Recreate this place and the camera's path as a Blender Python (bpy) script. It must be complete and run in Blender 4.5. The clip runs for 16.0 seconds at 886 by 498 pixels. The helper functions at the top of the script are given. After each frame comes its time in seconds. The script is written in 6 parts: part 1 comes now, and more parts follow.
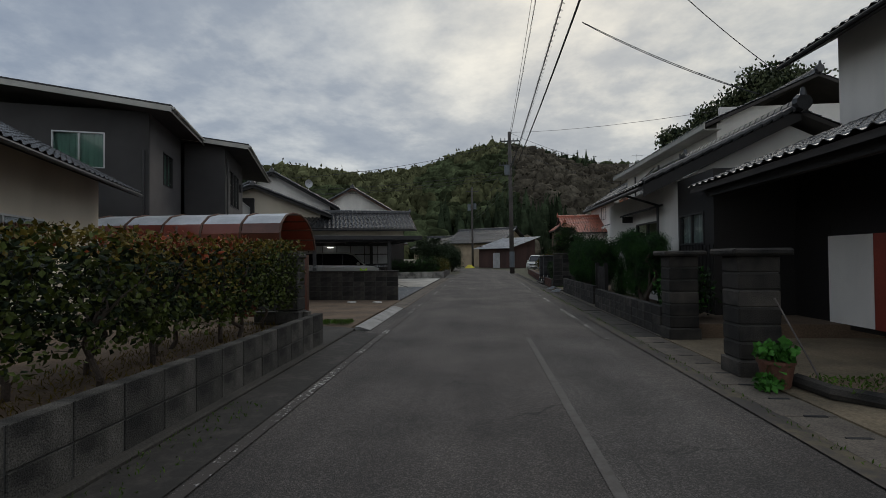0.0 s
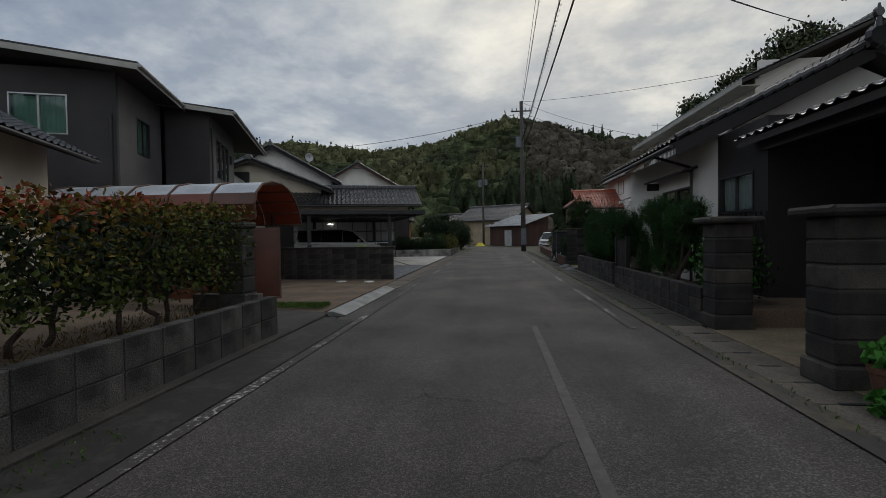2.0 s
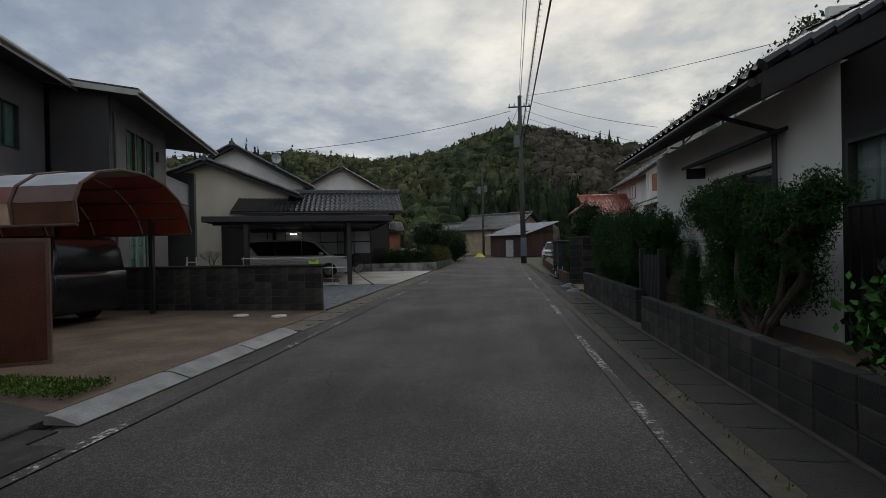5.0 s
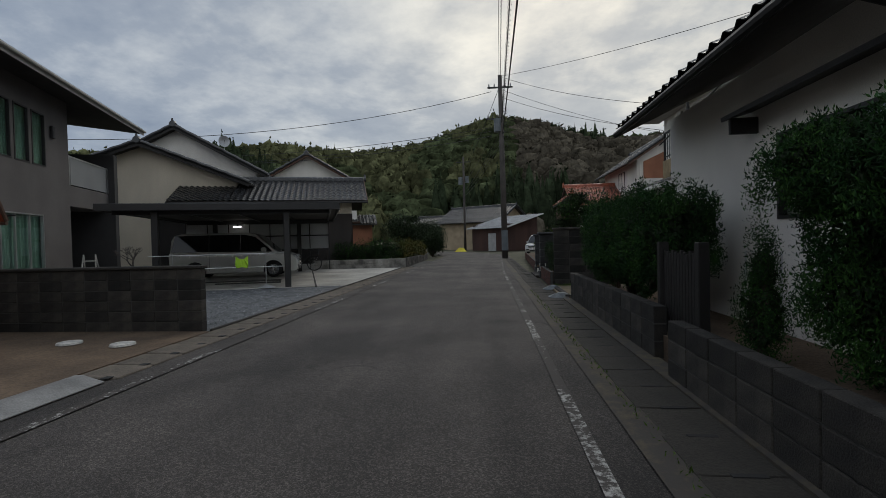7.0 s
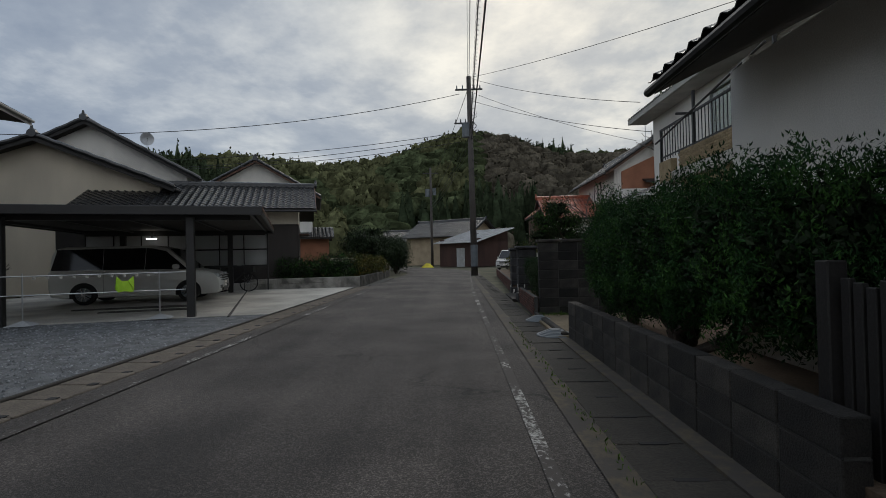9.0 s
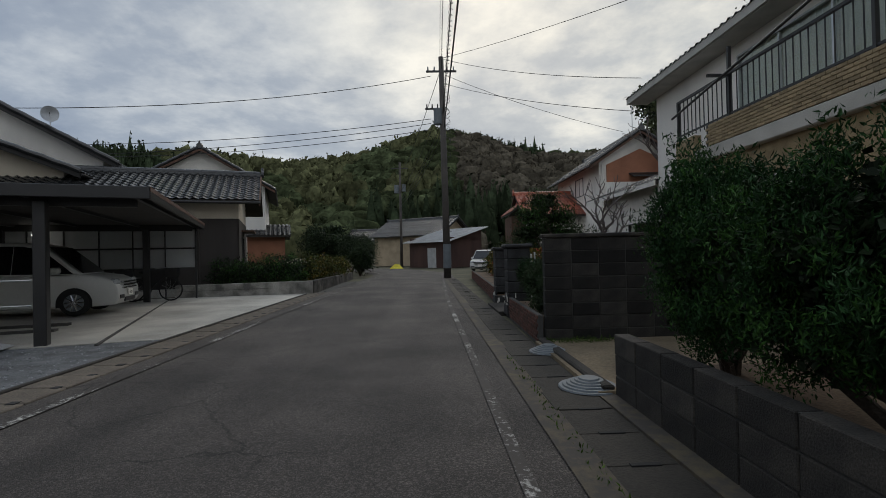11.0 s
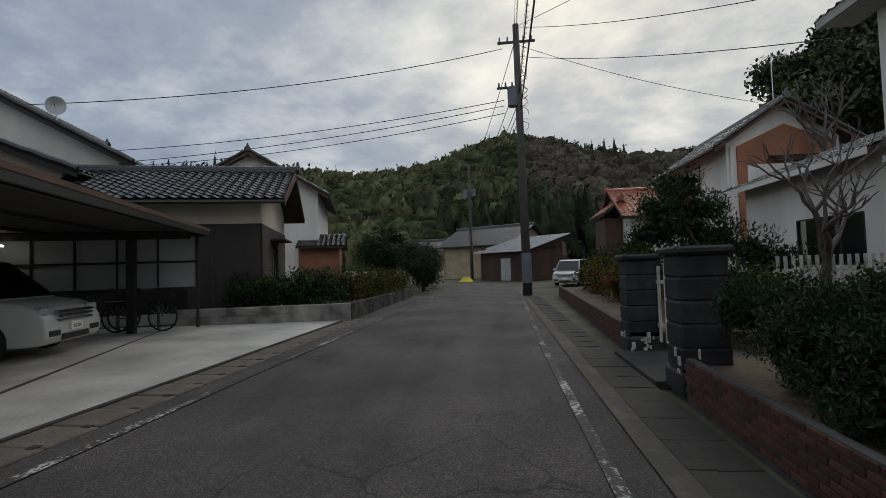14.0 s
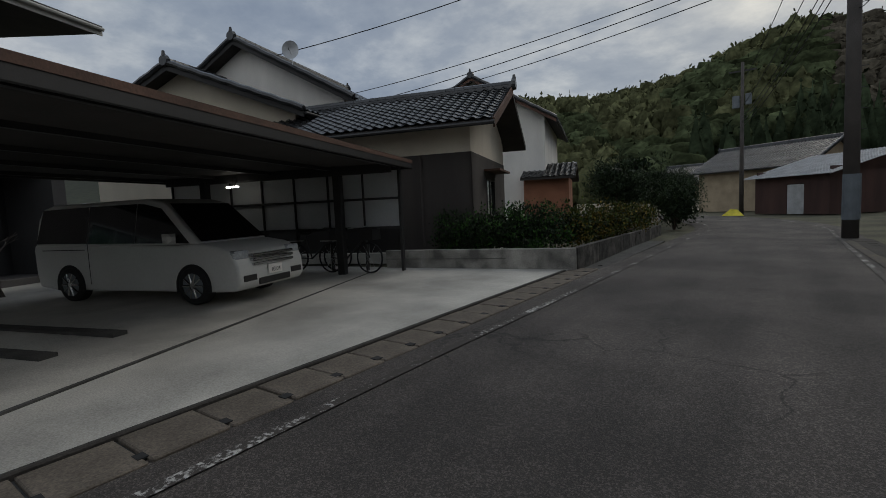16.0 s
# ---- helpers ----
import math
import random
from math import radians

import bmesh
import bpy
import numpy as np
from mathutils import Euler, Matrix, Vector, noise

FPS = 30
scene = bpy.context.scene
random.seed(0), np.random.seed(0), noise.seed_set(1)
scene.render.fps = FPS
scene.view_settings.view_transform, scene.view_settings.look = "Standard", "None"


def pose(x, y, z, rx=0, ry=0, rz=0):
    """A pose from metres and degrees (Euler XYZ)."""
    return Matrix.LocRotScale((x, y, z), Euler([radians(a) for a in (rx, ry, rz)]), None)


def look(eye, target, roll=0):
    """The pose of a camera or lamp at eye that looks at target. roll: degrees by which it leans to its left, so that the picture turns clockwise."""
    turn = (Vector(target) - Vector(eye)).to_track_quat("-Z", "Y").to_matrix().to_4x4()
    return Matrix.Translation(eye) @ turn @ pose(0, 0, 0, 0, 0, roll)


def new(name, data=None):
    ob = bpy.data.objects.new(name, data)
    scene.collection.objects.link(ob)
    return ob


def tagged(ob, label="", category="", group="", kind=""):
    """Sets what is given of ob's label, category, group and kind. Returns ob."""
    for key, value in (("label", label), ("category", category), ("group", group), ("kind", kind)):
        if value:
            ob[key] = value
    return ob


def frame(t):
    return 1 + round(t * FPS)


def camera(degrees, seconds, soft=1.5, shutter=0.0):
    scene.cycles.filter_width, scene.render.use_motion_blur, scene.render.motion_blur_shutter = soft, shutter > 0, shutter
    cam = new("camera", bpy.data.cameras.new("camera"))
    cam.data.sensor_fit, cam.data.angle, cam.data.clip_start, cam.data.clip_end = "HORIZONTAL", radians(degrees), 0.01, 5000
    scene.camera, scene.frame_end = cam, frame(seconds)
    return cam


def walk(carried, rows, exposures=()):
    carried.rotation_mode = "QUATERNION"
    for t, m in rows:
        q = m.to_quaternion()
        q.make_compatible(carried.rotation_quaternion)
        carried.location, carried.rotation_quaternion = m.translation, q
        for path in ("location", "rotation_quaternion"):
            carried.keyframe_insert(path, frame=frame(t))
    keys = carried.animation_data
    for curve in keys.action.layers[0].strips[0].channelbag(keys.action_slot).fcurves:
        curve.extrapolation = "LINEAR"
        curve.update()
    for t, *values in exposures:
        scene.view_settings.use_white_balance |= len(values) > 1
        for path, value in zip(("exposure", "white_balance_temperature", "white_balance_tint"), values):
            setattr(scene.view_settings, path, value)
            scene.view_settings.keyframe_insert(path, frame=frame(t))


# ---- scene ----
cam = camera(87.2, 16.0, 0.85)
PATH = [
    (0, (-0.092, -0.285, 1.408), (-0.254, 1.708, 1.444), -0.6),
    (0.5, (-0.071, -0.181, 1.365), (-0.237, 1.812, 1.332), -0.6),
    (1, (-0.076, 0.078, 1.277), (-0.205, 2.072, 1.195), -0.7),
    (1.5, (0.070, 0.611, 1.276), (-0.073, 2.604, 1.198), -0.6),
    (2, (0.165, 1.322, 1.272), (-0.054, 3.309, 1.218), -0.8),
    (2.5, (0.264, 2.032, 1.286), (0.030, 4.018, 1.265), -0.8),
    (3, (0.331, 2.705, 1.306), (0.131, 4.695, 1.323), -0.9),
    (3.5, (0.542, 3.420, 1.294), (0.396, 5.414, 1.335), -0.9),
    (4, (0.705, 4.120, 1.293), (0.515, 6.110, 1.329), -1.2),
    (4.2, (0.775, 4.377, 1.303), (0.532, 6.363, 1.325), -1.1),
    (6.3, (1.245, 7.428, 1.311), (0.993, 9.412, 1.279), -1.2),
    (6.5, (1.321, 7.707, 1.282), (1.091, 9.693, 1.244), -1.4),
    (7, (1.418, 8.414, 1.278), (1.225, 10.404, 1.241), -1.4),
    (7.5, (1.526, 9.118, 1.254), (1.338, 11.109, 1.217), -1.4),
    (8, (1.526, 9.855, 1.241), (1.357, 11.848, 1.240), -1.3),
    (8.5, (1.541, 10.563, 1.258), (1.425, 12.559, 1.273), -1.4),
    (9, (1.486, 11.345, 1.274), (1.427, 13.344, 1.299), -1.3),
    (9.5, (1.403, 12.092, 1.247), (1.398, 14.092, 1.263), -1.4),
    (11.8, (1.509, 15.397, 1.309), (1.582, 17.395, 1.342), -1.3),
    (12, (1.481, 15.714, 1.316), (1.552, 17.712, 1.352), -1.4),
    (12.5, (1.450, 16.508, 1.333), (1.480, 18.507, 1.378), -1.5),
    (13, (1.459, 17.320, 1.323), (1.464, 19.319, 1.388), -1.4),
    (13.5, (1.472, 18.087, 1.311), (1.373, 20.083, 1.387), -1.4),
    (14, (1.358, 18.781, 1.327), (1.119, 20.765, 1.405), -1.8),
    (14.5, (1.156, 19.424, 1.354), (0.774, 21.386, 1.442), -2),
    (15, (0.972, 20.149, 1.387), (0.452, 22.080, 1.427), -2.1),
    (15.5, (0.864, 20.743, 1.380), (0.145, 22.608, 1.297), -2.5),
    (16, (0.671, 21.490, 1.372), (-0.483, 23.114, 1.200), -2.6),
]
walk(cam, [(t, look(e, g, r)) for t, e, g, r in PATH],
     [(0.0, -0.08), (4.0, -0.06), (9.5, 0.05), (12.5, 0.1), (14.0, 0.03), (15.2, -0.1), (16.0, -0.2)])

# ---- world and light ----
world = bpy.data.worlds.new("overcast_sky")
scene.world = world
world.use_nodes = True
wn, wl = world.node_tree.nodes, world.node_tree.links
wn.clear()
w_out = wn.new("ShaderNodeOutputWorld")
w_bg = wn.new("ShaderNodeBackground")
w_sky = wn.new("ShaderNodeTexSky")
w_sky.sky_type = "NISHITA"
w_sky.sun_disc = False
w_sky.sun_elevation, w_sky.sun_rotation = radians(32), radians(10)
w_tc = wn.new("ShaderNodeTexCoord")
w_sep = wn.new("ShaderNodeSeparateXYZ")
w_flat = wn.new("ShaderNodeMath"); w_flat.operation = "ADD"; w_flat.inputs[1].default_value = 0.22
w_inv = wn.new("ShaderNodeVectorMath"); w_inv.operation = "DIVIDE"
w_comb = wn.new("ShaderNodeCombineXYZ")
w_n1 = wn.new("ShaderNodeTexNoise"); w_n1.inputs["Scale"].default_value = 1.05; w_n1.inputs["Detail"].default_value = 9; w_n1.inputs["Roughness"].default_value = 0.58
w_n1.inputs["Distortion"].default_value = 0.25
w_n2 = wn.new("ShaderNodeTexNoise"); w_n2.inputs["Scale"].default_value = 4.2; w_n2.inputs["Detail"].default_value = 6; w_n2.inputs["Roughness"].default_value = 0.6
w_mixn = wn.new("ShaderNodeMix"); w_mixn.data_type = "FLOAT"; w_mixn.inputs["Factor"].default_value = 0.34
w_ramp = wn.new("ShaderNodeValToRGB")
w_ramp.color_ramp.elements[0].position, w_ramp.color_ramp.elements[0].color = 0.34, (0.255, 0.30, 0.375, 1)
w_ramp.color_ramp.elements[1].position, w_ramp.color_ramp.elements[1].color = 0.68, (0.86, 0.85, 0.80, 1)
e = w_ramp.color_ramp.elements.new(0.50); e.color = (0.42, 0.455, 0.50, 1)
w_dir = wn.new("ShaderNodeVectorMath"); w_dir.operation = "DOT_PRODUCT"; w_dir.inputs[1].default_value = (0.30, 0.80, 0.52)
w_glow = wn.new("ShaderNodeValToRGB")
w_glow.color_ramp.elements[0].position, w_glow.color_ramp.elements[0].color = 0.45, (0.63, 0.68, 0.76, 1)
w_glow.color_ramp.elements[1].position, w_glow.color_ramp.elements[1].color = 1.0, (1.0, 0.96, 0.87, 1)
e = w_glow.color_ramp.elements.new(0.82); e.color = (0.76, 0.78, 0.80, 1)
e = w_glow.color_ramp.elements.new(0.24); e.color = (0.65, 0.70, 0.77, 1)
e = w_glow.color_ramp.elements.new(0.0); e.color = (1.0, 1.0, 1.0, 1)
w_mul = wn.new("ShaderNodeVectorMath"); w_mul.operation = "MULTIPLY"
w_lift = wn.new("ShaderNodeVectorMath"); w_lift.operation = "SCALE"; w_lift.inputs["Scale"].default_value = 1.14
w_skys = wn.new("ShaderNodeVectorMath"); w_skys.operation = "SCALE"; w_skys.inputs["Scale"].default_value = 0.10
w_mix = wn.new("ShaderNodeMix"); w_mix.data_type = "RGBA"; w_mix.inputs["Factor"].default_value = 0.92
wl.new(w_tc.outputs["Generated"], w_sep.inputs[0])
wl.new(w_sep.outputs["Z"], w_flat.inputs[0])
for k in "XYZ":
    wl.new(w_flat.outputs[0], w_comb.inputs[k])
wl.new(w_tc.outputs["Generated"], w_inv.inputs[0]); wl.new(w_comb.outputs[0], w_inv.inputs[1])
wl.new(w_inv.outputs[0], w_n1.inputs["Vector"]); wl.new(w_inv.outputs[0], w_n2.inputs["Vector"])
wl.new(w_n1.outputs[0], w_mixn.inputs["A"]); wl.new(w_n2.outputs[0], w_mixn.inputs["B"])
wl.new(w_mixn.outputs["Result"], w_ramp.inputs[0])
wl.new(w_tc.outputs["Generated"], w_dir.inputs[0]); wl.new(w_dir.outputs["Value"], w_glow.inputs[0])
wl.new(w_ramp.outputs[0], w_mul.inputs[0]); wl.new(w_glow.outputs[0], w_mul.inputs[1]); wl.new(w_mul.outputs[0], w_lift.inputs[0])
w_zen = wn.new("ShaderNodeMapRange"); w_zen.inputs["From Min"].default_value = 0.5; w_zen.inputs["From Max"].default_value = 1.0
w_zen.inputs["To Min"].default_value = 1.14; w_zen.inputs["To Max"].default_value = 1.9
wl.new(w_sep.outputs["Z"], w_zen.inputs["Value"]); wl.new(w_zen.outputs[0], w_lift.inputs["Scale"])
wl.new(w_sky.outputs[0], w_skys.inputs[0])
wl.new(w_skys.outputs[0], w_mix.inputs["A"]); wl.new(w_lift.outputs[0], w_mix.inputs["B"])
wl.new(w_mix.outputs["Result"], w_bg.inputs["Color"])
w_bg.inputs["Strength"].default_value = 1.0
wl.new(w_bg.outputs[0], w_out.inputs["Surface"])

sun = new("sun", bpy.data.lights.new("sun", "SUN"))
sun.data.energy, sun.data.angle, sun.data.color = 0.5, radians(25), (1.0, 0.95, 0.88)
sun.matrix_world = look((20, 55, 45), (0, 10, 0))


# ---- materials ----
def mat(name, col, rough=0.7, vary=0.25, scale=1.5, fine=40.0, bump=0.3, metal=0.0, col2=None, rnd=0.0, spec=0.5, streak=0.0):
    m = bpy.data.materials.new(name)
    m.use_nodes = True
    n, l = m.node_tree.nodes, m.node_tree.links
    b = n["Principled BSDF"]
    b.inputs["Roughness"].default_value, b.inputs["Metallic"].default_value = rough, metal
    b.inputs["Specular IOR Level"].default_value = spec
    tc = n.new("ShaderNodeTexCoord")
    big = n.new("ShaderNodeTexNoise"); big.inputs["Scale"].default_value = scale; big.inputs["Detail"].default_value = 7
    small = n.new("ShaderNodeTexNoise"); small.inputs["Scale"].default_value = fine; small.inputs["Detail"].default_value = 4
    src = tc.outputs["Object"]
    if streak:
        mp = n.new("ShaderNodeMapping"); mp.inputs["Scale"].default_value = (1, 1, streak)
        l.new(src, mp.inputs[0]); src = mp.outputs[0]
    l.new(src, big.inputs["Vector"]); l.new(tc.outputs["Object"], small.inputs["Vector"])
    c2 = col2 or tuple(c * (1 - vary) for c in col)
    c3 = tuple(min(1, c * (1 + vary * 0.5)) for c in col)
    ramp = n.new("ShaderNodeValToRGB")
    ramp.color_ramp.elements[0].position, ramp.color_ramp.elements[0].color = 0.35, (*c2, 1)
    ramp.color_ramp.elements[1].position, ramp.color_ramp.elements[1].color = 0.65, (*c3, 1)
    l.new(big.outputs[0], ramp.inputs[0])
    fr = n.new("ShaderNodeMapRange"); fr.inputs["To Min"].default_value = 1 - vary * 0.8; fr.inputs["To Max"].default_value = 1 + vary * 0.6
    fr.inputs["From Min"].default_value, fr.inputs["From Max"].default_value = 0.3, 0.7
    l.new(small.outputs[0], fr.inputs["Value"])
    sc = n.new("ShaderNodeVectorMath"); sc.operation = "SCALE"
    l.new(ramp.outputs[0], sc.inputs[0]); l.new(fr.outputs[0], sc.inputs["Scale"])
    out = sc.outputs[0]
    if rnd:
        ge = n.new("ShaderNodeNewGeometry"); oi = n.new("ShaderNodeObjectInfo")
        ad = n.new("ShaderNodeMath"); ad.operation = "ADD"; l.new(ge.outputs["Random Per Island"], ad.inputs[0]); l.new(oi.outputs["Random"], ad.inputs[1])
        fc = n.new("ShaderNodeMath"); fc.operation = "FRACT"; l.new(ad.outputs[0], fc.inputs[0])
        mr = n.new("ShaderNodeMapRange"); mr.inputs["To Min"].default_value = 1 - rnd; mr.inputs["To Max"].default_value = 1 + rnd
        l.new(fc.outputs[0], mr.inputs["Value"])
        s2 = n.new("ShaderNodeVectorMath"); s2.operation = "SCALE"
        l.new(out, s2.inputs[0]); l.new(mr.outputs[0], s2.inputs["Scale"]); out = s2.outputs[0]
    l.new(out, b.inputs["Base Color"])
    if bump:
        bp = n.new("ShaderNodeBump"); bp.inputs["Strength"].default_value = bump; bp.inputs["Distance"].default_value = 0.01
        l.new(small.outputs[0], bp.inputs["Height"]); l.new(bp.outputs[0], b.inputs["Normal"])
    return m


def glass(name, col=(0.8, 0.9, 0.88), rough=0.03):
    m = bpy.data.materials.new(name)
    m.use_nodes = True
    b = m.node_tree.nodes["Principled BSDF"]
    b.inputs["Base Color"].default_value = (*col, 1)
    b.inputs["Roughness"].default_value = rough
    b.inputs["Transmission Weight"].default_value = 1.0
    b.inputs["IOR"].default_value = 1.45
    return m


def leafmat(name, col, vary=0.5):
    m = mat(name, col, rough=0.6, vary=0.25, scale=2.0, fine=15, bump=0, rnd=vary, spec=0.15)
    b = m.node_tree.nodes["Principled BSDF"]
    b.inputs["Subsurface Weight"].default_value = 0.0
    return m




def asphalt(name, col):
    """Worn asphalt: aggregate grain, wheel tracks along the road, damp stains and hairline cracks."""
    m = mat(name, col, 0.8, 0.45, 0.5, 150, 1.0)
    n, l = m.node_tree.nodes, m.node_tree.links
    b = n["Principled BSDF"]
    src = b.inputs["Base Color"].links[0].from_socket
    tc = n.new("ShaderNodeTexCoord")
    def scaled(sock, factor):
        s = n.new("ShaderNodeVectorMath"); s.operation = "SCALE"
        l.new(sock, s.inputs[0]); l.new(factor, s.inputs["Scale"]); return s.outputs[0]
    def ranged(sock, f0, f1, t0, t1):
        r = n.new("ShaderNodeMapRange"); l.new(sock, r.inputs["Value"])
        for k, v in (("From Min", f0), ("From Max", f1), ("To Min", t0), ("To Max", t1)):
            r.inputs[k].default_value = v
        return r.outputs[0]
    mp = n.new("ShaderNodeMapping"); mp.inputs["Scale"].default_value = (1.5, 0.1, 1)
    tr = n.new("ShaderNodeTexNoise"); tr.inputs["Scale"].default_value = 1.0; tr.inputs["Detail"].default_value = 5
    l.new(tc.outputs["Object"], mp.inputs[0]); l.new(mp.outputs[0], tr.inputs["Vector"])
    src = scaled(src, ranged(tr.outputs[0], 0.3, 0.7, 0.72, 1.25))
    sp = n.new("ShaderNodeTexVoronoi"); sp.inputs["Scale"].default_value = 90
    l.new(tc.outputs["Object"], sp.inputs["Vector"])
    sep = n.new("ShaderNodeSeparateColor"); l.new(sp.outputs["Color"], sep.inputs[0])
    src = scaled(src, ranged(sep.outputs[0], 0.5, 1.0, 0.72, 2.1))
    ck = n.new("ShaderNodeTexVoronoi"); ck.feature = "DISTANCE_TO_EDGE"; ck.inputs["Scale"].default_value = 0.9
    wob = n.new("ShaderNodeTexNoise"); wob.inputs["Scale"].default_value = 3; wob.inputs["Detail"].default_value = 6
    ad = n.new("ShaderNodeMix"); ad.data_type = "VECTOR"; ad.inputs["Factor"].default_value = 0.25
    l.new(tc.outputs["Object"], wob.inputs["Vector"]); l.new(tc.outputs["Object"], ad.inputs[4]); l.new(wob.outputs["Color"], ad.inputs[5])
    l.new(ad.outputs[1], ck.inputs["Vector"])
    line = ranged(ck.outputs["Distance"], 0.0, 0.012, 0.0, 1.0)
    where = n.new("ShaderNodeTexNoise"); where.inputs["Scale"].default_value = 0.3
    l.new(tc.outputs["Object"], where.inputs["Vector"])
    mx = n.new("ShaderNodeMath"); mx.operation = "MAXIMUM"
    l.new(line, mx.inputs[0]); l.new(ranged(where.outputs[0], 0.52, 0.6, 1.0, 0.45), mx.inputs[1])
    src = scaled(src, mx.outputs[0])
    l.new(src, b.inputs["Base Color"])
    return m


M_ASPHALT = asphalt("asphalt", (0.069, 0.059, 0.052))
M_PATCH = asphalt("asphalt_patch", (0.076, 0.067, 0.06))


def worn(name, under, over, lo, hi, scale, rough=0.85):
    """A thin coat worn through in patches to what lies under it."""
    m = bpy.data.materials.new(name); m.use_nodes = True
    n, l = m.node_tree.nodes, m.node_tree.links
    b = n["Principled BSDF"]; b.inputs["Roughness"].default_value = rough
    tc = n.new("ShaderNodeTexCoord")
    big = n.new("ShaderNodeTexNoise"); big.inputs["Scale"].default_value = 1.1; big.inputs["Detail"].default_value = 3
    fine = n.new("ShaderNodeTexNoise"); fine.inputs["Scale"].default_value = scale; fine.inputs["Detail"].default_value = 9; fine.inputs["Roughness"].default_value = 0.7
    l.new(tc.outputs["Object"], big.inputs["Vector"]); l.new(tc.outputs["Object"], fine.inputs["Vector"])
    mx = n.new("ShaderNodeMix"); mx.data_type = "FLOAT"; mx.inputs["Factor"].default_value = 0.62
    l.new(big.outputs[0], mx.inputs["A"]); l.new(fine.outputs[0], mx.inputs["B"])
    rp = n.new("ShaderNodeValToRGB")
    rp.color_ramp.elements[0].position, rp.color_ramp.elements[0].color = lo, (*under, 1)
    rp.color_ramp.elements[1].position, rp.color_ramp.elements[1].color = hi, (*over, 1)
    l.new(mx.outputs["Result"], rp.inputs[0]); l.new(rp.outputs[0], b.inputs["Base Color"])
    bp = n.new("ShaderNodeBump"); bp.inputs["Strength"].default_value = 0.5; bp.inputs["Distance"].default_value = 0.006
    l.new(fine.outputs[0], bp.inputs["Height"]); l.new(bp.outputs[0], b.inputs["Normal"])
    return m


M_LINE = worn("worn_white_paint", (0.055, 0.047, 0.042), (0.42, 0.41, 0.38), 0.52, 0.6, 16)
M_LINEW = worn("nearly_gone_white_paint", (0.045, 0.038, 0.033), (0.46, 0.45, 0.42), 0.54, 0.6, 18)
M_SEAM = worn("sanded_seam", (0.068, 0.06, 0.053), (0.105, 0.096, 0.087), 0.42, 0.6, 9)
M_DIRT = worn("sandy_dirt_on_asphalt", (0.05, 0.043, 0.037), (0.115, 0.092, 0.05), 0.47, 0.66, 7)
# Darkens the west road edge and the gutter floor in patches.
M_DARKEDGE = worn("patchy_dark_coat", (0.05, 0.042, 0.036), (0.016, 0.014, 0.011), 0.36, 0.52, 5)
M_GUTTER = mat("mossy_concrete", (0.135, 0.112, 0.088), 0.9, 0.45, 1.3, 50, 0.6, rnd=0.12)
M_CONC = mat("pale_concrete", (0.46, 0.44, 0.395), 0.85, 0.3, 0.7, 60, 0.35)
M_GUTTERD = mat("dark_mossy_concrete", (0.034, 0.029, 0.022), 0.85, 0.45, 1.3, 50, 0.6, rnd=0.15)
M_KERB = mat("kerb_concrete", (0.042, 0.037, 0.031), 0.9, 0.4, 1.5, 40, 0.6)
M_BLOCK = mat("weathered_block", (0.068, 0.063, 0.055), 0.92, 0.7, 3.2, 70, 0.9, rnd=0.5, col2=(0.016, 0.015, 0.013))
M_BLOCKD = mat("blackened_block", (0.046, 0.04, 0.033), 0.92, 0.5, 2.6, 70, 0.8, rnd=0.6, col2=(0.013, 0.012, 0.011))
M_BLOCKT = mat("sooty_stained_block", (0.034, 0.031, 0.027), 0.92, 0.6, 2.2, 70, 0.9, rnd=0.75, col2=(0.01, 0.0095, 0.009))
M_BLOCKK = mat("soot_black_block", (0.026, 0.026, 0.028), 0.7, 0.7, 3.0, 60, 0.9, rnd=0.3)
M_MORTAR = mat("mortar", (0.07, 0.068, 0.063), 0.95, 0.3, 3, 80, 0.5)
M_SOIL = mat("soil", (0.125, 0.085, 0.054), 0.95, 0.35, 1.2, 30, 1.0)
M_SAND = mat("sandy_soil", (0.19, 0.147, 0.093), 0.95, 0.35, 1.2, 30, 1.0)
M_GROUND = mat("grassy_ground", (0.09, 0.085, 0.05), 0.95, 0.4, 0.5, 25, 1.0)
M_GRAVEL = mat("gravel_bed", (0.13, 0.135, 0.14), 0.9, 0.4, 3, 60, 1.0)
M_STONE = mat("gravel_stone", (0.2, 0.21, 0.215), 0.85, 0.2, 8, 60, 0.3, rnd=0.5)
M_CREAM = mat("cream_plaster", (0.64, 0.57, 0.46), 0.9, 0.15, 0.6, 70, 0.4, streak=0.4)
M_WHITE = mat("white_plaster", (0.8, 0.77, 0.72), 0.9, 0.14, 0.7, 70, 0.4, streak=0.35)
M_DARKW = mat("dark_siding", (0.052, 0.05, 0.05), 0.8, 0.15, 1.0, 60, 0.4)
M_GREYW = mat("grey_brown_siding", (0.13, 0.12, 0.115), 0.85, 0.12, 1.0, 60, 0.4)
M_BOARD = mat("dark_boards", (0.06, 0.05, 0.045), 0.75, 0.35, 1.0, 40, 0.5, streak=0.15, rnd=0.2)
M_BLACKW = mat("black_wood", (0.012, 0.01, 0.009), 0.6, 0.4, 1.0, 40, 0.4, streak=0.1)
M_ORANGE = mat("orange_board", (0.33, 0.14, 0.08), 0.8, 0.2, 1.0, 40, 0.3)
M_TAN = mat("tan_plaster", (0.4, 0.32, 0.22), 0.9, 0.2, 1.0, 50, 0.3)
M_BROWN = mat("dark_brown_boards", (0.07, 0.035, 0.028), 0.8, 0.3, 1.0, 40, 0.4, streak=0.2)
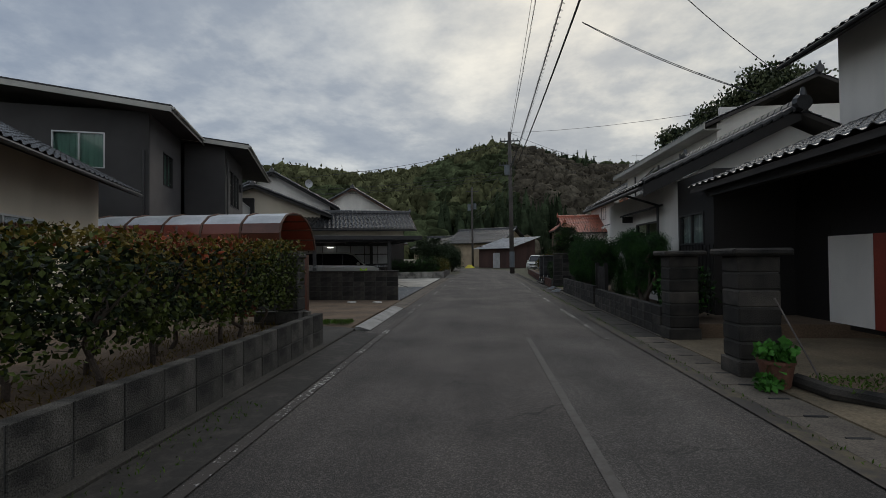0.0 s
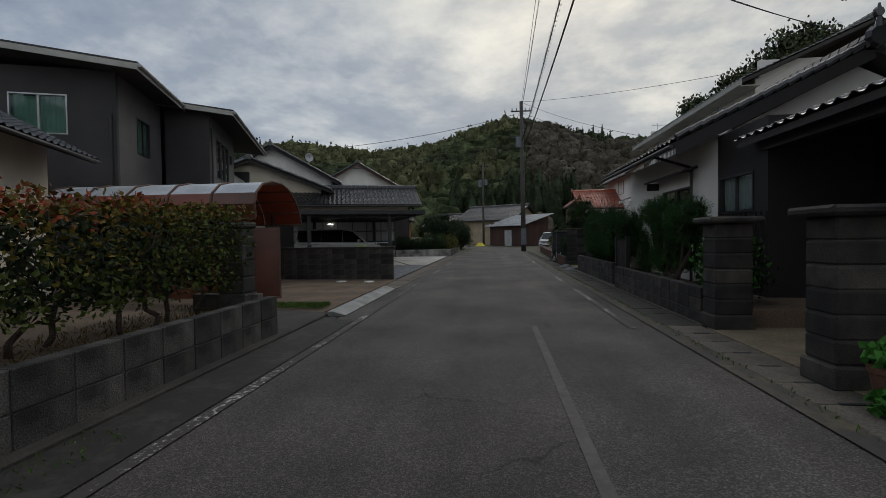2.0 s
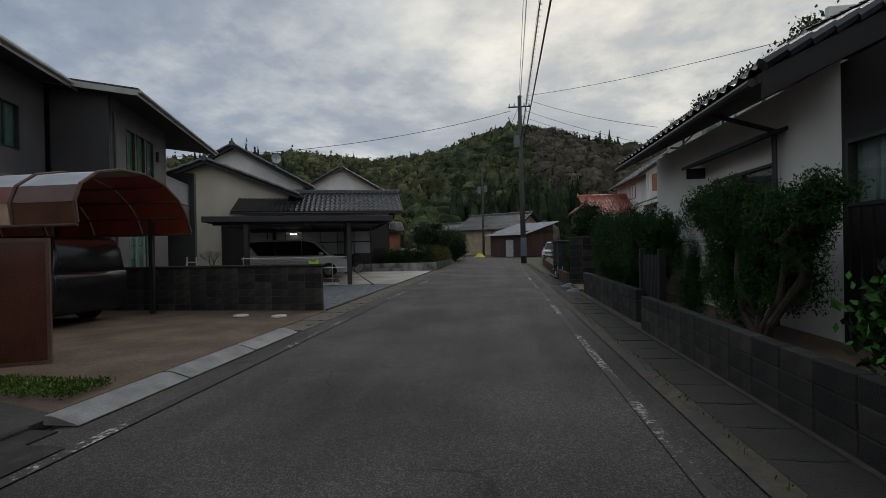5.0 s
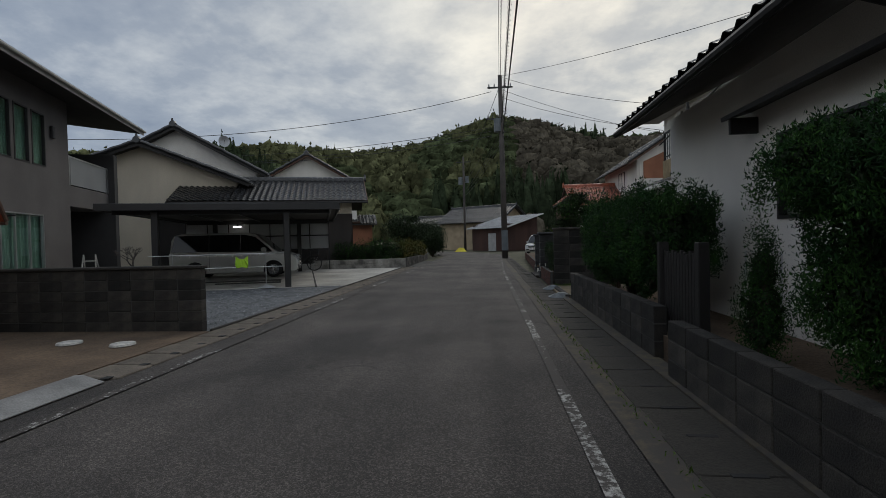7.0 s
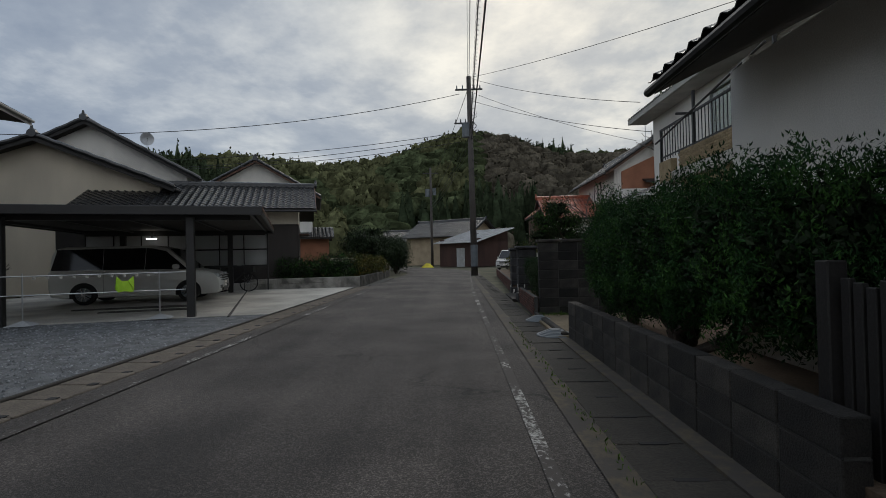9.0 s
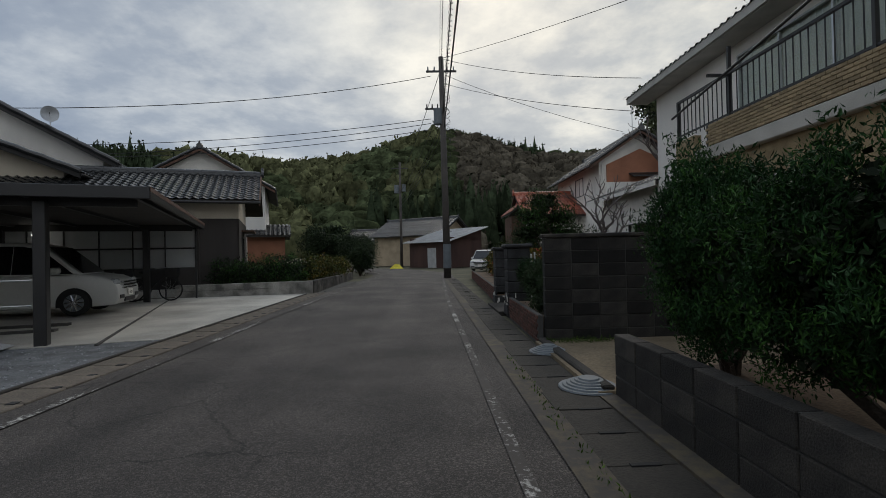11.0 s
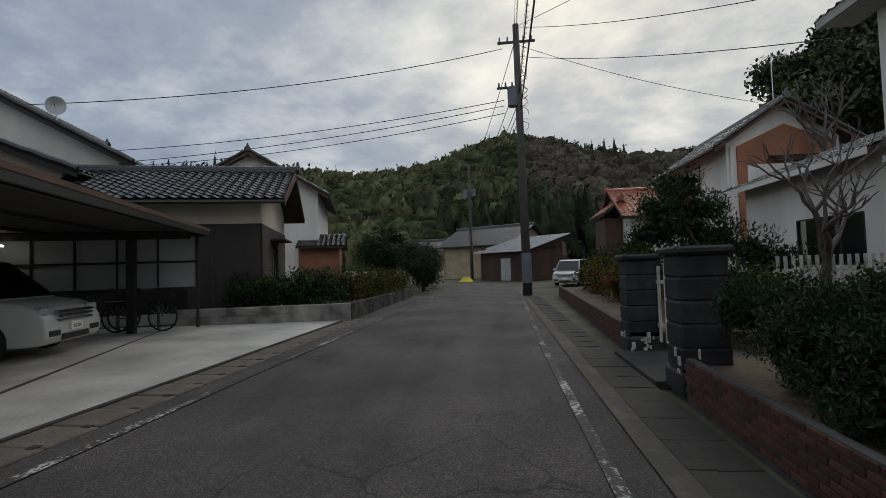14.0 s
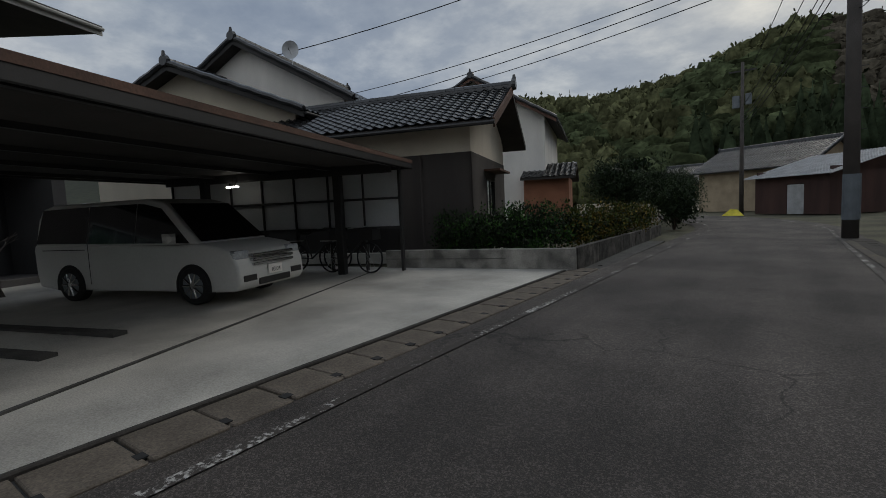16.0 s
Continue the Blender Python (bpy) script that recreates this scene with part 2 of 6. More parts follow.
M_TILE = mat("grey_glazed_tile", (0.034, 0.035, 0.037), 0.24, 0.25, 1.2, 30, 0.15, rnd=0.35, spec=0.55)
M_TILER = mat("red_glazed_tile", (0.36, 0.1, 0.055), 0.4, 0.3, 1.2, 30, 0.15, rnd=0.3)
M_METAL = mat("pale_sheet_metal", (0.5, 0.51, 0.52), 0.5, 0.2, 1.5, 40, 0.1, metal=0.3)
M_TRIM = mat("pale_trim", (0.42, 0.41, 0.37), 0.6, 0.15, 2, 50, 0.1)
M_WOODT = mat("brown_trim", (0.11, 0.055, 0.035), 0.7, 0.3, 2, 40, 0.3)
M_BLACK = mat("black_metal", (0.022, 0.021, 0.021), 0.45, 0.2, 2, 60, 0.1)
M_SOFFIT = mat("dark_soffit", (0.045, 0.04, 0.036), 0.85, 0.2, 2, 40, 0.2)
M_ALU = mat("aluminium", (0.55, 0.56, 0.56), 0.35, 0.1, 4, 60, 0.05, metal=0.8)
M_GLASS = glass("window_glass")
M_CURT = mat("green_curtain", (0.16, 0.27, 0.22), 0.9, 0.15, 3, 60, 0.2)
# Near-black for the painted shade of rooms and slots, and for plate ink.
M_DARKIN = mat("shade_and_ink_black", (0.02, 0.02, 0.02), 0.9, 0.1)
M_FROST = mat("frosted_panel", (0.30, 0.31, 0.31), 0.35, 0.08, 1.0, 30, 0.05)
M_SCREEN = mat("frosted_glazing", (0.72, 0.74, 0.74), 0.55, 0.08, 1.0, 30, 0.05)
M_SCREEN.node_tree.nodes["Principled BSDF"].inputs["Transmission Weight"].default_value = 0.6
M_POLE = mat("pole_concrete", (0.085, 0.075, 0.068), 0.85, 0.3, 1.0, 50, 0.4)
M_GREYBOX = mat("grey_enamel", (0.14, 0.16, 0.175), 0.5, 0.2, 3, 50, 0.1)
M_CABLE = mat("black_cable", (0.012, 0.012, 0.012), 0.6, 0.1)
M_POLYC = mat("brown_polycarbonate", (0.1, 0.032, 0.018), 0.25, 0.3, 1.2, 50, 0.05)
M_POLYR = mat("red_polycarbonate", (0.34, 0.07, 0.036), 0.3, 0.2, 1.2, 50, 0.05)
M_POLYR.node_tree.nodes["Principled BSDF"].inputs["Transmission Weight"].default_value = 0.55
M_BRICKR = mat("red_brick", (0.11, 0.042, 0.028), 0.9, 0.4, 3, 60, 0.6, rnd=0.35)
M_BRICKT = mat("tan_brick", (0.37, 0.28, 0.16), 0.85, 0.3, 3, 60, 0.5, rnd=0.25)
M_PAINTW = mat("peeling_white_paint", (0.6, 0.58, 0.53), 0.7, 0.35, 6, 40, 0.4)
M_BARK = mat("bark", (0.07, 0.052, 0.04), 0.95, 0.4, 6, 50, 1.0)
M_TWIG = mat("grey_twig", (0.13, 0.11, 0.1), 0.9, 0.3, 6, 50, 0.5)
M_RED = mat("red_paint", (0.28, 0.05, 0.03), 0.6, 0.2, 2, 40, 0.2)
M_CARW = mat("white_car_paint", (0.62, 0.62, 0.59), 0.22, 0.04, 1, 30, 0.0)
M_CARP = mat("pale_car_paint", (0.55, 0.54, 0.52), 0.25, 0.05, 1, 30, 0.0)
M_CARB = mat("black_car_paint", (0.015, 0.015, 0.017), 0.2, 0.1, 1, 30, 0.0)
M_RUBBER = mat("rubber", (0.015, 0.015, 0.015), 0.8, 0.2, 5, 60, 0.2)
M_CHROME = mat("chrome", (0.6, 0.6, 0.6), 0.18, 0.05, 3, 40, 0.0, metal=1.0)
M_DGLASS = mat("privacy_glass", (0.012, 0.013, 0.014), 0.06, 0.1, 1, 30, 0.0)
M_LAMPG = mat("headlamp", (0.45, 0.47, 0.48), 0.12, 0.2, 8, 40, 0.0)
M_LIME = mat("lime_cloth", (0.45, 0.75, 0.05), 0.85, 0.1, 3, 60, 0.2)
M_YELLOW = mat("yellow_sheet", (0.7, 0.6, 0.04), 0.6, 0.2, 3, 40, 0.2)
M_TERRA = mat("brown_pot", (0.12, 0.05, 0.03), 0.8, 0.3, 5, 50, 0.3)
M_DIRTP = mat("dirt_film", (0.13, 0.105, 0.08), 0.95, 0.5, 2.0, 40, 0.5)
L_HEDGE = leafmat("hedge_leaf", (0.048, 0.063, 0.011))
L_RED = leafmat("red_young_leaf", (0.24, 0.055, 0.022))
L_GOLD = leafmat("yellow_green_leaf", (0.125, 0.092, 0.015))
L_CONIF = leafmat("conifer_leaf", (0.016, 0.05, 0.013))
L_CONIF2 = leafmat("bright_conifer_leaf", (0.036, 0.092, 0.018))
L_PINE = leafmat("pine_needle", (0.034, 0.052, 0.022))
L_BAMBOO = leafmat("bamboo_leaf", (0.085, 0.1, 0.05))
# Serves dark-leaved plants, and the painted shade inside all the others.
L_DARK = leafmat("dark_and_inner_shade_leaf", (0.018, 0.03, 0.013))
L_FERN = leafmat("fresh_green_leaf", (0.05, 0.16, 0.025))
L_MOSS = leafmat("moss", (0.06, 0.11, 0.015))
M_HILL = mat("forest_floor", (0.03, 0.035, 0.018), 0.95, 0.4, 0.05, 1.0, 0.0)
# Crown colours are greyed, so the haze of distance sits in the paint.
M_CROWN = mat("hazy_far_crown", (0.056, 0.068, 0.034), 1.0, 0.55, 0.25, 1.1, 0.0, rnd=0.45, spec=0.0)
M_CROWNB = mat("hazy_far_bamboo_crown", (0.1, 0.104, 0.052), 1.0, 0.5, 0.25, 1.1, 0.0, rnd=0.4, spec=0.0)
M_CROWND = mat("hazy_far_conifer_crown", (0.04, 0.054, 0.03), 1.0, 0.45, 0.25, 1.1, 0.0, rnd=0.4, spec=0.0)
M_CROWNW = mat("hazy_bare_winter_crown", (0.092, 0.08, 0.06), 1.0, 0.5, 0.25, 1.1, 0.0, rnd=0.3, spec=0.0)
M_STAINC = mat("stained_concrete", (0.3, 0.285, 0.255), 0.9, 0.5, 1.8, 50, 0.6, col2=(0.11, 0.105, 0.095))
M_RAMP = mat("kerb_plate", (0.22, 0.215, 0.205), 0.6, 0.3, 3, 60, 0.4)


# ---- geometry helpers ----
class Geo:
    def __init__(self):
        self.v, self.f, self.cuts = [], [], []

    def add(self, vs, fs):
        k = len(self.v)
        self.cuts.append((k, len(self.f)))
        self.v += [tuple(p) for p in vs]
        self.f += [tuple(i + k for i in f) for f in fs]
        return self

    def box(self, x0, x1, y0, y1, z0, z1, b=0.0):
        if b <= 0:
            vs = [(x, y, z) for z in (z0, z1) for y in (y0, y1) for x in (x0, x1)]
            return self.add(vs, [(0, 2, 3, 1), (4, 5, 7, 6), (0, 1, 5, 4), (2, 6, 7, 3), (0, 4, 6, 2), (1, 3, 7, 5)])
        b = min(b, (x1 - x0) * 0.45, (y1 - y0) * 0.45, (z1 - z0) * 0.45)
        vs = []
        for z, i in ((z0, b), (z0 + b, 0), (z1 - b, 0), (z1, b)):
            vs += [(x0 + i, y0 + b * (i == 0), z), (x0 + i + b * (i == 0), y0 + i, z), (x1 - i - b * (i == 0), y0 + i, z), (x1 - i, y0 + b * (i == 0), z),
                   (x1 - i, y1 - b * (i == 0), z), (x1 - i - b * (i == 0), y1 - i, z), (x0 + i + b * (i == 0), y1 - i, z), (x0 + i, y1 - b * (i == 0), z)]
        fs = [(7, 6, 5, 4, 3, 2, 1, 0), tuple(range(24, 32))]
        for r in range(3):
            for j in range(8):
                fs.append((r * 8 + j, r * 8 + (j + 1) % 8, r * 8 + 8 + (j + 1) % 8, r * 8 + 8 + j))
        return self.add(vs, fs)

    def quad(self, a, b, c, d):
        return self.add([a, b, c, d], [(0, 1, 2, 3)])

    def slab(self, pts, t):
        """A thick sheet: polygon pts, thickened downwards by t."""
        n = len(pts)
        vs = [tuple(p) for p in pts] + [(p[0], p[1], p[2] - t) for p in pts]
        fs = [tuple(range(n)), tuple(range(2 * n - 1, n - 1, -1))] + [(i, i + n, (i + 1) % n + n, (i + 1) % n) for i in range(n)]
        return self.add(vs, fs)

    def prism_y(self, pts, y0, y1):
        """Polygon of (x, z), drawn out along y."""
        n = len(pts)
        vs = [(x, y0, z) for x, z in pts] + [(x, y1, z) for x, z in pts]
        fs = [tuple(range(n)), tuple(range(2 * n - 1, n - 1, -1))] + [(i, i + n, (i + 1) % n + n, (i + 1) % n) for i in range(n)]
        return self.add(vs, fs)

    def cyl(self, p0, p1, r0, r1=None, n=10):
        r1 = r0 if r1 is None else r1
        p0, p1 = Vector(p0), Vector(p1)
        d = (p1 - p0).normalized()
        a = d.orthogonal().normalized(); c = d.cross(a)
        vs = [p + (a * math.cos(2 * math.pi * i / n) + c * math.sin(2 * math.pi * i / n)) * r for p, r in ((p0, r0), (p1, r1)) for i in range(n)]
        fs = [(i, (i + 1) % n, n + (i + 1) % n, n + i) for i in range(n)] + [tuple(range(n - 1, -1, -1)), tuple(range(n, 2 * n))]
        return self.add(vs, fs)

    def tube(self, pts, r, n=6):
        pts = [Vector(p) for p in pts]; m = len(pts); vs = []; ref = None
        for i, p in enumerate(pts):
            d = (pts[min(m - 1, i + 1)] - pts[max(0, i - 1)])
            d = d.normalized() if d.length > 1e-9 else Vector((0, 0, 1))
            u = (ref - d * ref.dot(d)) if ref is not None else d.orthogonal()
            u = u.normalized() if u.length > 1e-6 else d.orthogonal().normalized()
            ref = u; w = d.cross(u)
            vs += [p + (u * math.cos(2 * math.pi * k / n) + w * math.sin(2 * math.pi * k / n)) * r for k in range(n)]
        fs = [(i * n + k, i * n + (k + 1) % n, (i + 1) * n + (k + 1) % n, (i + 1) * n + k) for i in range(m - 1) for k in range(n)]
        return self.add(vs, fs + [tuple(range(n - 1, -1, -1)), tuple(range((m - 1) * n, m * n))])

    def wall(self, p0, p1, z0, z1, t, holes=()):
        """A wall from p0 to p1 (x, y), t thick to its left, with holes (from, to, low, high)."""
        p0, p1 = Vector((*p0, 0)), Vector((*p1, 0))
        d = (p1 - p0).normalized(); nrm = Vector((-d.y, d.x, 0)); L = (p1 - p0).length
        cuts = sorted({0, L, *[h[0] for h in holes], *[h[1] for h in holes]})
        def blk(a, b, lo, hi):
            if b - a < 1e-4 or hi - lo < 1e-4:
                return
            vs = []
            for z in (lo, hi):
                for s, o in ((a, 0), (b, 0), (b, t), (a, t)):
                    q = p0 + d * s + nrm * o
                    vs.append((q.x, q.y, z))
            self.add(vs, [(3, 2, 1, 0), (4, 5, 6, 7), (0, 1, 5, 4), (1, 2, 6, 5), (2, 3, 7, 6), (3, 0, 4, 7)])
        for a, b in zip(cuts, cuts[1:]):
            lo = z0
            for h in sorted((h for h in holes if h[0] <= a + 1e-6 and h[1] >= b - 1e-6), key=lambda h: h[2]):
                blk(a, b, lo, h[2]); lo = h[3]
            blk(a, b, lo, z1)
        return self


def mesh_of(name, g, material, smooth=False):
    me = bpy.data.meshes.new(name)
    me.from_pydata(g.v, [], g.f)
    me.materials.append(material)
    if smooth:
        me.polygons.foreach_set("use_smooth", [True] * len(me.polygons))
    me.update()
    return me


LOOSE = {"wall", "board_wall", "lower_wall", "downpipe", "cross_rail"}


def part(name, g, material, parent=None, label="", smooth=False, kind=""):
    if name in LOOSE and len(g.cuts) > 1:
        for (v0, f0), (v1, f1) in zip(g.cuts, g.cuts[1:] + [(len(g.v), len(g.f))]):
            one = Geo()
            one.v, one.f = g.v[v0:v1], [tuple(i - v0 for i in f) for f in g.f[f0:f1]]
            ob = part(name, one, material, parent, label, smooth, kind)
        return ob
    ob = new(name, mesh_of(name, g, material, smooth))
    ob.parent = parent
    if label or kind:
        tagged(ob, label, kind=kind)
    return ob


REPEATS = {"cable": "overhead cables", "garden_shrub": "garden shrubs", "garden_pine": "pines by the bend", "gate_pillar": "gate pillars", "far_house": "distant houses",
           "utility_pole": "utility poles", "evergreen_tree": "trees on the slope", "bicycle": "bicycles by the post", "drain_cover": "drain covers", "meter_cover": "gutter covers",
           "low_wall": "low garden walls", "brick_edging": "brick edgings", "garden_tree": "garden trees"}


def thing(name, label, category, m=None, group="", kind=""):
    ob = new(name)
    ob.empty_display_size = 0.2
    if m is not None:
        ob.matrix_world = m
    if not group and name in REPEATS:
        group = REPEATS[name]
    return tagged(ob, label, category, group, kind)


def setting(name, g, material, label="", smooth=False):
    return tagged(part(name, g, material, None, "", smooth), label or name.replace("_", " "), name.split("_")[0], kind="structure")


def pieces(name, spots, g, material, parent):
    """Alike pieces that share one mesh: spots are poses."""
    me = mesh_of(name, g, material)
    for m in spots:
        ob = new(name, me)
        ob.parent = parent
        ob.matrix_local = m


RNG = random.Random(7)


def tiled(o, along, up, tw=0.29, tl=0.27, amp=0.055, step=0.03):
    """Pantiles on the slope from corner o with its edge vectors: real waves and real steps."""
    g = Geo()
    o, along, up = Vector(o), Vector(along), Vector(up)
    nrm = along.cross(up).normalized()
    if nrm.z < 0:
        nrm = -nrm
    nx, ny = max(1, round(along.length / tw)), max(1, round(up.length / tl))
    prof = ((0.0, 0.35), (0.14, 0.9), (0.28, 1.0), (0.42, 0.6), (0.6, 0.08), (0.8, 0.0))
    cols = [((i + s) / nx, h) for i in range(nx) for s, h in prof] + [(1.0, 0.35)]
    vs, fs, w = [], [], len(cols)
    for r in range(ny):
        jit = [RNG.uniform(-0.004, 0.004) for _ in range(nx + 1)]
        for f, lift in ((r / ny - 0.012, step), (r / ny - 0.012, step + 0.014), ((r + 1) / ny, 0.014)):
            for c, (u, h) in enumerate(cols):
                q = o + along * u + up * f + nrm * (h * amp + lift + jit[min(c // 6, nx)])
                vs.append(q)
        base = r * 3 * w
        for k in range(2):
            for c in range(w - 1):
                a = base + k * w + c
                fs.append((a, a + 1, a + w + 1, a + w))
    return g.add(vs, fs)


def roof_slope(parent, corner, along, up, material=None, thick=0.12, soffit=None, name="roof"):
    """One slope of a tiled roof: board beneath and tiles on it."""
    o, a, u = Vector(corner), Vector(along), Vector(up)
    r = part(name, Geo().slab([o, o + a, o + a + u, o + u], thick), soffit or M_SOFFIT, parent)
    part("roof_tiles", tiled(o, a, u), material or M_TILE, r, kind="stuff")
    return r


def ridge(parent, a, b, material=None, r=0.13):
    """Ridge course of half-round tiles with ornament ends."""
    a, b = Vector(a), Vector(b)
    n = max(2, int((b - a).length / 0.3)); g = Geo()
    for i in range(n):
        p, q = a.lerp(b, i / n), a.lerp(b, (i + 0.96) / n)
        g.cyl(p, q, r, r * 0.93, 8)
    d = (b - a).normalized()
    side = Vector((-d.y, d.x, 0)) * (r * 1.15)
    lo = Vector((0, 0, -r * 1.6))
    for q0, q1 in ((a, b),):
        g.add([q0 + side + lo, q0 - side + lo, q0 - side * 0.8, q0 + side * 0.8, q1 + side + lo, q1 - side + lo, q1 - side * 0.8, q1 + side * 0.8],
              [(0, 1, 2, 3), (7, 6, 5, 4), (0, 3, 7, 4), (1, 5, 6, 2)])
    rd = part("ridge_tiles", g, material or M_TILE, parent, smooth=False)
    for e0, s in ((a, -1), (b, 1)):
        g2 = Geo()
        g2.cyl(e0 + d * s * 0.02, e0 + d * s * 0.14, r * 1.5, r * 1.2, 10)
        g2.cyl(e0 + d * s * 0.08 + Vector((0, 0, r)), e0 + d * s * 0.08 + Vector((0, 0, r * 2.3)), r * 0.55, r * 0.3, 8)
        part("ridge_end_tile", g2, material or M_TILE, rd)
    return rd


def window(parent, p0, p1, z0, z1, panes=2, frame_m=None, curtain=None, deep=0.08, bar=0.045):
    """A sliding window in the opening from p0 to p1 (x, y); its room side lies to the left of p0 to p1."""
    p0, p1 = Vector((*p0, 0)), Vector((*p1, 0))
    d = (p1 - p0).normalized(); L = (p1 - p0).length; nrm = Vector((-d.y, d.x, 0))
    w = new("window")
    w.parent = parent
    w.matrix_local = Matrix.Translation(p0) @ Matrix(((d.x, nrm.x, 0, 0), (d.y, nrm.y, 0, 0), (0, 0, 1, 0), (0, 0, 0, 1)))
    fm = frame_m or M_ALU
    g = Geo()
    g.box(0, L, -0.02, deep, z0, z0 + bar).box(0, L, -0.02, deep, z1 - bar, z1).box(0, bar, -0.02, deep, z0 + bar, z1 - bar).box(L - bar, L, -0.02, deep, z0 + bar, z1 - bar)
    for i in range(1, panes):
        s = L * i / panes
        g.box(s - bar * 0.6, s + bar * 0.6, 0, deep * 0.8, z0 + bar, z1 - bar)
    part("window_frame", g, fm, w)
    for i in range(panes):
        a, b = L * i / panes, L * (i + 1) / panes
        pn = part("pane", Geo().box(a + bar * 0.5, b - bar * 0.5, 0.03 + 0.012 * (i % 2), 0.036 + 0.012 * (i % 2), z0 + bar * 0.5, z1 - bar * 0.5), M_GLASS, w)
        pn.visible_shadow = False
    if curtain:
        g = Geo(); n = max(6, int(L / 0.06))
        vs = [(L * i / n, 0.12 + 0.018 * math.sin(i * 1.9), z) for z in (z0, z1) for i in range(n + 1)]
        g.add(vs, [(i, i + 1, n + 2 + i, n + 1 + i) for i in range(n)])
        part("curtain", g, curtain, w)
    else:
        # A black sheet is added behind the glass for the unlit room.
        part("unlit_room_sheet", Geo().box(-0.1, L + 0.1, 0.35, 0.37, z0 - 0.1, z1 + 0.1), M_DARKIN, w)
    return w


def leaves(g, pts, size, flat=0.5, rng=RNG):
    for p in pts:
        a = rng.uniform(0, 2 * math.pi)
        s = size * rng.uniform(0.6, 1.25)
        d = Vector((math.cos(a), math.sin(a), rng.uniform(-0.7, 0.6))).normalized()
        w = d.cross(Vector((rng.uniform(-flat, flat), rng.uniform(-flat, flat), 1))).normalized() * s * 0.3
        p = Vector(p); n = d.cross(w).normalized() * s * 0.08
        g.add([p, p + d * s * 0.5 + w - n, p + d * s, p + d * s * 0.5 - w - n], [(0, 1, 2), (0, 2, 3)])
    return g


def shell_points(n, x0, x1, y0, y1, z0, z1, rng=RNG, lump=0.12, seed=0.0, top=0.28, thick=0.25):
    """Points mostly in the outer shell of a clipped hedge with an uneven face."""
    out = []
    while len(out) < n:
        x, y, z = rng.uniform(x0, x1), rng.uniform(y0, y1), rng.uniform(z0, z1)
        k = noise.noise(Vector((x * 1.7 + seed, y * 1.7, z * 1.7))) * lump * 2
        d = min(x - x0, x1 - x, z1 - z, (y - y0) * 1.5, (y1 - y) * 1.5) + k
        if -0.02 < d < thick and (d < thick * 0.5 or rng.random() < 0.4):
            out.append((x, y, z))
    return out


def blob_points(n, c, r, rng=RNG, inner=0.55):
    out = []
    c = Vector(c)
    while len(out) < n:
        p = Vector((rng.gauss(0, 1), rng.gauss(0, 1), rng.gauss(0, 1))).normalized()
        k = 1 + 0.35 * noise.noise(p * 2.1 + c)
        q = p * rng.uniform(inner, 1) * k
        out.append((c.x + q.x * r[0], c.y + q.y * r[1], c.z + q.z * r[2]))
    return out


def block_wall(name, label, m, length, height, thick, bw, bh, material, cap=0.0, cap_m=None, group=""):
    """A wall of single blocks in running or stacked courses: local x along it, y into it."""
    th = thing(name, label, "wall", m, group)
    part("core", Geo().box(0.01, length - 0.01, 0.012, thick - 0.012, -0.2, height - 0.01), M_MORTAR, th)
    n = round(length / bw); bw = length / n; rows = max(1, round(height / bh)); bh = height / rows
    g = Geo().box(0.006, bw - 0.006, 0, thick, 0.005, bh - 0.005, 0.008)
    pieces("block", [Matrix.Translation((i * bw, RNG.uniform(-0.003, 0.003), r * bh)) for r in range(rows) for i in range(n)], g, material, th)
    if cap:
        part("coping", Geo().box(-0.03, length + 0.03, -0.03, thick + 0.03, height, height + cap, 0.015), cap_m or material, th)
    return th

# ---- ground, road, kerbs ----
setting("ground", Geo().slab([(-700, -200, -0.06), (700, -200, -0.06), (700, 1200, -0.06), (-700, 1200, -0.06)], 0.4), M_GROUND, "dull grassy ground reaching to the hills")


def ribbon(center, w0, w1, z, crown=0.0):
    """A strip along a centre line (x, y), from w0 to w1 across."""
    g = Geo(); vs = []; fs = []
    n = len(center); k = 5
    for i, c in enumerate(center):
        c = Vector((*c, 0)); a = Vector((*center[max(0, i - 1)], 0)); b = Vector((*center[min(n - 1, i + 1)], 0))
        d = (b - a).normalized(); r = Vector((d.y, -d.x, 0))
        for j in range(k):
            f = j / (k - 1)
            q = c + r * (w0 + (w1 - w0) * f)
            vs.append((q.x, q.y, z + crown * (1 - (2 * f - 1) ** 2)))
    for i in range(n - 1):
        for j in range(k - 1):
            a = i * k + j
            fs.append((a, a + 1, a + k + 1, a + k))
    return g.add(vs, fs)


def curve_line(y0, y1, step=1.0):
    """The road's centre line: straight, then bending to the left."""
    pts = []; y = y0
    while y < min(y1, 51):
        pts.append((0.1 + 0.022 * max(0, y - 28), y)); y += step
    x, y, a = 0.606, max(y0, 51), 0.0
    while y < y1 and a < 1.35:
        pts.append((x, y))
        a = min(1.35, a + 0.028 * step)
        x -= math.sin(a) * step; y += math.cos(a) * step
        if a >= 1.35:
            for _ in range(60):
                pts.append((x, y)); x -= math.sin(a) * step; y += math.cos(a) * step
            break
    return pts


LINE = curve_line(-20, 90)
road = setting("road", ribbon(LINE, -3.0, 2.95, -0.012, 0.012), M_ASPHALT, "dark grey asphalt village road with faint cracks")
setting("road_patch", ribbon([(1.52, y) for y in (-4, 0, 4, 8, 9.5)], -0.62, 0.72, 0.004), M_PATCH, "paler asphalt trench patch along the road")
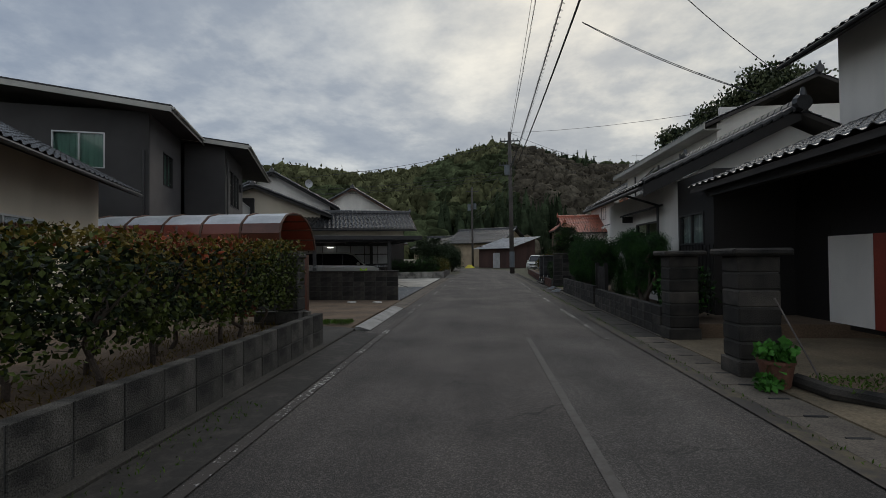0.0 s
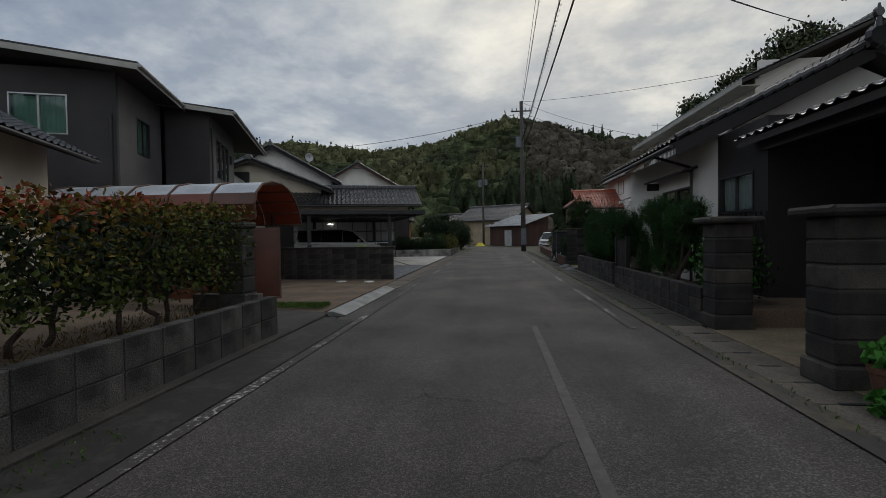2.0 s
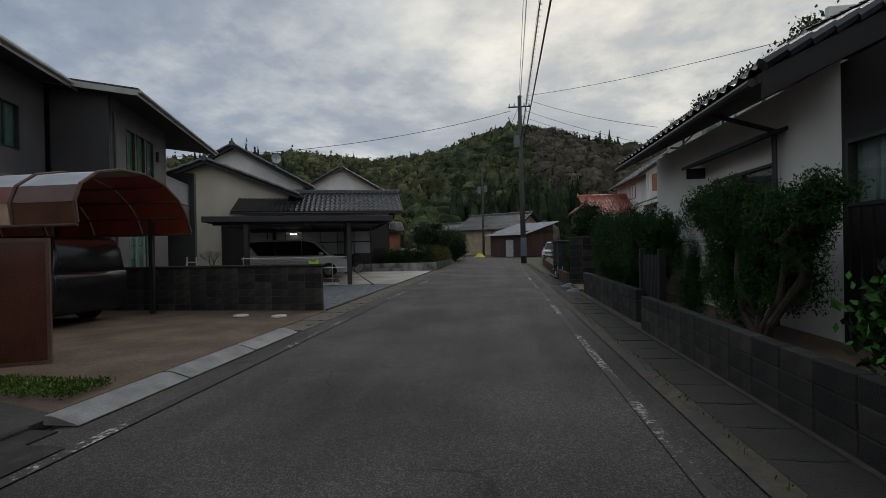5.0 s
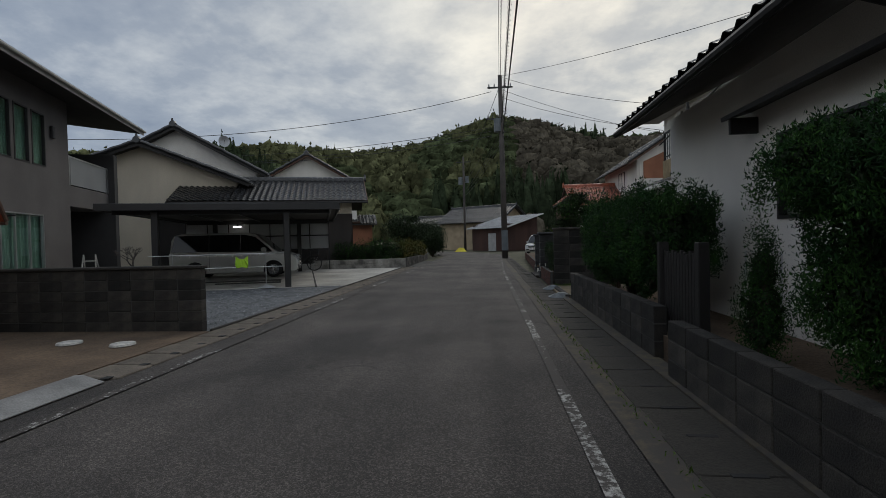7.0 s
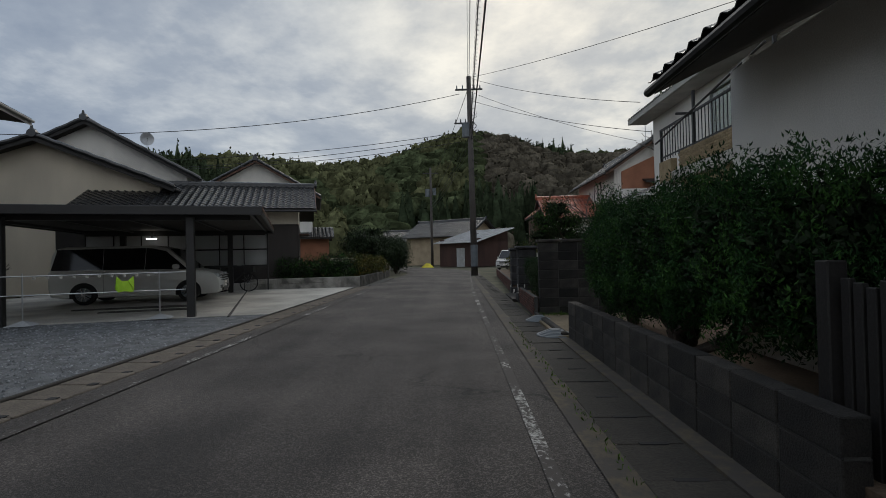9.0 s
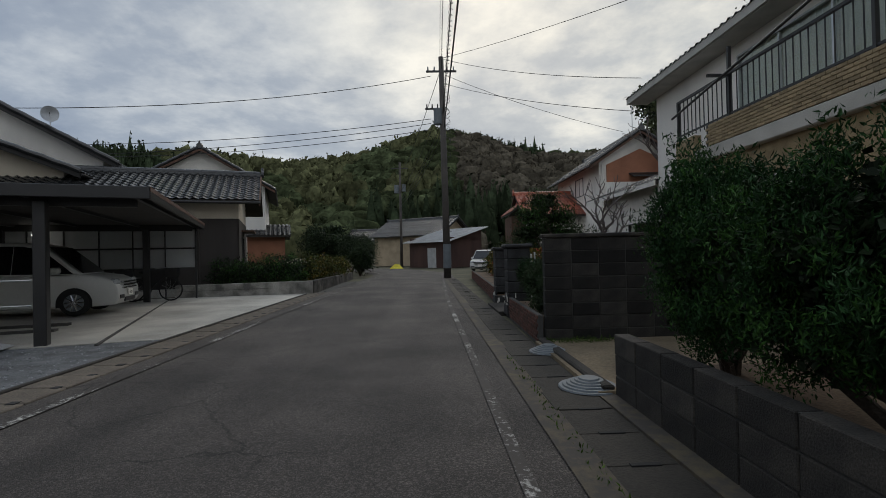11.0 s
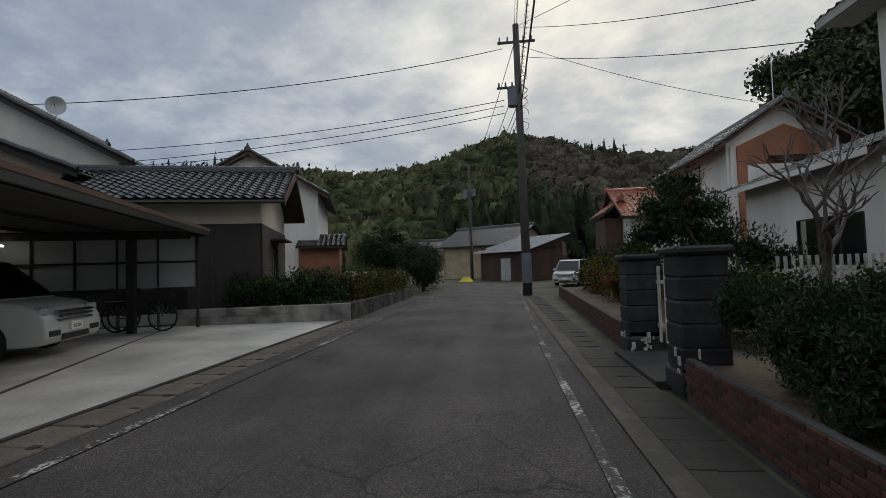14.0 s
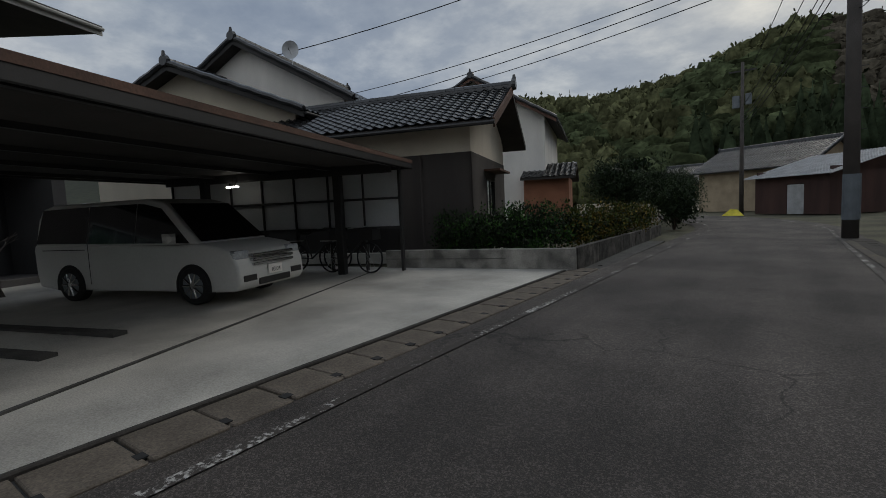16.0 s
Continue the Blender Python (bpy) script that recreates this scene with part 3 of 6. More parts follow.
setting("road_patch_seam", ribbon([(0.85, y) for y in (-4, 0, 4, 8, 9.5)], -0.05, 0.05, 0.006), M_SEAM, "pale sanded seam along the trench patch")


setting("edge_line_west", ribbon([(-2.3 + 0.02 * max(0, y - 30), y) for y in range(-5, 52)], -0.06, 0.06, 0.006), M_LINEW, "worn white edge line flaking off the asphalt")
setting("edge_line_east", ribbon([(2.42 + 0.02 * max(0, y - 32), y) for y in np.arange(9.35, 51.5)], -0.055, 0.055, 0.006), M_LINE, "worn white edge line flaking off the asphalt")
# Darker strip between the west edge line and the kerb.
setting("damp_edge_west", ribbon([(-2.6, y) for y in range(-6, 11)], -0.22, 0.2, 0.005), M_DARKEDGE, "patchy dark strip along the road edge")
setting("dirt_edge_east", ribbon([(2.9, y) for y in range(-6, 47)], -0.14, 0.12, 0.007), M_DIRT, "sandy dirt along the road edge")
setting("dirt_edge_wall", Geo().box(3.56, 3.8, 9.6, 22.0, -0.1, 0.02), M_DIRT, "dirt and moss at the wall foot")
setting("edge_line_bend", ribbon(curve_line(51, 84), 2.2, 2.33, 0.008), M_LINE, "white edge line round the bend")
setting("edge_line_bend_west", ribbon(curve_line(51, 84), -2.38, -2.26, 0.008), M_LINE, "white edge line round the bend")

# gutters with concrete lids
gut_w = thing("gutter_west", "concrete lidded roadside gutter, stained brown", "gutter", kind="structure")
part("gutter_bed", Geo().box(-3.3, -2.66, 15.2, 46, -0.3, -0.02), M_MORTAR, gut_w)
lid = Geo().box(-3.28, -2.68, 0.012, 0.588, -0.09, 0.012, 0.012)
pieces("gutter_lid", [Matrix.Translation((0, 15.2 + 0.6 * i, RNG.uniform(-0.006, 0.006))) for i in range(37)], lid, M_GUTTER, gut_w)
slot = Geo().box(-2.86, -2.76, -0.05, 0.05, 0.006, 0.0165)
pieces("finger_slot", [Matrix.Translation((0, 15.2 + 0.6 * i, 0)) for i in range(39)], slot, M_DARKIN, gut_w)
part("kerb_strip", Geo().box(-3.36, -3.29, 18.1, 36.8, -0.2, 0.035, 0.012), M_KERB, gut_w)
gut_e = thing("gutter_east", "concrete lidded roadside gutter with sandy dirt", "gutter", kind="structure")
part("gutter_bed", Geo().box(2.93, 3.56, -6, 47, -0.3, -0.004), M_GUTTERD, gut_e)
lid = Geo().box(2.99, 3.55, 0.004, 0.596, -0.09, 0.01, 0.006)
pieces("gutter_lid", [Matrix.Translation((0, -6 + 0.6 * i, RNG.uniform(-0.006, 0.006))) for i in range(26)], lid, M_GUTTER, gut_e)
# Lids after the first 26 get the darker concrete.
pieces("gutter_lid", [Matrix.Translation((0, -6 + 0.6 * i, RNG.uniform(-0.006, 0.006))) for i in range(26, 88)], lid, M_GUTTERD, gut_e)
slot = Geo().box(3.2, 3.42, -0.022, 0.022, 0.006, 0.0165)
pieces("finger_slot", [Matrix.Translation((RNG.uniform(-0.02, 0.02), -6 + 0.6 * i, 0)) for i in range(1, 86)], slot, M_DARKIN, gut_e)
kerb = thing("kerb_west", "low concrete kerb below a block wall, mossy", "kerb", kind="structure")
part("kerb_base", Geo().box(-3.37, -3.08, -6, 10.3, -0.2, 0.05, 0.02), M_KERB, kerb)
part("gutter_floor", Geo().box(-3.08, -2.8, -6, 10.3, -0.2, 0.004), M_DARKEDGE, kerb)
ramp = thing("kerb_ramp", "pale grey metal kerb ramp plates by the drive", "ramp")
for i in range(3):
    y0 = 10.42 + i * 1.56
    part("ramp_plate", Geo().prism_y([(-3.08, 0.0), (-3.08, 0.085), (-2.98, 0.085), (-2.72, 0.01), (-2.72, 0.0)], y0, y0 + 1.52), M_RAMP, ramp)

# yards
setting("yard_drive_west", Geo().slab([(-3.3, 9.8, 0.015), (-3.3, 18.0, 0.015), (-14, 18.0, 0.05), (-14, 9.8, 0.05)], 0.2), M_SOIL, "bare brown soil drive")
setting("yard_apron_west", Geo().slab([(-3.3, 8.5, 0.03), (-3.1, 10.6, 0.03), (-6.2, 11.5, 0.05), (-8, 8.5, 0.05)], 0.2), M_KERB, "dark concrete apron")
setting("yard_garden_west", Geo().slab([(-3.5, -8, 0.42), (-3.5, 8.38, 0.42), (-12, 8.4, 0.42), (-12, -8, 0.42)], 0.5), M_SOIL, "raised garden soil behind a block wall")
setting("yard_gravel", Geo().slab([(-3.36, 18.0, 0.0), (-3.36, 26.3, 0.02), (-12, 23.7, 0.05), (-12, 18.0, 0.05)], 0.2), M_GRAVEL, "blue-grey gravel parking strip")
setting("yard_pad", Geo().slab([(-3.36, 26.35, 0.02), (-3.3, 37.0, 0.02), (-16.5, 33.6, 0.14), (-16.5, 22.4, 0.14)], 0.25), M_CONC, "pale concrete parking pad")
M18 = pose(-3.5, 26.1, 0.0, 0, 0, 20)
joint = thing("pad_joint", "dark drainage slots cut in the concrete pad", "joint", pose(-3.98, 26.17, 0.0, 0, 0, 18), kind="structure")
part("slot_line", Geo().slab([(-0.42, -0.3, 0.052), (-0.36, -0.3, 0.052), (-1.05, 9.6, 0.062), (-1.11, 9.6, 0.062)], 0.04), M_MORTAR, joint)
part("slot_line", Geo().box(-4.2, -1.85, 2.0, 2.22, -0.03, 0.098), M_MORTAR, joint)
part("slot_line", Geo().box(-5.25, -1.95, 3.0, 3.22, -0.03, 0.108), M_MORTAR, joint)
setting("yard_house_east", Geo().slab([(3.56, -8, 0.02), (3.56, 9.4, 0.02), (12, 9.4, 0.06), (12, -8, 0.06)], 0.2), M_SAND, "sandy soil forecourt")
setting("yard_garden_east", Geo().slab([(3.85, 9.4, 0.3), (3.85, 22.0, 0.3), (14, 22.0, 0.3), (14, 9.4, 0.3)], 0.5), M_SOIL, "raised garden soil")
setting("yard_dirt_east", Geo().slab([(3.56, 22.0, 0.05), (3.56, 24.9, 0.05), (16, 25.1, 0.1), (16, 22.0, 0.1)], 0.2), M_SAND, "bare sandy yard")
setting("yard_brick_near", Geo().slab([(3.85, 25.1, 0.36), (3.85, 28.92, 0.36), (5.6, 28.92, 0.36), (5.6, 25.1, 0.36)], 0.5), M_SOIL, "raised garden soil behind brick edging")
setting("yard_brick_far", Geo().slab([(3.85, 31.1, 0.36), (4.7, 47, 0.36), (5.6, 47, 0.36), (5.6, 31.1, 0.36)], 0.5), M_SOIL, "raised garden soil behind brick edging")
setting("yard_brick_inner", Geo().slab([(5.604, 25.1, 0.36), (5.604, 47, 0.36), (20, 49, 0.36), (20, 25.1, 0.36)], 0.5), M_SOIL, "raised garden soil round the houses")
setting("gate_path", Geo().slab([(3.57, 28.93, 0.05), (3.57, 31.09, 0.05), (5.6, 31.09, 0.07), (5.6, 28.93, 0.07)], 0.2), M_KERB, "dark concrete path between the gate pillars")

# scattered gravel stones
g = Geo(); r = random.Random(4)
for _ in range(5200):
    x, y = r.uniform(-9.5, -3.46), r.uniform(18.2, 26.7)
    if y > 26.2 + (x + 3.44) * 0.31:
        continue
    s = r.uniform(0.012, 0.032)
    a = r.uniform(0, 6.28)
    c, d = math.cos(a) * s, math.sin(a) * s
    z = 0.01 + (-3.44 - x) * 0.006
    g.add([(x + c, y + d, z), (x - d, y + c, z), (x - c, y - d, z), (x + d, y - c, z), (x + r.uniform(-s, s) * 0.3, y, z + s * r.uniform(0.5, 1.0))], [(0, 1, 4), (1, 2, 4), (2, 3, 4), (3, 0, 4)])
tagged(part("gravel", g, M_STONE), "loose blue-grey crushed gravel", "gravel", kind="stuff")

# ---- boundary walls ----
block_wall("garden_wall", "low weathered grey concrete block wall under a hedge", pose(-3.36, 8.55, 0.0, 0, 0, -90), 13.2, 0.64, 0.16, 0.5, 0.32, M_BLOCK)
block_wall("garden_wall", "low weathered block wall return beside the gate", pose(-4.54, 8.42, 0.05), 1.1, 0.63, 0.16, 0.55, 0.24, M_BLOCK)
block_wall("block_wall", "stained block wall with coping beside the soil drive", pose(-10.2, 17.95, 0.0, 0, 0, 0.4), 6.78, 1.14, 0.15, 0.45, 0.187, M_BLOCKD, 0.06)
block_wall("low_wall", "low mossy block wall below clipped conifers", pose(3.62, 15.37, 0.0, 0, 0, -90), 5.6, 0.62, 0.16, 0.48, 0.21, M_BLOCKD)
block_wall("low_wall", "low mossy block wall below a conifer hedge", pose(3.74, 22.0, 0.0, 0, 0, -90), 5.88, 0.66, 0.16, 0.48, 0.22, M_BLOCKD)
block_wall("tall_wall", "tall blackened block wall with a tiled coping", pose(3.76, 24.97, 0.0), 8.0, 1.78, 0.16, 0.48, 0.222, M_BLOCKT, 0.07, M_BLOCKD)


def gate_pillar(x, y, w, h, material, label, cap_w=0.1, rows=7, d=None, z=0.0):
    d = d or w
    th = thing("gate_pillar", label, "pillar", pose(x, y, z))
    part("core", Geo().box(0.02, w - 0.02, 0.02, d - 0.02, -0.2, h), M_MORTAR, th)
    bh = h / rows
    for i in range(rows):
        k = 0.0 if i else -0.03
        part("block", Geo().box(k, w - k, k, d - k, i * bh + 0.006, (i + 1) * bh - 0.006, 0.02), material, th)
    part("cap", Geo().box(-cap_w, w + cap_w, -cap_w, d + cap_w, h, h + 0.1, 0.03), material, th, "wide dark coping slab")
    return th


gate_pillar(3.62, 9.25, 0.56, 1.68, M_BLOCKD, "dark stacked-block gate pillar with slab cap", 0.12, 7, 0.45)
gate_pillar(3.42, 6.38, 0.56, 1.68, M_BLOCKD, "dark stacked-block gate pillar with slab cap", 0.12, 7, 0.45)
gate_pillar(-5.85, 11.2, 0.46, 1.7, M_BLOCK, "grey stacked-block gate pillar with slab cap", 0.06, 7, 0.42)
gate_pillar(-4.0, 8.25, 0.42, 1.25, M_BLOCK, "short grey stacked-block gate pillar on a wall", 0.03, 5, 0.36, 0.45)
gate_pillar(3.82, 31.1, 0.56, 1.62, M_BLOCKK, "blackened gate pillar with flaking white patches", 0.06, 6, 0.5)
gate_pillar(3.72, 28.4, 0.56, 1.66, M_BLOCKK, "blackened gate pillar with flaking white patches", 0.06, 6, 0.5)
for x, y in ((3.695, 28.37), (3.795, 31.07)):
    fl = thing("white_flakes", "flaking white render patches low on the pillar", "patch", pose(x, y, 0.0))
    r = random.Random(int(y * 10))
    for i in range(12):
        a, b = r.uniform(0, 0.46), r.uniform(0.02, 0.55) * r.random()
        part("flake", Geo().box(0.0, 0.02, a, a + r.uniform(0.02, 0.08), b, b + r.uniform(0.04, 0.16), 0.004), M_PAINTW, fl)
        part("flake", Geo().box(a, a + r.uniform(0.02, 0.07), -0.012, 0.01, b, b + r.uniform(0.03, 0.12), 0.004), M_PAINTW, fl)

# brick edging, brick by brick
for x0, y0, y1, turn, lab in ((3.63, 25.03, 28.35, -1.5, "low red brick planter edging by the tall wall"), (3.86, 31.7, 47.0, -2.7, "long low red brick planter edging")):
    th = thing("brick_edging", lab, "edging", pose(x0, y0, 0.0, 0, 0, turn))
    L = y1 - y0
    part("core", Geo().box(0.014, 0.1, 0, L, -0.2, 0.46), M_MORTAR, th)
    nb = min(int(L / 0.22), 36)
    g = Geo().box(0, 0.1, 0.006, 0.21, 0.004, 0.06, 0.005)
    near = nb * 7
    pieces("brick", [Matrix.Translation((RNG.uniform(-0.003, 0.003), (i + 0.5 * (q % 2)) * 0.2155, q * 0.065)) for q in range(7) for i in range(nb)], g, M_BRICKR, th)
    if L > nb * 0.23:
        gg = Geo()
        for q in range(7):
            y = nb * 0.2155 + 0.11
            while y < L - 0.2:
                gg.box(0, 0.1, y + 0.006, y + 0.21, q * 0.065 + 0.004, q * 0.065 + 0.06); y += 0.2155
        part("far_bricks", gg, M_BRICKR, th, kind="stuff")

# concrete planter wall beside the pad
th = thing("planter_wall", "board-marked grey concrete planter wall", "wall", pose(-3.1, 37.0, 0.0, 0, 0, 15))
part("wall_face", Geo().box(-5.2, 0, 0, 0.16, -0.2, 0.55, 0.015), M_STAINC, th)
part("wall_face", Geo().box(-5.2, -1.75, -0.012, 0.0, 0.3, 0.31), M_MORTAR, th)
th2 = thing("planter_wall", "mossy concrete planter wall along the road", "wall", pose(-3.1, 37.1, 0.0, 0, 0, 1.7))
for i in range(13):
    part("block", Geo().box(-0.16, 0, i * 0.98 + 0.006, i * 0.98 + 0.974, -0.1, 0.55 - 0.01 * i, 0.012), M_BLOCK, th2)


# ---- houses ----
def gable_house(name, label, m, x0, x1, y0, y1, eave, apex, over=0.7, wall_m=None, holes=(), roof_m=None, barge=None, soffit=None, base=None, end_over=0.6):
    """Gable ends face local -y and +y; ridge along local y. holes: (side, from, to, low, high, panes, curtain), side s faces -y, e faces +x."""
    th = thing(name, label, "house", m)
    wm = wall_m or M_WHITE
    hs = [h for h in holes if h[0] == "s"]; he = [h for h in holes if h[0] == "e"]
    part("wall", Geo().wall((x0, y0), (x1, y0), 0, eave, 0.15, [h[1:5] for h in hs]), wm, th)
    part("wall", Geo().wall((x1, y0 + 0.15), (x1, y1), 0, eave, 0.15, [(h[1] - y0 - 0.15, h[2] - y0 - 0.15, h[3], h[4]) for h in he]), wm, th)
    part("wall", Geo().wall((x1 - 0.15, y1), (x0, y1), 0, eave, 0.15), wm, th)
    part("wall", Geo().wall((x0, y1 - 0.15), (x0, y0 + 0.15), 0, eave, 0.15), wm, th)
    xm = (x0 + x1) / 2
    for y in (y0, y1 - 0.15):
        part("gable", Geo().prism_y([(x0, eave), (x1, eave), (xm, apex - 0.12)], y, y + 0.15), wm, th)
    for h in hs:
        window(th, (x0 + h[1], y0), (x0 + h[2], y0), h[3], h[4], h[5], None, h[6])
    for h in he:
        window(th, (x1, h[1]), (x1, h[2]), h[3], h[4], h[5], None, h[6])
    sl = (apex - eave) / (xm - x0)
    L = y1 - y0 + 2 * end_over
    for s, xe in ((1, x0), (-1, x1)):
        roof_slope(th, (xe - s * over, y0 - end_over, eave - sl * over), (0, L, 0), (s * (xm - x0 + over), 0, sl * (xm - x0 + over)), roof_m, 0.12, soffit)
        part("barge_board", Geo().add([(xe - s * over, y0 - end_over - 0.03, eave - sl * over - 0.2), (xm, y0 - end_over - 0.03, apex - 0.2), (xm, y0 - end_over - 0.03, apex + 0.03), (xe - s * over, y0 - end_over - 0.03, eave - sl * over + 0.03),
             (xe - s * over, y0 - end_over + 0.01, eave - sl * over - 0.2), (xm, y0 - end_over + 0.01, apex - 0.2), (xm, y0 - end_over + 0.01, apex + 0.03), (xe - s * over, y0 - end_over + 0.01, eave - sl * over + 0.03)],
             [(0, 1, 2, 3), (7, 6, 5, 4), (0, 4, 5, 1), (3, 2, 6, 7), (0, 3, 7, 4), (1, 5, 6, 2)]), barge or M_BLACKW, th)
        part("verge_tiles", Geo().tube([Vector((xe - s * over, y0 - end_over - 0.02, eave - sl * over + 0.07)).lerp(Vector((xm, y0 - end_over - 0.02, apex + 0.07)), k / 14) + Vector((0, 0, 0.025 * (k % 2))) for k in range(15)], 0.11, 8), roof_m or M_TILE, th)
        part("gutter", Geo().cyl((xe - s * (over + 0.06), y0 - end_over, eave - sl * over - 0.06), (xe - s * (over + 0.06), y1 + end_over, eave - sl * over - 0.06), 0.05, n=8), M_BLACK, th)
    ridge(th, (xm, y0 - end_over, apex + 0.12), (xm, y1 + end_over, apex + 0.12), roof_m, 0.15)
    if base:
        part("plinth", Geo().box(x0 - 0.02, x1 + 0.02, y0 - 0.02, y1 + 0.02, 0, base), M_CONC, th)
    return th


# near cream house on the west side
hA = gable_house("cream_house", "cream plaster house with grey tiled roof", pose(-11.7, 12.9, 0.0, 0, 0, 22), -9, 0, -11, 0, 4.35, 6.8, 0.95, M_CREAM,
                 [("e", -8.0, -3.2, 1.2, 2.7, 3, None)], end_over=0.5)
part("upper_wall", Geo().box(-8, -3.4, -9, -3, 4.2, 7.0), M_CREAM, hA)
for s, xe in ((1, -9.0), (-1, -2.4)):
    roof_slope(hA, (xe, -10, 5.95), (0, 8.2, 0), (s * 3.3, 0, 2.0))
ridge(hA, (-5.7, -10, 8.1), (-5.7, -1.8, 8.1))

# modern dark house
dk = thing("modern_house", "modern two-storey house with dark grey siding and pale eaves", "house", pose(-12.66, 21.63, 0.0, 0, 0, 20) @ Matrix.Scale(1.015, 4))
part("wall", Geo().wall((-8.5, -4.4), (-1.94, -4.4), 0, 7.4, 0.16, [(3.4, 5.1, 5.15, 6.5)]), M_DARKW, dk)
window(dk, (-5.1, -4.4), (-3.4, -4.4), 5.15, 6.5, 2, M_ALU, M_CURT)
part("wall", Geo().wall((-1.94, -4.24), (-1.94, 0.0), 0, 7.4, 0.16, [(1.6, 2.9, 4.85, 6.25)]), M_GREYW, dk)
window(dk, (-1.94, -2.64), (-1.94, -1.34), 4.85, 6.25, 2, M_BLACK, M_CURT)
part("wall", Geo().wall((-1.78, 0.0), (0, 0.0), 0, 7.25, 0.16), M_DARKW, dk)
H2 = [(1.2 + i * 0.95, 1.98 + i * 0.95, 4.45, 6.3) for i in range(3)]
part("wall", Geo().wall((0, 0.16), (0, 5.6), 0, 7.25, 0.16, [(a, b, c, d) for a, b, c, d in H2] + [(1.3, 3.6, 0.45, 2.75)]), M_GREYW, dk)
for a, b, c, d in H2:
    window(dk, (0, 0.16 + a), (0, 0.16 + b), c, d, 1, M_BLACK, M_CURT)
window(dk, (0, 1.46), (0, 3.76), 0.45, 2.75, 3, M_ALU, M_CURT)
part("wall", Geo().box(-7, 0, 5.6, 9.2, 0, 0.3), M_GREYW, dk)
part("porch_wall", Geo().box(-7, -1.6, 5.6, 9.0, 0.3, 7.25), M_DARKW, dk)
part("balcony_floor", Geo().box(-1.6, 0, 5.6, 9.0, 3.2, 4.0), M_GREYW, dk)
part("balcony_screen", Geo().box(-0.06, -0.02, 5.75, 8.85, 4.05, 5.1), M_FROST, dk, "pale green translucent balcony screen")
part("balcony_rail", Geo().box(-0.08, 0.0, 5.6, 9.0, 5.1, 5.16).box(-0.08, 0.0, 5.6, 5.68, 4.0, 5.1).box(-0.08, 0, 8.92, 9.0, 4.0, 5.1), M_ALU, dk)
part("fin_wall", Geo().box(-2.2, 0.25, 9.0, 9.35, 0, 5.8), M_DARKW, dk)
part("wall", Geo().box(-8.5, -8.35, -4.24, 9.0, 0, 7.4), M_DARKW, dk)
part("wall", Geo().box(-8.4, -1.6, 8.85, 9.0, 0, 7.4), M_DARKW, dk)
part("wall_lamp", Geo().box(0, 0.12, 4.35, 4.5, 5.55, 6.0, 0.02), M_BLACK, dk)
for nm, x0, x1, y0, y1, z in (("a", -9.2, -0.95, -5.3, 0.5, 7.4), ("b", -9.0, 1.1, -0.45, 10.2, 7.2)):
    zb = z + 0.11 * (x1 - x0)
    rf = part("roof", Geo().slab([(x1, y0, z), (x1, y1, z), (x0, y1, zb), (x0, y0, zb)], 0.16), M_SOFFIT, dk)
    part("roof_sheet", Geo().slab([(x1 + 0.03, y0 - 0.03, z + 0.06), (x1 + 0.03, y1 + 0.03, z + 0.06), (x0, y1 + 0.03, zb + 0.06), (x0, y0 - 0.03, zb + 0.06)], 0.05), M_BLACK, rf)
    part("fascia", Geo().slab([(x1 + 0.02, y0 - 0.025, z), (x1 + 0.02, y0, z), (x0, y0, zb), (x0, y0 - 0.025, zb)], 0.2), M_TRIM, rf)
    part("fascia", Geo().box(x1, x1 + 0.03, y0 - 0.02, y1 + 0.02, z - 0.22, z), M_TRIM, rf)
    part("gutter", Geo().cyl((x1 + 0.09, y0, z - 0.06), (x1 + 0.09, y1, z - 0.06), 0.055, n=8), M_TRIM, rf)
part("downpipe", Geo().cyl((0.06, 0.3, 0.2), (0.06, 0.3, 6.6), 0.04).cyl((-2.1, -4.46, 0.2), (-2.1, -4.46, 5.9), 0.045), M_BLACK, dk)

# traditional house behind the pad
gh = thing("traditional_house", "traditional house with grey tiled roofs and dark boards", "house", pose(-6.45, 37.75, 0.0, 0, 0, 18) @ Matrix.Scale(1.08, 4))
part("wall", Geo().wall((-2.2, 0), (0, 0), 0.3, 3.06, 0.12), M_BOARD, gh)
part("wall", Geo().wall((0, 0.0), (0, 5.2), 0.3, 3.06, 0.12, [(1.9, 3.2, 1.2, 2.4)]), M_BOARD, gh)
window(gh, (0, 1.9), (0, 3.2), 1.2, 2.4, 2, M_BLACK, None)
part("window_hood", Geo().box(-0.1, 0.5, 1.6, 3.5, 2.62, 2.68), M_WOODT, gh)
part("upper_wall", Geo().wall((-10, 0.02), (-0.02, 0.02), 3.06, 3.95, 0.12), M_CREAM, gh)
part("upper_wall", Geo().wall((-0.02, 0.14), (-0.02, 5.2), 3.06, 4.1, 0.12), M_CREAM, gh)
part("wall", Geo().wall((-10, 0.3), (-2.2, 0.3), 0.3, 3.06, 0.1), M_BLACKW, gh)
part("plinth", Geo().box(-10, 0.02, -0.02, 5.2, 0, 0.3), M_CONC, gh)
roof_slope(gh, (-9.2, -0.85, 3.72), (10.0, 0, 0), (0, 3.3, 1.5))
roof_slope(gh, (-9.2, 5.6, 3.72), (10.0, 0, 0), (0, -3.15, 1.5))
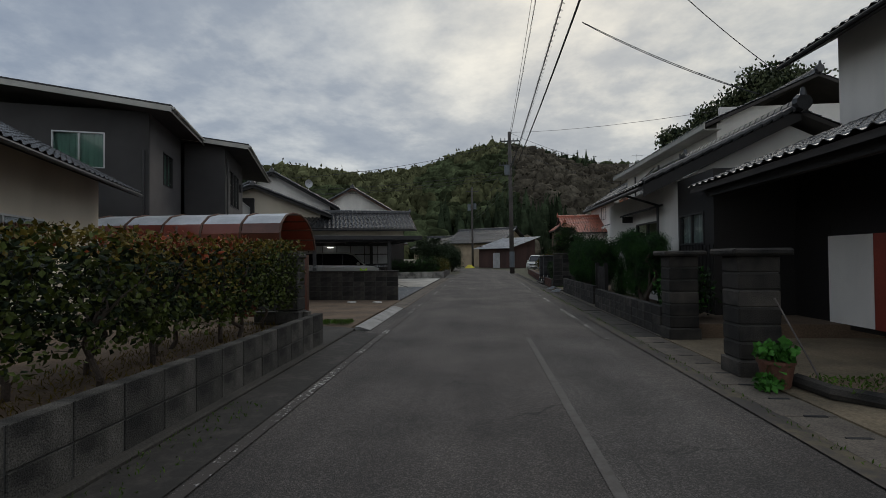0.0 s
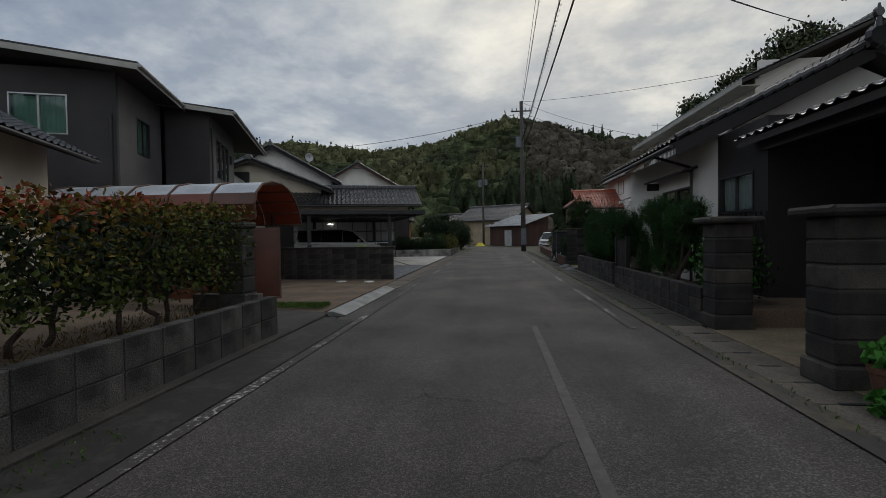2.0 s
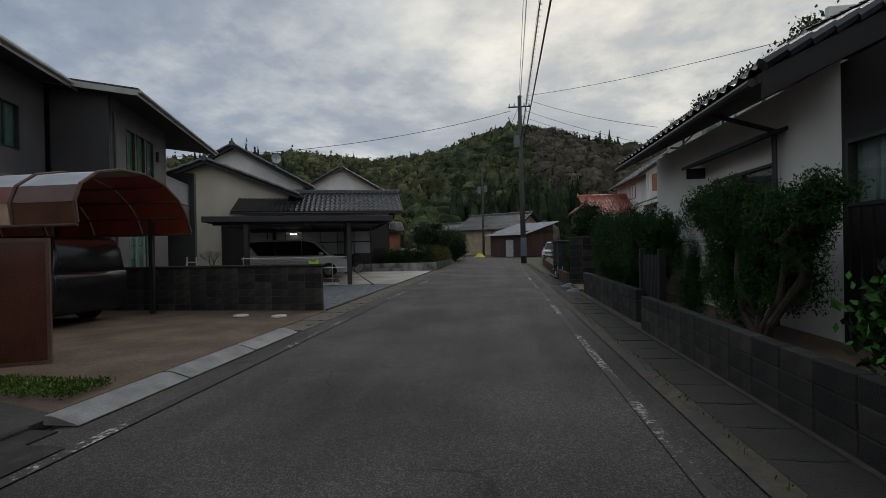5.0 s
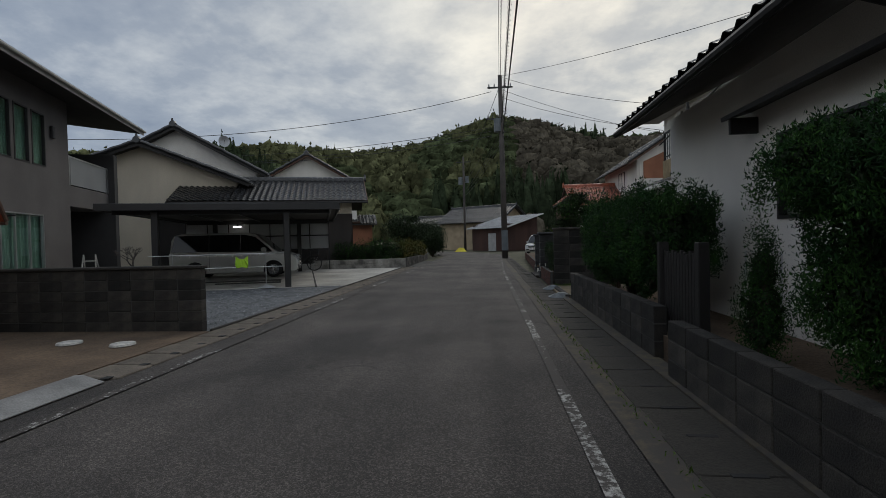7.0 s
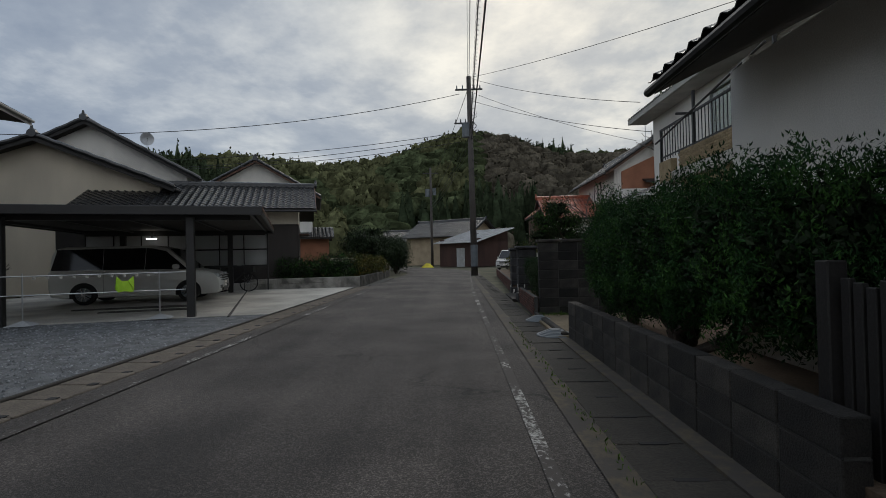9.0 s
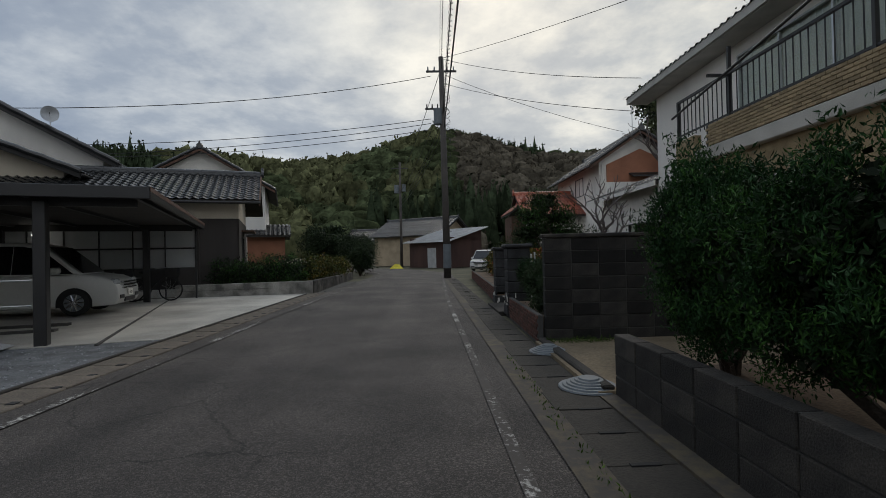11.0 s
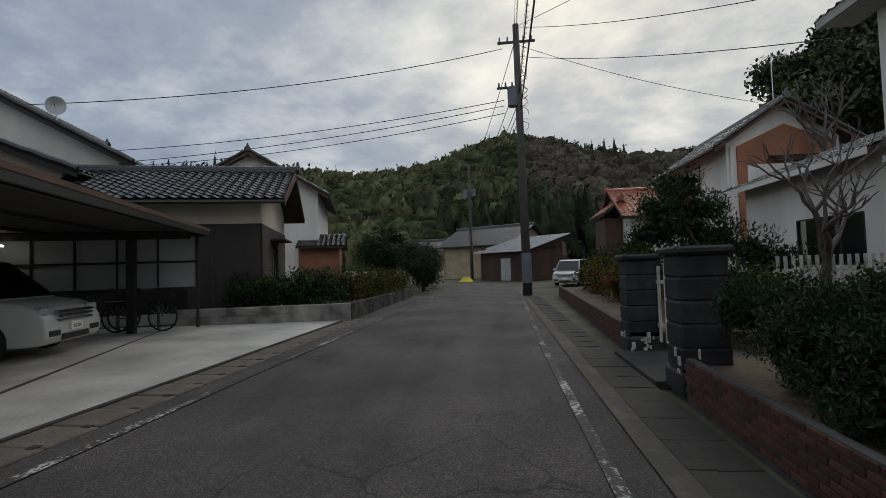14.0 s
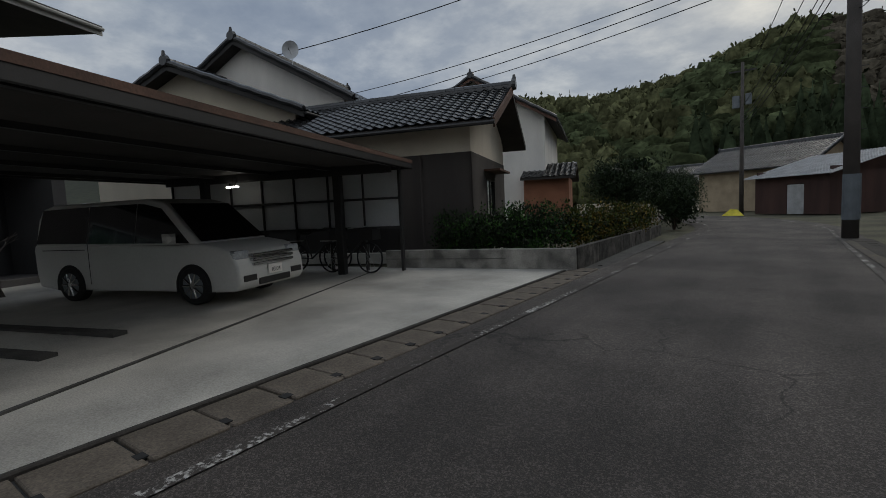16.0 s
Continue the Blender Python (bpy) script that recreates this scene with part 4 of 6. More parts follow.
part("barge_board", Geo().add([(0.8, -0.85, 3.5), (0.8, 2.45, 5.0), (0.8, 2.45, 5.25), (0.8, -0.85, 3.75), (0.84, -0.85, 3.5), (0.84, 2.45, 5.0), (0.84, 2.45, 5.25), (0.84, -0.85, 3.75)], [(0, 3, 2, 1), (4, 5, 6, 7), (0, 1, 5, 4), (3, 7, 6, 2), (0, 4, 7, 3)]), M_WOODT, gh)
part("gable", Geo().add([(0, 0.0, 3.9), (0, 5.2, 3.9), (0, 2.45, 5.0)], [(0, 1, 2)]), M_CREAM, gh)
ridge(gh, (-9.2, 2.45, 5.3), (0.8, 2.45, 5.3))
part("gutter", Geo().cyl((-9.2, -0.93, 3.62), (0.85, -0.93, 3.62), 0.055, n=8), M_BLACK, gh)
part("downpipe", Geo().cyl((-1.45, -0.06, 0.5), (-1.45, -0.06, 3.0), 0.03), M_BOARD, gh)
# frosted screen panels
scr = thing("screen_wall", "frosted panels in black frames behind the car", "screen", M18 @ pose(2.0, 9.55, 0.0))
for i in range(7):
    xr = -2.25 - i * 1.02
    for j in range(2):
        part("panel", Geo().box(xr - 0.98, xr, 0.12, 0.14, 1.27 + j * 0.74, 1.97 + j * 0.74, 0.006), M_SCREEN, scr)
    part("post", Geo().box(xr - 1.01, xr - 0.975, 0.06, 0.2, 0.1, 2.74), M_BLACK, scr)
part("post", Geo().box(-2.26, -2.2, 0.06, 0.2, 0.1, 2.74), M_BLACK, scr)
part("rail", Geo().box(-9.4, -2.2, 0.05, 0.21, 1.96, 2.02).box(-9.4, -2.2, 0.05, 0.21, 1.19, 1.27).box(-9.4, -2.2, 0.05, 0.21, 2.7, 2.76), M_BLACK, scr)
# its taller block behind
gable_house("tall_house", "white gabled two-storey house with brown barge boards", pose(-14.7, 51.8, 0.0, 0, 0, 17) @ Matrix.Scale(1.06, 4), -4.1, 4.1, 0, 9, 6.7, 9.1, 0.7, M_WHITE, [("s", 2.4, 4.0, 5.6, 6.25, 2, None), ("s", 4.3, 5.9, 5.6, 6.25, 2, None)], None, M_WOODT)
le = thing("lean_to", "small tiled lean-to with a reddish wall", "lean-to", pose(-14.7, 51.8, 0.0, 0, 0, 17) @ Matrix.Scale(1.06, 4))
part("wall", Geo().box(2.9, 5.4, -0.6, 3.5, 0, 3.0), M_ORANGE, le)
roof_slope(le, (2.8, -1.2, 3.05), (3.0, 0, 0), (0, 2.6, 0.9))
roof_slope(le, (2.8, 4.4, 3.05), (3.0, 0, 0), (0, -3.0, 0.9))

# pair of gabled blocks west of the carport
gable_house("plaster_house", "cream plaster gabled house with black tiled roof", pose(-18.1, 35.4, 0.0, 0, 0, 17) @ Matrix.Scale(1.06, 4), -4.8, 4.8, 0, 4.5, 5.2, 7.1, 0.75, M_CREAM, [])
lt = gable_house("tall_plaster_house", "tall white gabled house with black tiled roof", pose(-17.73, 37.95, 0.0, 0, 0, 17) @ Matrix.Scale(1.02, 4), -4.6, 4.6, 0, 8, 6.3, 8.85, 0.75, M_WHITE, [])
dish = thing("satellite_dish", "grey satellite dish on a short mast", "dish", pose(-14.63, 38.0, 7.55, 0, 0, 35) @ Matrix.Scale(0.68, 4))
part("mast", Geo().cyl((0, 0, 0), (0, 0, 0.6), 0.025), M_ALU, dish)
g = Geo(); vs = [(0, -0.02, 0)]; n = 18
for k in (1, 2):
    vs += [(0.24 * k * math.cos(2 * math.pi * i / n), -0.02 - 0.05 * k * k, 0.26 * k * math.sin(2 * math.pi * i / n)) for i in range(n)]
g.add([(x, y, z + 0.75) for x, y, z in vs], [(0, 1 + i, 1 + (i + 1) % n) for i in range(n)] + [(1 + i, 1 + n + i, 1 + n + (i + 1) % n, 1 + (i + 1) % n) for i in range(n)])
part("reflector", g, M_METAL, dish, smooth=True)
part("feed_arm", Geo().cyl((0, -0.05, 0.55), (0, -0.5, 0.7), 0.012).cyl((0, -0.5, 0.68), (0, -0.44, 0.78), 0.03), M_BLACK, dish)

# carport with flat roof
cp = thing("carport", "black steel carport with a flat roof", "carport", M18)
part("roof_panel", Geo().box(-7.4, 0, 0, 9.9, 2.84, 2.9), M_SOFFIT, cp)
for q in ((-7.45, 0.05, -0.05, 0.0), (-7.45, 0.05, 9.9, 9.95), (0, 0.05, 0, 9.9), (-7.45, -7.4, 0, 9.9)):
    part("fascia", Geo().box(*q, 2.72, 2.95, 0.01), M_BLACK, cp)
part("fascia_trim", Geo().box(0.05, 0.06, -0.05, 9.95, 2.86, 2.95), M_WOODT, cp)
for y in (0.65, 9.3):
    part("beam", Geo().box(-7.2, -0.3, y - 0.06, y + 0.06, 2.62, 2.84, 0.01), M_BLACK, cp)
for i in range(5):
    part("purlin", Geo().box(-7.3 + i * 1.75, -7.22 + i * 1.75, 0.05, 9.85, 2.76, 2.84), M_BLACK, cp)
for x in (-1.78, -5.9):
    for y in (0.45, 9.3):
        part("post", Geo().box(x - 0.1, x + 0.1, y - 0.1, y + 0.1, 0.02, 2.7, 0.012), M_BLACK, cp)
lampm = bpy.data.materials.new("lamp_glow"); lampm.use_nodes = True
lampm.node_tree.nodes["Principled BSDF"].inputs["Emission Color"].default_value = (1, 0.97, 0.88, 1)
lampm.node_tree.nodes["Principled BSDF"].inputs["Emission Strength"].default_value = 6.0
sl = thing("sensor_light", "lit sensor lamp under the carport roof", "lamp", M18 @ pose(-4.8, 9.1, 2.5))
part("bracket", Geo().box(-0.03, 0.03, 0, 0.1, 0.0, 0.25), M_BLACK, sl)
for i in range(3):
    part("lamp_head", Geo().box(-0.19 + i * 0.13, -0.08 + i * 0.13, -0.05, 0.03, -0.03, 0.02, 0.01), lampm, sl)

# right-hand house with tiled gable
rh = thing("tiled_house", "white plaster house with heavy grey tiled roof and black boards", "house", pose(0.08, -0.1, 0))
part("wall", Geo().box(5.35, 11.5, 19.55, 19.7, 0.25, 3.9), M_WHITE, rh)
part("wall", Geo().box(5.2, 5.35, 12.95, 14.35, 0.25, 3.75).box(5.2, 5.35, 16.35, 19.7, 0.25, 3.75).box(5.2, 5.35, 14.35, 16.35, 0.25, 1.7).box(5.2, 5.35, 14.35, 16.35, 2.75, 3.75), M_WHITE, rh)
window(rh, (5.2, 16.35), (5.2, 14.35), 1.7, 2.75, 2, M_BLACK, None)
part("window_hood", Geo().slab([(4.8, 14.0, 3.1), (4.8, 16.9, 3.1), (5.2, 16.9, 3.22), (5.2, 14.0, 3.22)], 0.06).box(4.85, 5.2, 16.75, 16.8, 2.85, 3.06), M_BLACKW, rh)
part("board_wall", Geo().wall((5.2, 12.95), (5.2, 11.0), 0.2, 3.7, 0.12, [(0.08, 1.48, 1.95, 2.75)]), M_BLACKW, rh)
window(rh, (5.2, 12.87), (5.2, 11.47), 1.95, 2.75, 2, M_BLACK, M_FROST)
part("board_wall", Geo().box(5.32, 7.3, 11.0, 11.12, 0.2, 3.7).box(7.0, 7.12, 4.0, 7.4, 0.2, 4.2).box(7.0, 7.12, 7.4, 11.0, 2.05, 4.2).box(7.0, 7.12, 7.4, 11.0, 0.2, 0.3), M_BLACKW, rh)
part("white_panel", Geo().box(6.94, 7.0, 8.85, 9.95, 0.3, 2.05), M_WHITE, rh)
part("red_panel", Geo().box(6.92, 7.0, 7.4, 8.82, 0.3, 2.05), M_RED, rh)
part("dark_door", Geo().box(6.96, 7.0, 9.95, 11.0, 0.2, 2.25), M_BLACKW, rh)
for i in range(11):
    part("board_batten", Geo().box(5.175, 5.2, 11.02 + i * 0.18, 11.05 + i * 0.18, 0.2, 1.93), M_BLACKW, rh)
GX, GZ = 8.35, 5.55
part("gable", Geo().prism_y([(5.2, 3.7), (GX * 2 - 5.2, 3.7), (GX, GZ - 0.3)], 13.3, 13.45), M_WHITE, rh)
roof_slope(rh, (4.25, 12.85, 3.62), (0, 6.85, 0), (GX - 4.25, 0, GZ - 3.62))
roof_slope(rh, (2 * GX - 4.25, 12.85, 3.62), (0, 6.85, 0), (-(GX - 4.25), 0, GZ - 3.62))
ridge(rh, (GX, 12.8, GZ + 0.15), (GX, 19.75, GZ + 0.15), None, 0.17)
vg = Geo()
for i in range(16):
    f0, f1 = i / 16, (i + 1.15) / 16
    vg.cyl((4.25 + (GX - 4.25) * f0, 12.82, 3.7 + (GZ - 3.62) * f0), (4.25 + (GX - 4.25) * f1, 12.82, 3.74 + (GZ - 3.62) * f1), 0.09, 0.075, 8)
part("verge_tiles", vg, M_TILE, rh)
part("barge_board", Geo().add([(4.25, 12.8, 3.3), (GX, 12.8, GZ - 0.3), (GX, 12.8, GZ), (4.25, 12.8, 3.62), (4.25, 12.85, 3.3), (GX, 12.85, GZ - 0.3), (GX, 12.85, GZ), (4.25, 12.85, 3.62)], [(0, 1, 2, 3), (7, 6, 5, 4), (0, 4, 5, 1), (0, 3, 7, 4)]), M_BLACKW, rh)
part("gutter", Geo().cyl((4.17, 12.9, 3.52), (4.17, 19.7, 3.52), 0.055, n=8).cyl((4.17, 14.2, 3.5), (5.1, 14.2, 3.2), 0.035).cyl((5.12, 14.2, 0.3), (5.12, 14.2, 3.22), 0.035), M_BLACK, rh)
# porch roof
roof_slope(rh, (4.9, 3.2, 3.3), (0, 8.3, 0), (3.2, 0, 1.25), name="porch_roof")
part("porch_beam", Geo().box(5.1, 5.26, 3.2, 10.98, 3.05, 3.25), M_BLACKW, rh)
part("porch_wall", Geo().wall((6.97, 7.3), (6.97, 3.2), 2.1, 4.3, 0.12), M_WHITE, rh)
# two-storey block behind
gable_house("white_house", "tall white plaster house with dark deep eaves", pose(-0.33, -1.1, 0), 10.3, 18, 2.0, 14.6, 7.9, 10.0, 1.2, M_WHITE, [], None, M_BLACKW)

# white two-storey house with brick balcony
MB = pose(1.2, 1.25, 0) @ Matrix.Diagonal((1, 1, 1.1, 1))
r2 = thing("balcony_house", "white two-storey house with tan brick balcony", "house", MB)
UP = [(20.8, 22.5), (24.0, 28.6)]
cuts = [20.3, 20.8, 22.5, 24.0, 28.6, 29.2, 32.2, 33.2]
for a, b in zip(cuts, cuts[1:]):
    if (a, b) in UP:
        spans = ((0.3, 4.3), (6.3, 6.95))
    elif a == 29.2:
        spans = ((0.3, 1.4), (2.9, 6.95))
    else:
        spans = ((0.3, 6.95),)
    for z0, z1 in spans:
        part("wall", Geo().box(9.4, 9.55, a, b, z0, z1), M_WHITE, r2)
for a, b in UP:
    window(r2, (9.4, b), (9.4, a), 4.3, 6.3, 3, M_ALU, M_CREAM)
part("wall", Geo().box(9.55, 17, 33.05, 33.2, 0.3, 7.6).box(9.55, 17, 20.3, 20.45, 0.3, 7.6), M_WHITE, r2)
roof_slope(r2, (8.65, 19.8, 6.8), (0, 14.2, 0), (4.8, 0, 1.9))
roof_slope(r2, (18.2, 19.8, 6.8), (0, 14.2, 0), (-4.75, 0, 1.9))
ridge(r2, (13.45, 19.8, 8.85), (13.45, 34.0, 8.85))
part("eave_board", Geo().box(8.6, 8.66, 19.8, 34.0, 6.62, 6.84).box(8.66, 9.4, 19.9, 33.9, 6.6, 6.63), M_TRIM, r2)
window(r2, (9.4, 32.2), (9.4, 29.2), 1.4, 2.9, 3, M_BLACK, None)
part("band_course", Geo().box(9.3, 9.4, 28.9, 33.2, 3.35, 3.5), M_TRIM, r2)
part("balcony_slab", Geo().box(7.75, 9.4, 20.4, 28.9, 3.45, 3.75, 0.02), M_CONC, r2)
part("lower_wall", Geo().box(7.95, 8.1, 26.4, 27.8, 0.3, 3.45).box(7.95, 8.1, 20.4, 24.2, 0.3, 3.45).box(7.95, 8.1, 24.2, 26.4, 0.3, 1.5).box(7.95, 8.1, 24.2, 26.4, 2.8, 3.45).box(8.1, 9.4, 27.65, 27.8, 0.3, 3.45), M_BRICKT, r2)
window(r2, (7.95, 26.4), (7.95, 24.2), 1.5, 2.8, 2, M_ALU, None)
bp = thing("balcony_parapet", "tan brick balcony parapet", "parapet", MB)
part("core", Geo().box(7.78, 7.86, 20.4, 27.5, 3.75, 4.25), M_MORTAR, bp)
g = Geo().box(-0.02, 0.02, 0.004, 0.21, 0.004, 0.064, 0.004)
pieces("brick", [Matrix.Translation((7.765, 20.4 + (i + 0.5 * (q % 2)) * 0.2185, 3.755 + q * 0.07)) for q in range(7) for i in range(32)], g, M_BRICKT, bp)
part("end_pier", Geo().box(7.74, 7.95, 28.0, 28.9, 3.5, 4.15, 0.01), M_BRICKT, bp)
rl = thing("balcony_railing", "dark steel balcony railing", "railing", MB)
for i in range(46):
    y = 20.45 + i * 0.185
    part("baluster", Geo().cyl((7.83, y, 4.2), (7.83, y, 5.15), 0.014, n=6), M_BLACK, rl)
part("handrail", Geo().box(7.79, 7.87, 20.4, 28.9, 5.15, 5.2), M_BLACK, rl)
part("lower_rail", Geo().box(7.81, 7.85, 20.4, 28.9, 4.28, 4.32), M_BLACK, rl)
for y in (20.4, 23.0, 26.6, 28.84):
    part("rail_post", Geo().box(7.79, 7.87, y, y + 0.06, 3.75, 5.75 if y < 28 else 5.2), M_BLACK, rl)
part("laundry_bar", Geo().cyl((7.6, 23.0, 5.6), (7.6, 28.8, 4.75), 0.03).box(7.3, 7.85, 26.62, 26.68, 5.1, 5.16), M_BLACK, rl)
mb = thing("meter_box", "white meter box on the brick wall", "box", MB @ pose(7.86, 27.0, 1.55))
part("case", Geo().box(0, 0.09, 0, 0.45, 0, 0.5, 0.02), M_WHITE, mb)
# low wing
wg = thing("low_wing", "white single-storey wing with a tiled roof", "house", pose(1.6, 2.5, 0) @ Matrix.Diagonal((1, 1, 1.08, 1)))
part("wall", Geo().box(10.2, 10.35, 33.2, 34.4, 0.3, 4.1).box(10.2, 10.35, 37.4, 40.6, 0.3, 4.1).box(10.2, 10.35, 34.4, 37.4, 0.3, 1.2).box(10.2, 10.35, 34.4, 37.4, 2.6, 4.1), M_WHITE, wg)
window(wg, (10.2, 37.4), (10.2, 34.4), 1.2, 2.6, 3, M_BLACK, None)
part("wall", Geo().box(10.35, 16, 40.45, 40.6, 0.3, 5.0), M_WHITE, wg)
roof_slope(wg, (9.5, 33.2, 4.0), (0, 8.0, 0), (4.4, 0, 1.5))
part("fascia", Geo().box(9.44, 9.5, 33.2, 41.2, 3.85, 4.04), M_WHITE, wg)

# orange and white house
r3 = gable_house("orange_house", "white two-storey gabled house with orange-brown boards", pose(1.6, 2.2, 0) @ Matrix.Diagonal((1, 1, 1.05, 1)), 11.9, 17.3, 46.0, 56.0, 7.4, 9.1, 0.8, M_WHITE, [], M_TILE, M_WOODT)
part("orange_cladding", Geo().prism_y([(12.4, 2.5), (17.0, 2.5), (17.0, 7.0), (14.7, 8.0), (12.4, 7.0)], 45.9, 46.0), M_ORANGE, r3)
part("canopy", Geo().slab([(13.9, 45.2, 6.2), (17.2, 45.2, 6.2), (17.2, 46, 6.5), (13.9, 46, 6.5)], 0.1), M_BLACKW, r3)
part("downpipe", Geo().cyl((12.1, 45.93, 0.5), (12.1, 45.93, 7.0), 0.05), M_WHITE, r3)
window(r3, (11.88, 51.0), (11.88, 49.2), 5.4, 6.7, 2, M_BLACK, None)
window(r3, (13.2, 45.88), (16.4, 45.88), 3.0, 4.0, 3, M_ALU, M_WHITE)
# red roofed house
r4 = thing("red_roof_house", "low house with glossy red tiled roof", "house", pose(2.6, 4.3, 0) @ Matrix.Diagonal((1, 1, 1.13, 1)))
part("wall", Geo().box(6.9, 12.0, 47.6, 53.0, 0.3, 4.0), M_WHITE, r4)
roof_slope(r4, (6.3, 46.7, 3.75), (6.0, 0, 0), (0, 3.6, 1.75), M_TILER)
roof_slope(r4, (6.3, 53.9, 3.75), (6.0, 0, 0), (0, -3.6, 1.75), M_TILER)
ridge(r4, (6.3, 50.3, 5.6), (12.3, 50.3, 5.6), M_TILER)
part("porch_wall", Geo().box(5.8, 6.88, 49.0, 52.0, 0.3, 3.9), M_WOODT, r4)
for s, xe in ((1, 5.6), (-1, 7.8)):
    roof_slope(r4, (xe, 48.4, 4.1), (0, 4.4, 0), (s * 1.1, 0, 0.75), M_TILER)
ridge(r4, (6.7, 48.4, 4.95), (6.7, 52.8, 4.95), M_TILER)

# dark shed with pale metal roof
sh = thing("shed", "dark brown board shed with pale metal roof", "shed", pose(-0.42, 74.4, 0.0, 0, 0, -47.4) @ Matrix.Scale(1.09, 4))
part("wall", Geo().wall((0, 0), (6.2, 0), 0, 2.85, 0.12, [(2.9, 4.3, 0, 2.15)]), M_BROWN, sh)
part("wall", Geo().box(6.08, 6.2, 0.12, 5.2, 0, 3.2).box(0, 0.12, 0.12, 5.2, 0, 3.2).box(0.12, 6.08, 5.08, 5.2, 0, 4.2), M_BROWN, sh)
part("gable", Geo().add([(6.2, 0, 2.85), (6.2, 5.2, 2.85), (6.2, 5.2, 4.25), (6.08, 0, 2.85), (6.08, 5.2, 2.85), (6.08, 5.2, 4.25)], [(0, 1, 2), (5, 4, 3), (0, 2, 5, 3)]), M_BROWN, sh)
part("door", Geo().box(2.92, 4.28, 0.03, 0.08, 0, 2.12), M_METAL, sh)
part("roof", Geo().slab([(-0.5, -0.6, 2.75), (6.9, -0.6, 2.75), (6.9, 5.6, 4.4), (-0.5, 5.6, 4.4)], 0.06), M_METAL, sh)
for i in range(25):
    part("roof_rib", Geo().slab([(-0.48 + i * 0.3, -0.62, 2.79), (-0.44 + i * 0.3, -0.62, 2.79), (-0.44 + i * 0.3, 5.6, 4.44), (-0.48 + i * 0.3, 5.6, 4.44)], 0.04), M_METAL, sh)
# distant houses beyond the bend
gable_house("far_house", "distant tan house with grey roof", pose(5.65, 83.53, 0, 0, 0, 58.6) @ Matrix.Scale(1.09, 4), -4, 4, 0, 10, 4.2, 6.2, 0.7, M_TAN, [])
gable_house("far_house", "distant tan house with grey roof", pose(-1.62, 98.96, 0, 0, 0, 73.6) @ Matrix.Scale(1.09, 4), -4, 4, 0, 11, 3.6, 5.6, 0.7, M_TAN, [])
gable_house("far_house", "distant house with grey roof", pose(-17.86, 103.7, 0, 0, 0, 78.6) @ Matrix.Scale(1.09, 4), -4, 4, 0, 12, 3.4, 5.2, 0.7, M_CREAM, [])
setting("wall_far", Geo().wall((-22.48, 92.91), (1.86, 84.71), 0, 1.4, 0.2), M_CREAM, "distant pale garden wall")


# ---- plants ----
NP = np.random.default_rng(5)


def leaf_geo(points, size, up=0.4, aspect=0.34, rng=NP):
    """Many single leaves: bent diamonds at the points, each its own island."""
    p = np.asarray(points, float); n = len(p)
    d = rng.normal(size=(n, 3)); d[:, 2] += up; d /= np.linalg.norm(d, axis=1)[:, None]
    s = rng.normal(size=(n, 3)); w = np.cross(d, s); w /= np.linalg.norm(w, axis=1)[:, None]
    nn = np.cross(d, w)
    L = (size * rng.uniform(0.6, 1.3, n))[:, None]
    v = np.stack([p, p + d * L * 0.45 + w * L * aspect - nn * L * 0.07, p + d * L, p + d * L * 0.45 - w * L * aspect - nn * L * 0.07], 1).reshape(-1, 3)
    k = np.arange(n)[:, None] * 4
    g = Geo(); g.v = v.tolist(); g.f = np.concatenate([k + [0, 1, 2], k + [0, 2, 3]]).tolist()
    return g


def blob(n, c, r, inner=0.6, rng=NP):
    d = rng.normal(size=(n, 3)); d /= np.linalg.norm(d, axis=1)[:, None]
    ph = rng.uniform(0, 6, 3)
    k = 1 + 0.22 * np.sin(d[:, 0] * 4 + ph[0]) * np.sin(d[:, 1] * 4 + ph[1]) + 0.15 * np.sin(d[:, 2] * 6 + ph[2])
    return np.asarray(c) + d * (rng.uniform(inner, 1, n) * k)[:, None] * np.asarray(r)


def join(*gs):
    g = Geo()
    for o in gs:
        k = len(g.v); g.v += o.v; g.f += [tuple(i + k for i in f) for f in o.f]
    return g


def limb(g, p, q, r0, r1, rng, bend=0.12, n=4, sides=7):
    p, q = Vector(p), Vector(q); last = p; L = (q - p).length
    for i in range(1, n + 1):
        f = i / n
        c = p.lerp(q, f) + Vector((rng.uniform(-1, 1), rng.uniform(-1, 1), rng.uniform(-0.5, 0.5))) * bend * L * (f < 1)
        g.cyl(last, c, r0 + (r1 - r0) * (f - 1 / n), r0 + (r1 - r0) * f, sides); last = c
    return last


# clipped mixed hedge above the garden wall
hd = thing("hedge", "clipped nandina hedge, green turning red and gold at the tips", "hedge", pose(-4.3, -0.45, 0))
hp = np.array(shell_points(24000, -0.72, 0.78, -4.0, 9.0, 0.8, 2.02, lump=0.16, thick=0.3))
topness = (hp[:, 2] - 0.85) / 1.17 + NP.normal(0, 0.16, len(hp)) + 0.22 * np.sin(hp[:, 1] * 1.3)
part("green_leaves", leaf_geo(hp[topness < 0.7], 0.07), L_HEDGE, hd, kind="stuff")
part("golden_leaves", leaf_geo(hp[(topness >= 0.7) & (topness < 1.12)], 0.066), L_GOLD, hd, kind="stuff")
part("red_leaves", leaf_geo(hp[topness >= 1.12], 0.065), L_RED, hd, "young red leaves", kind="stuff")
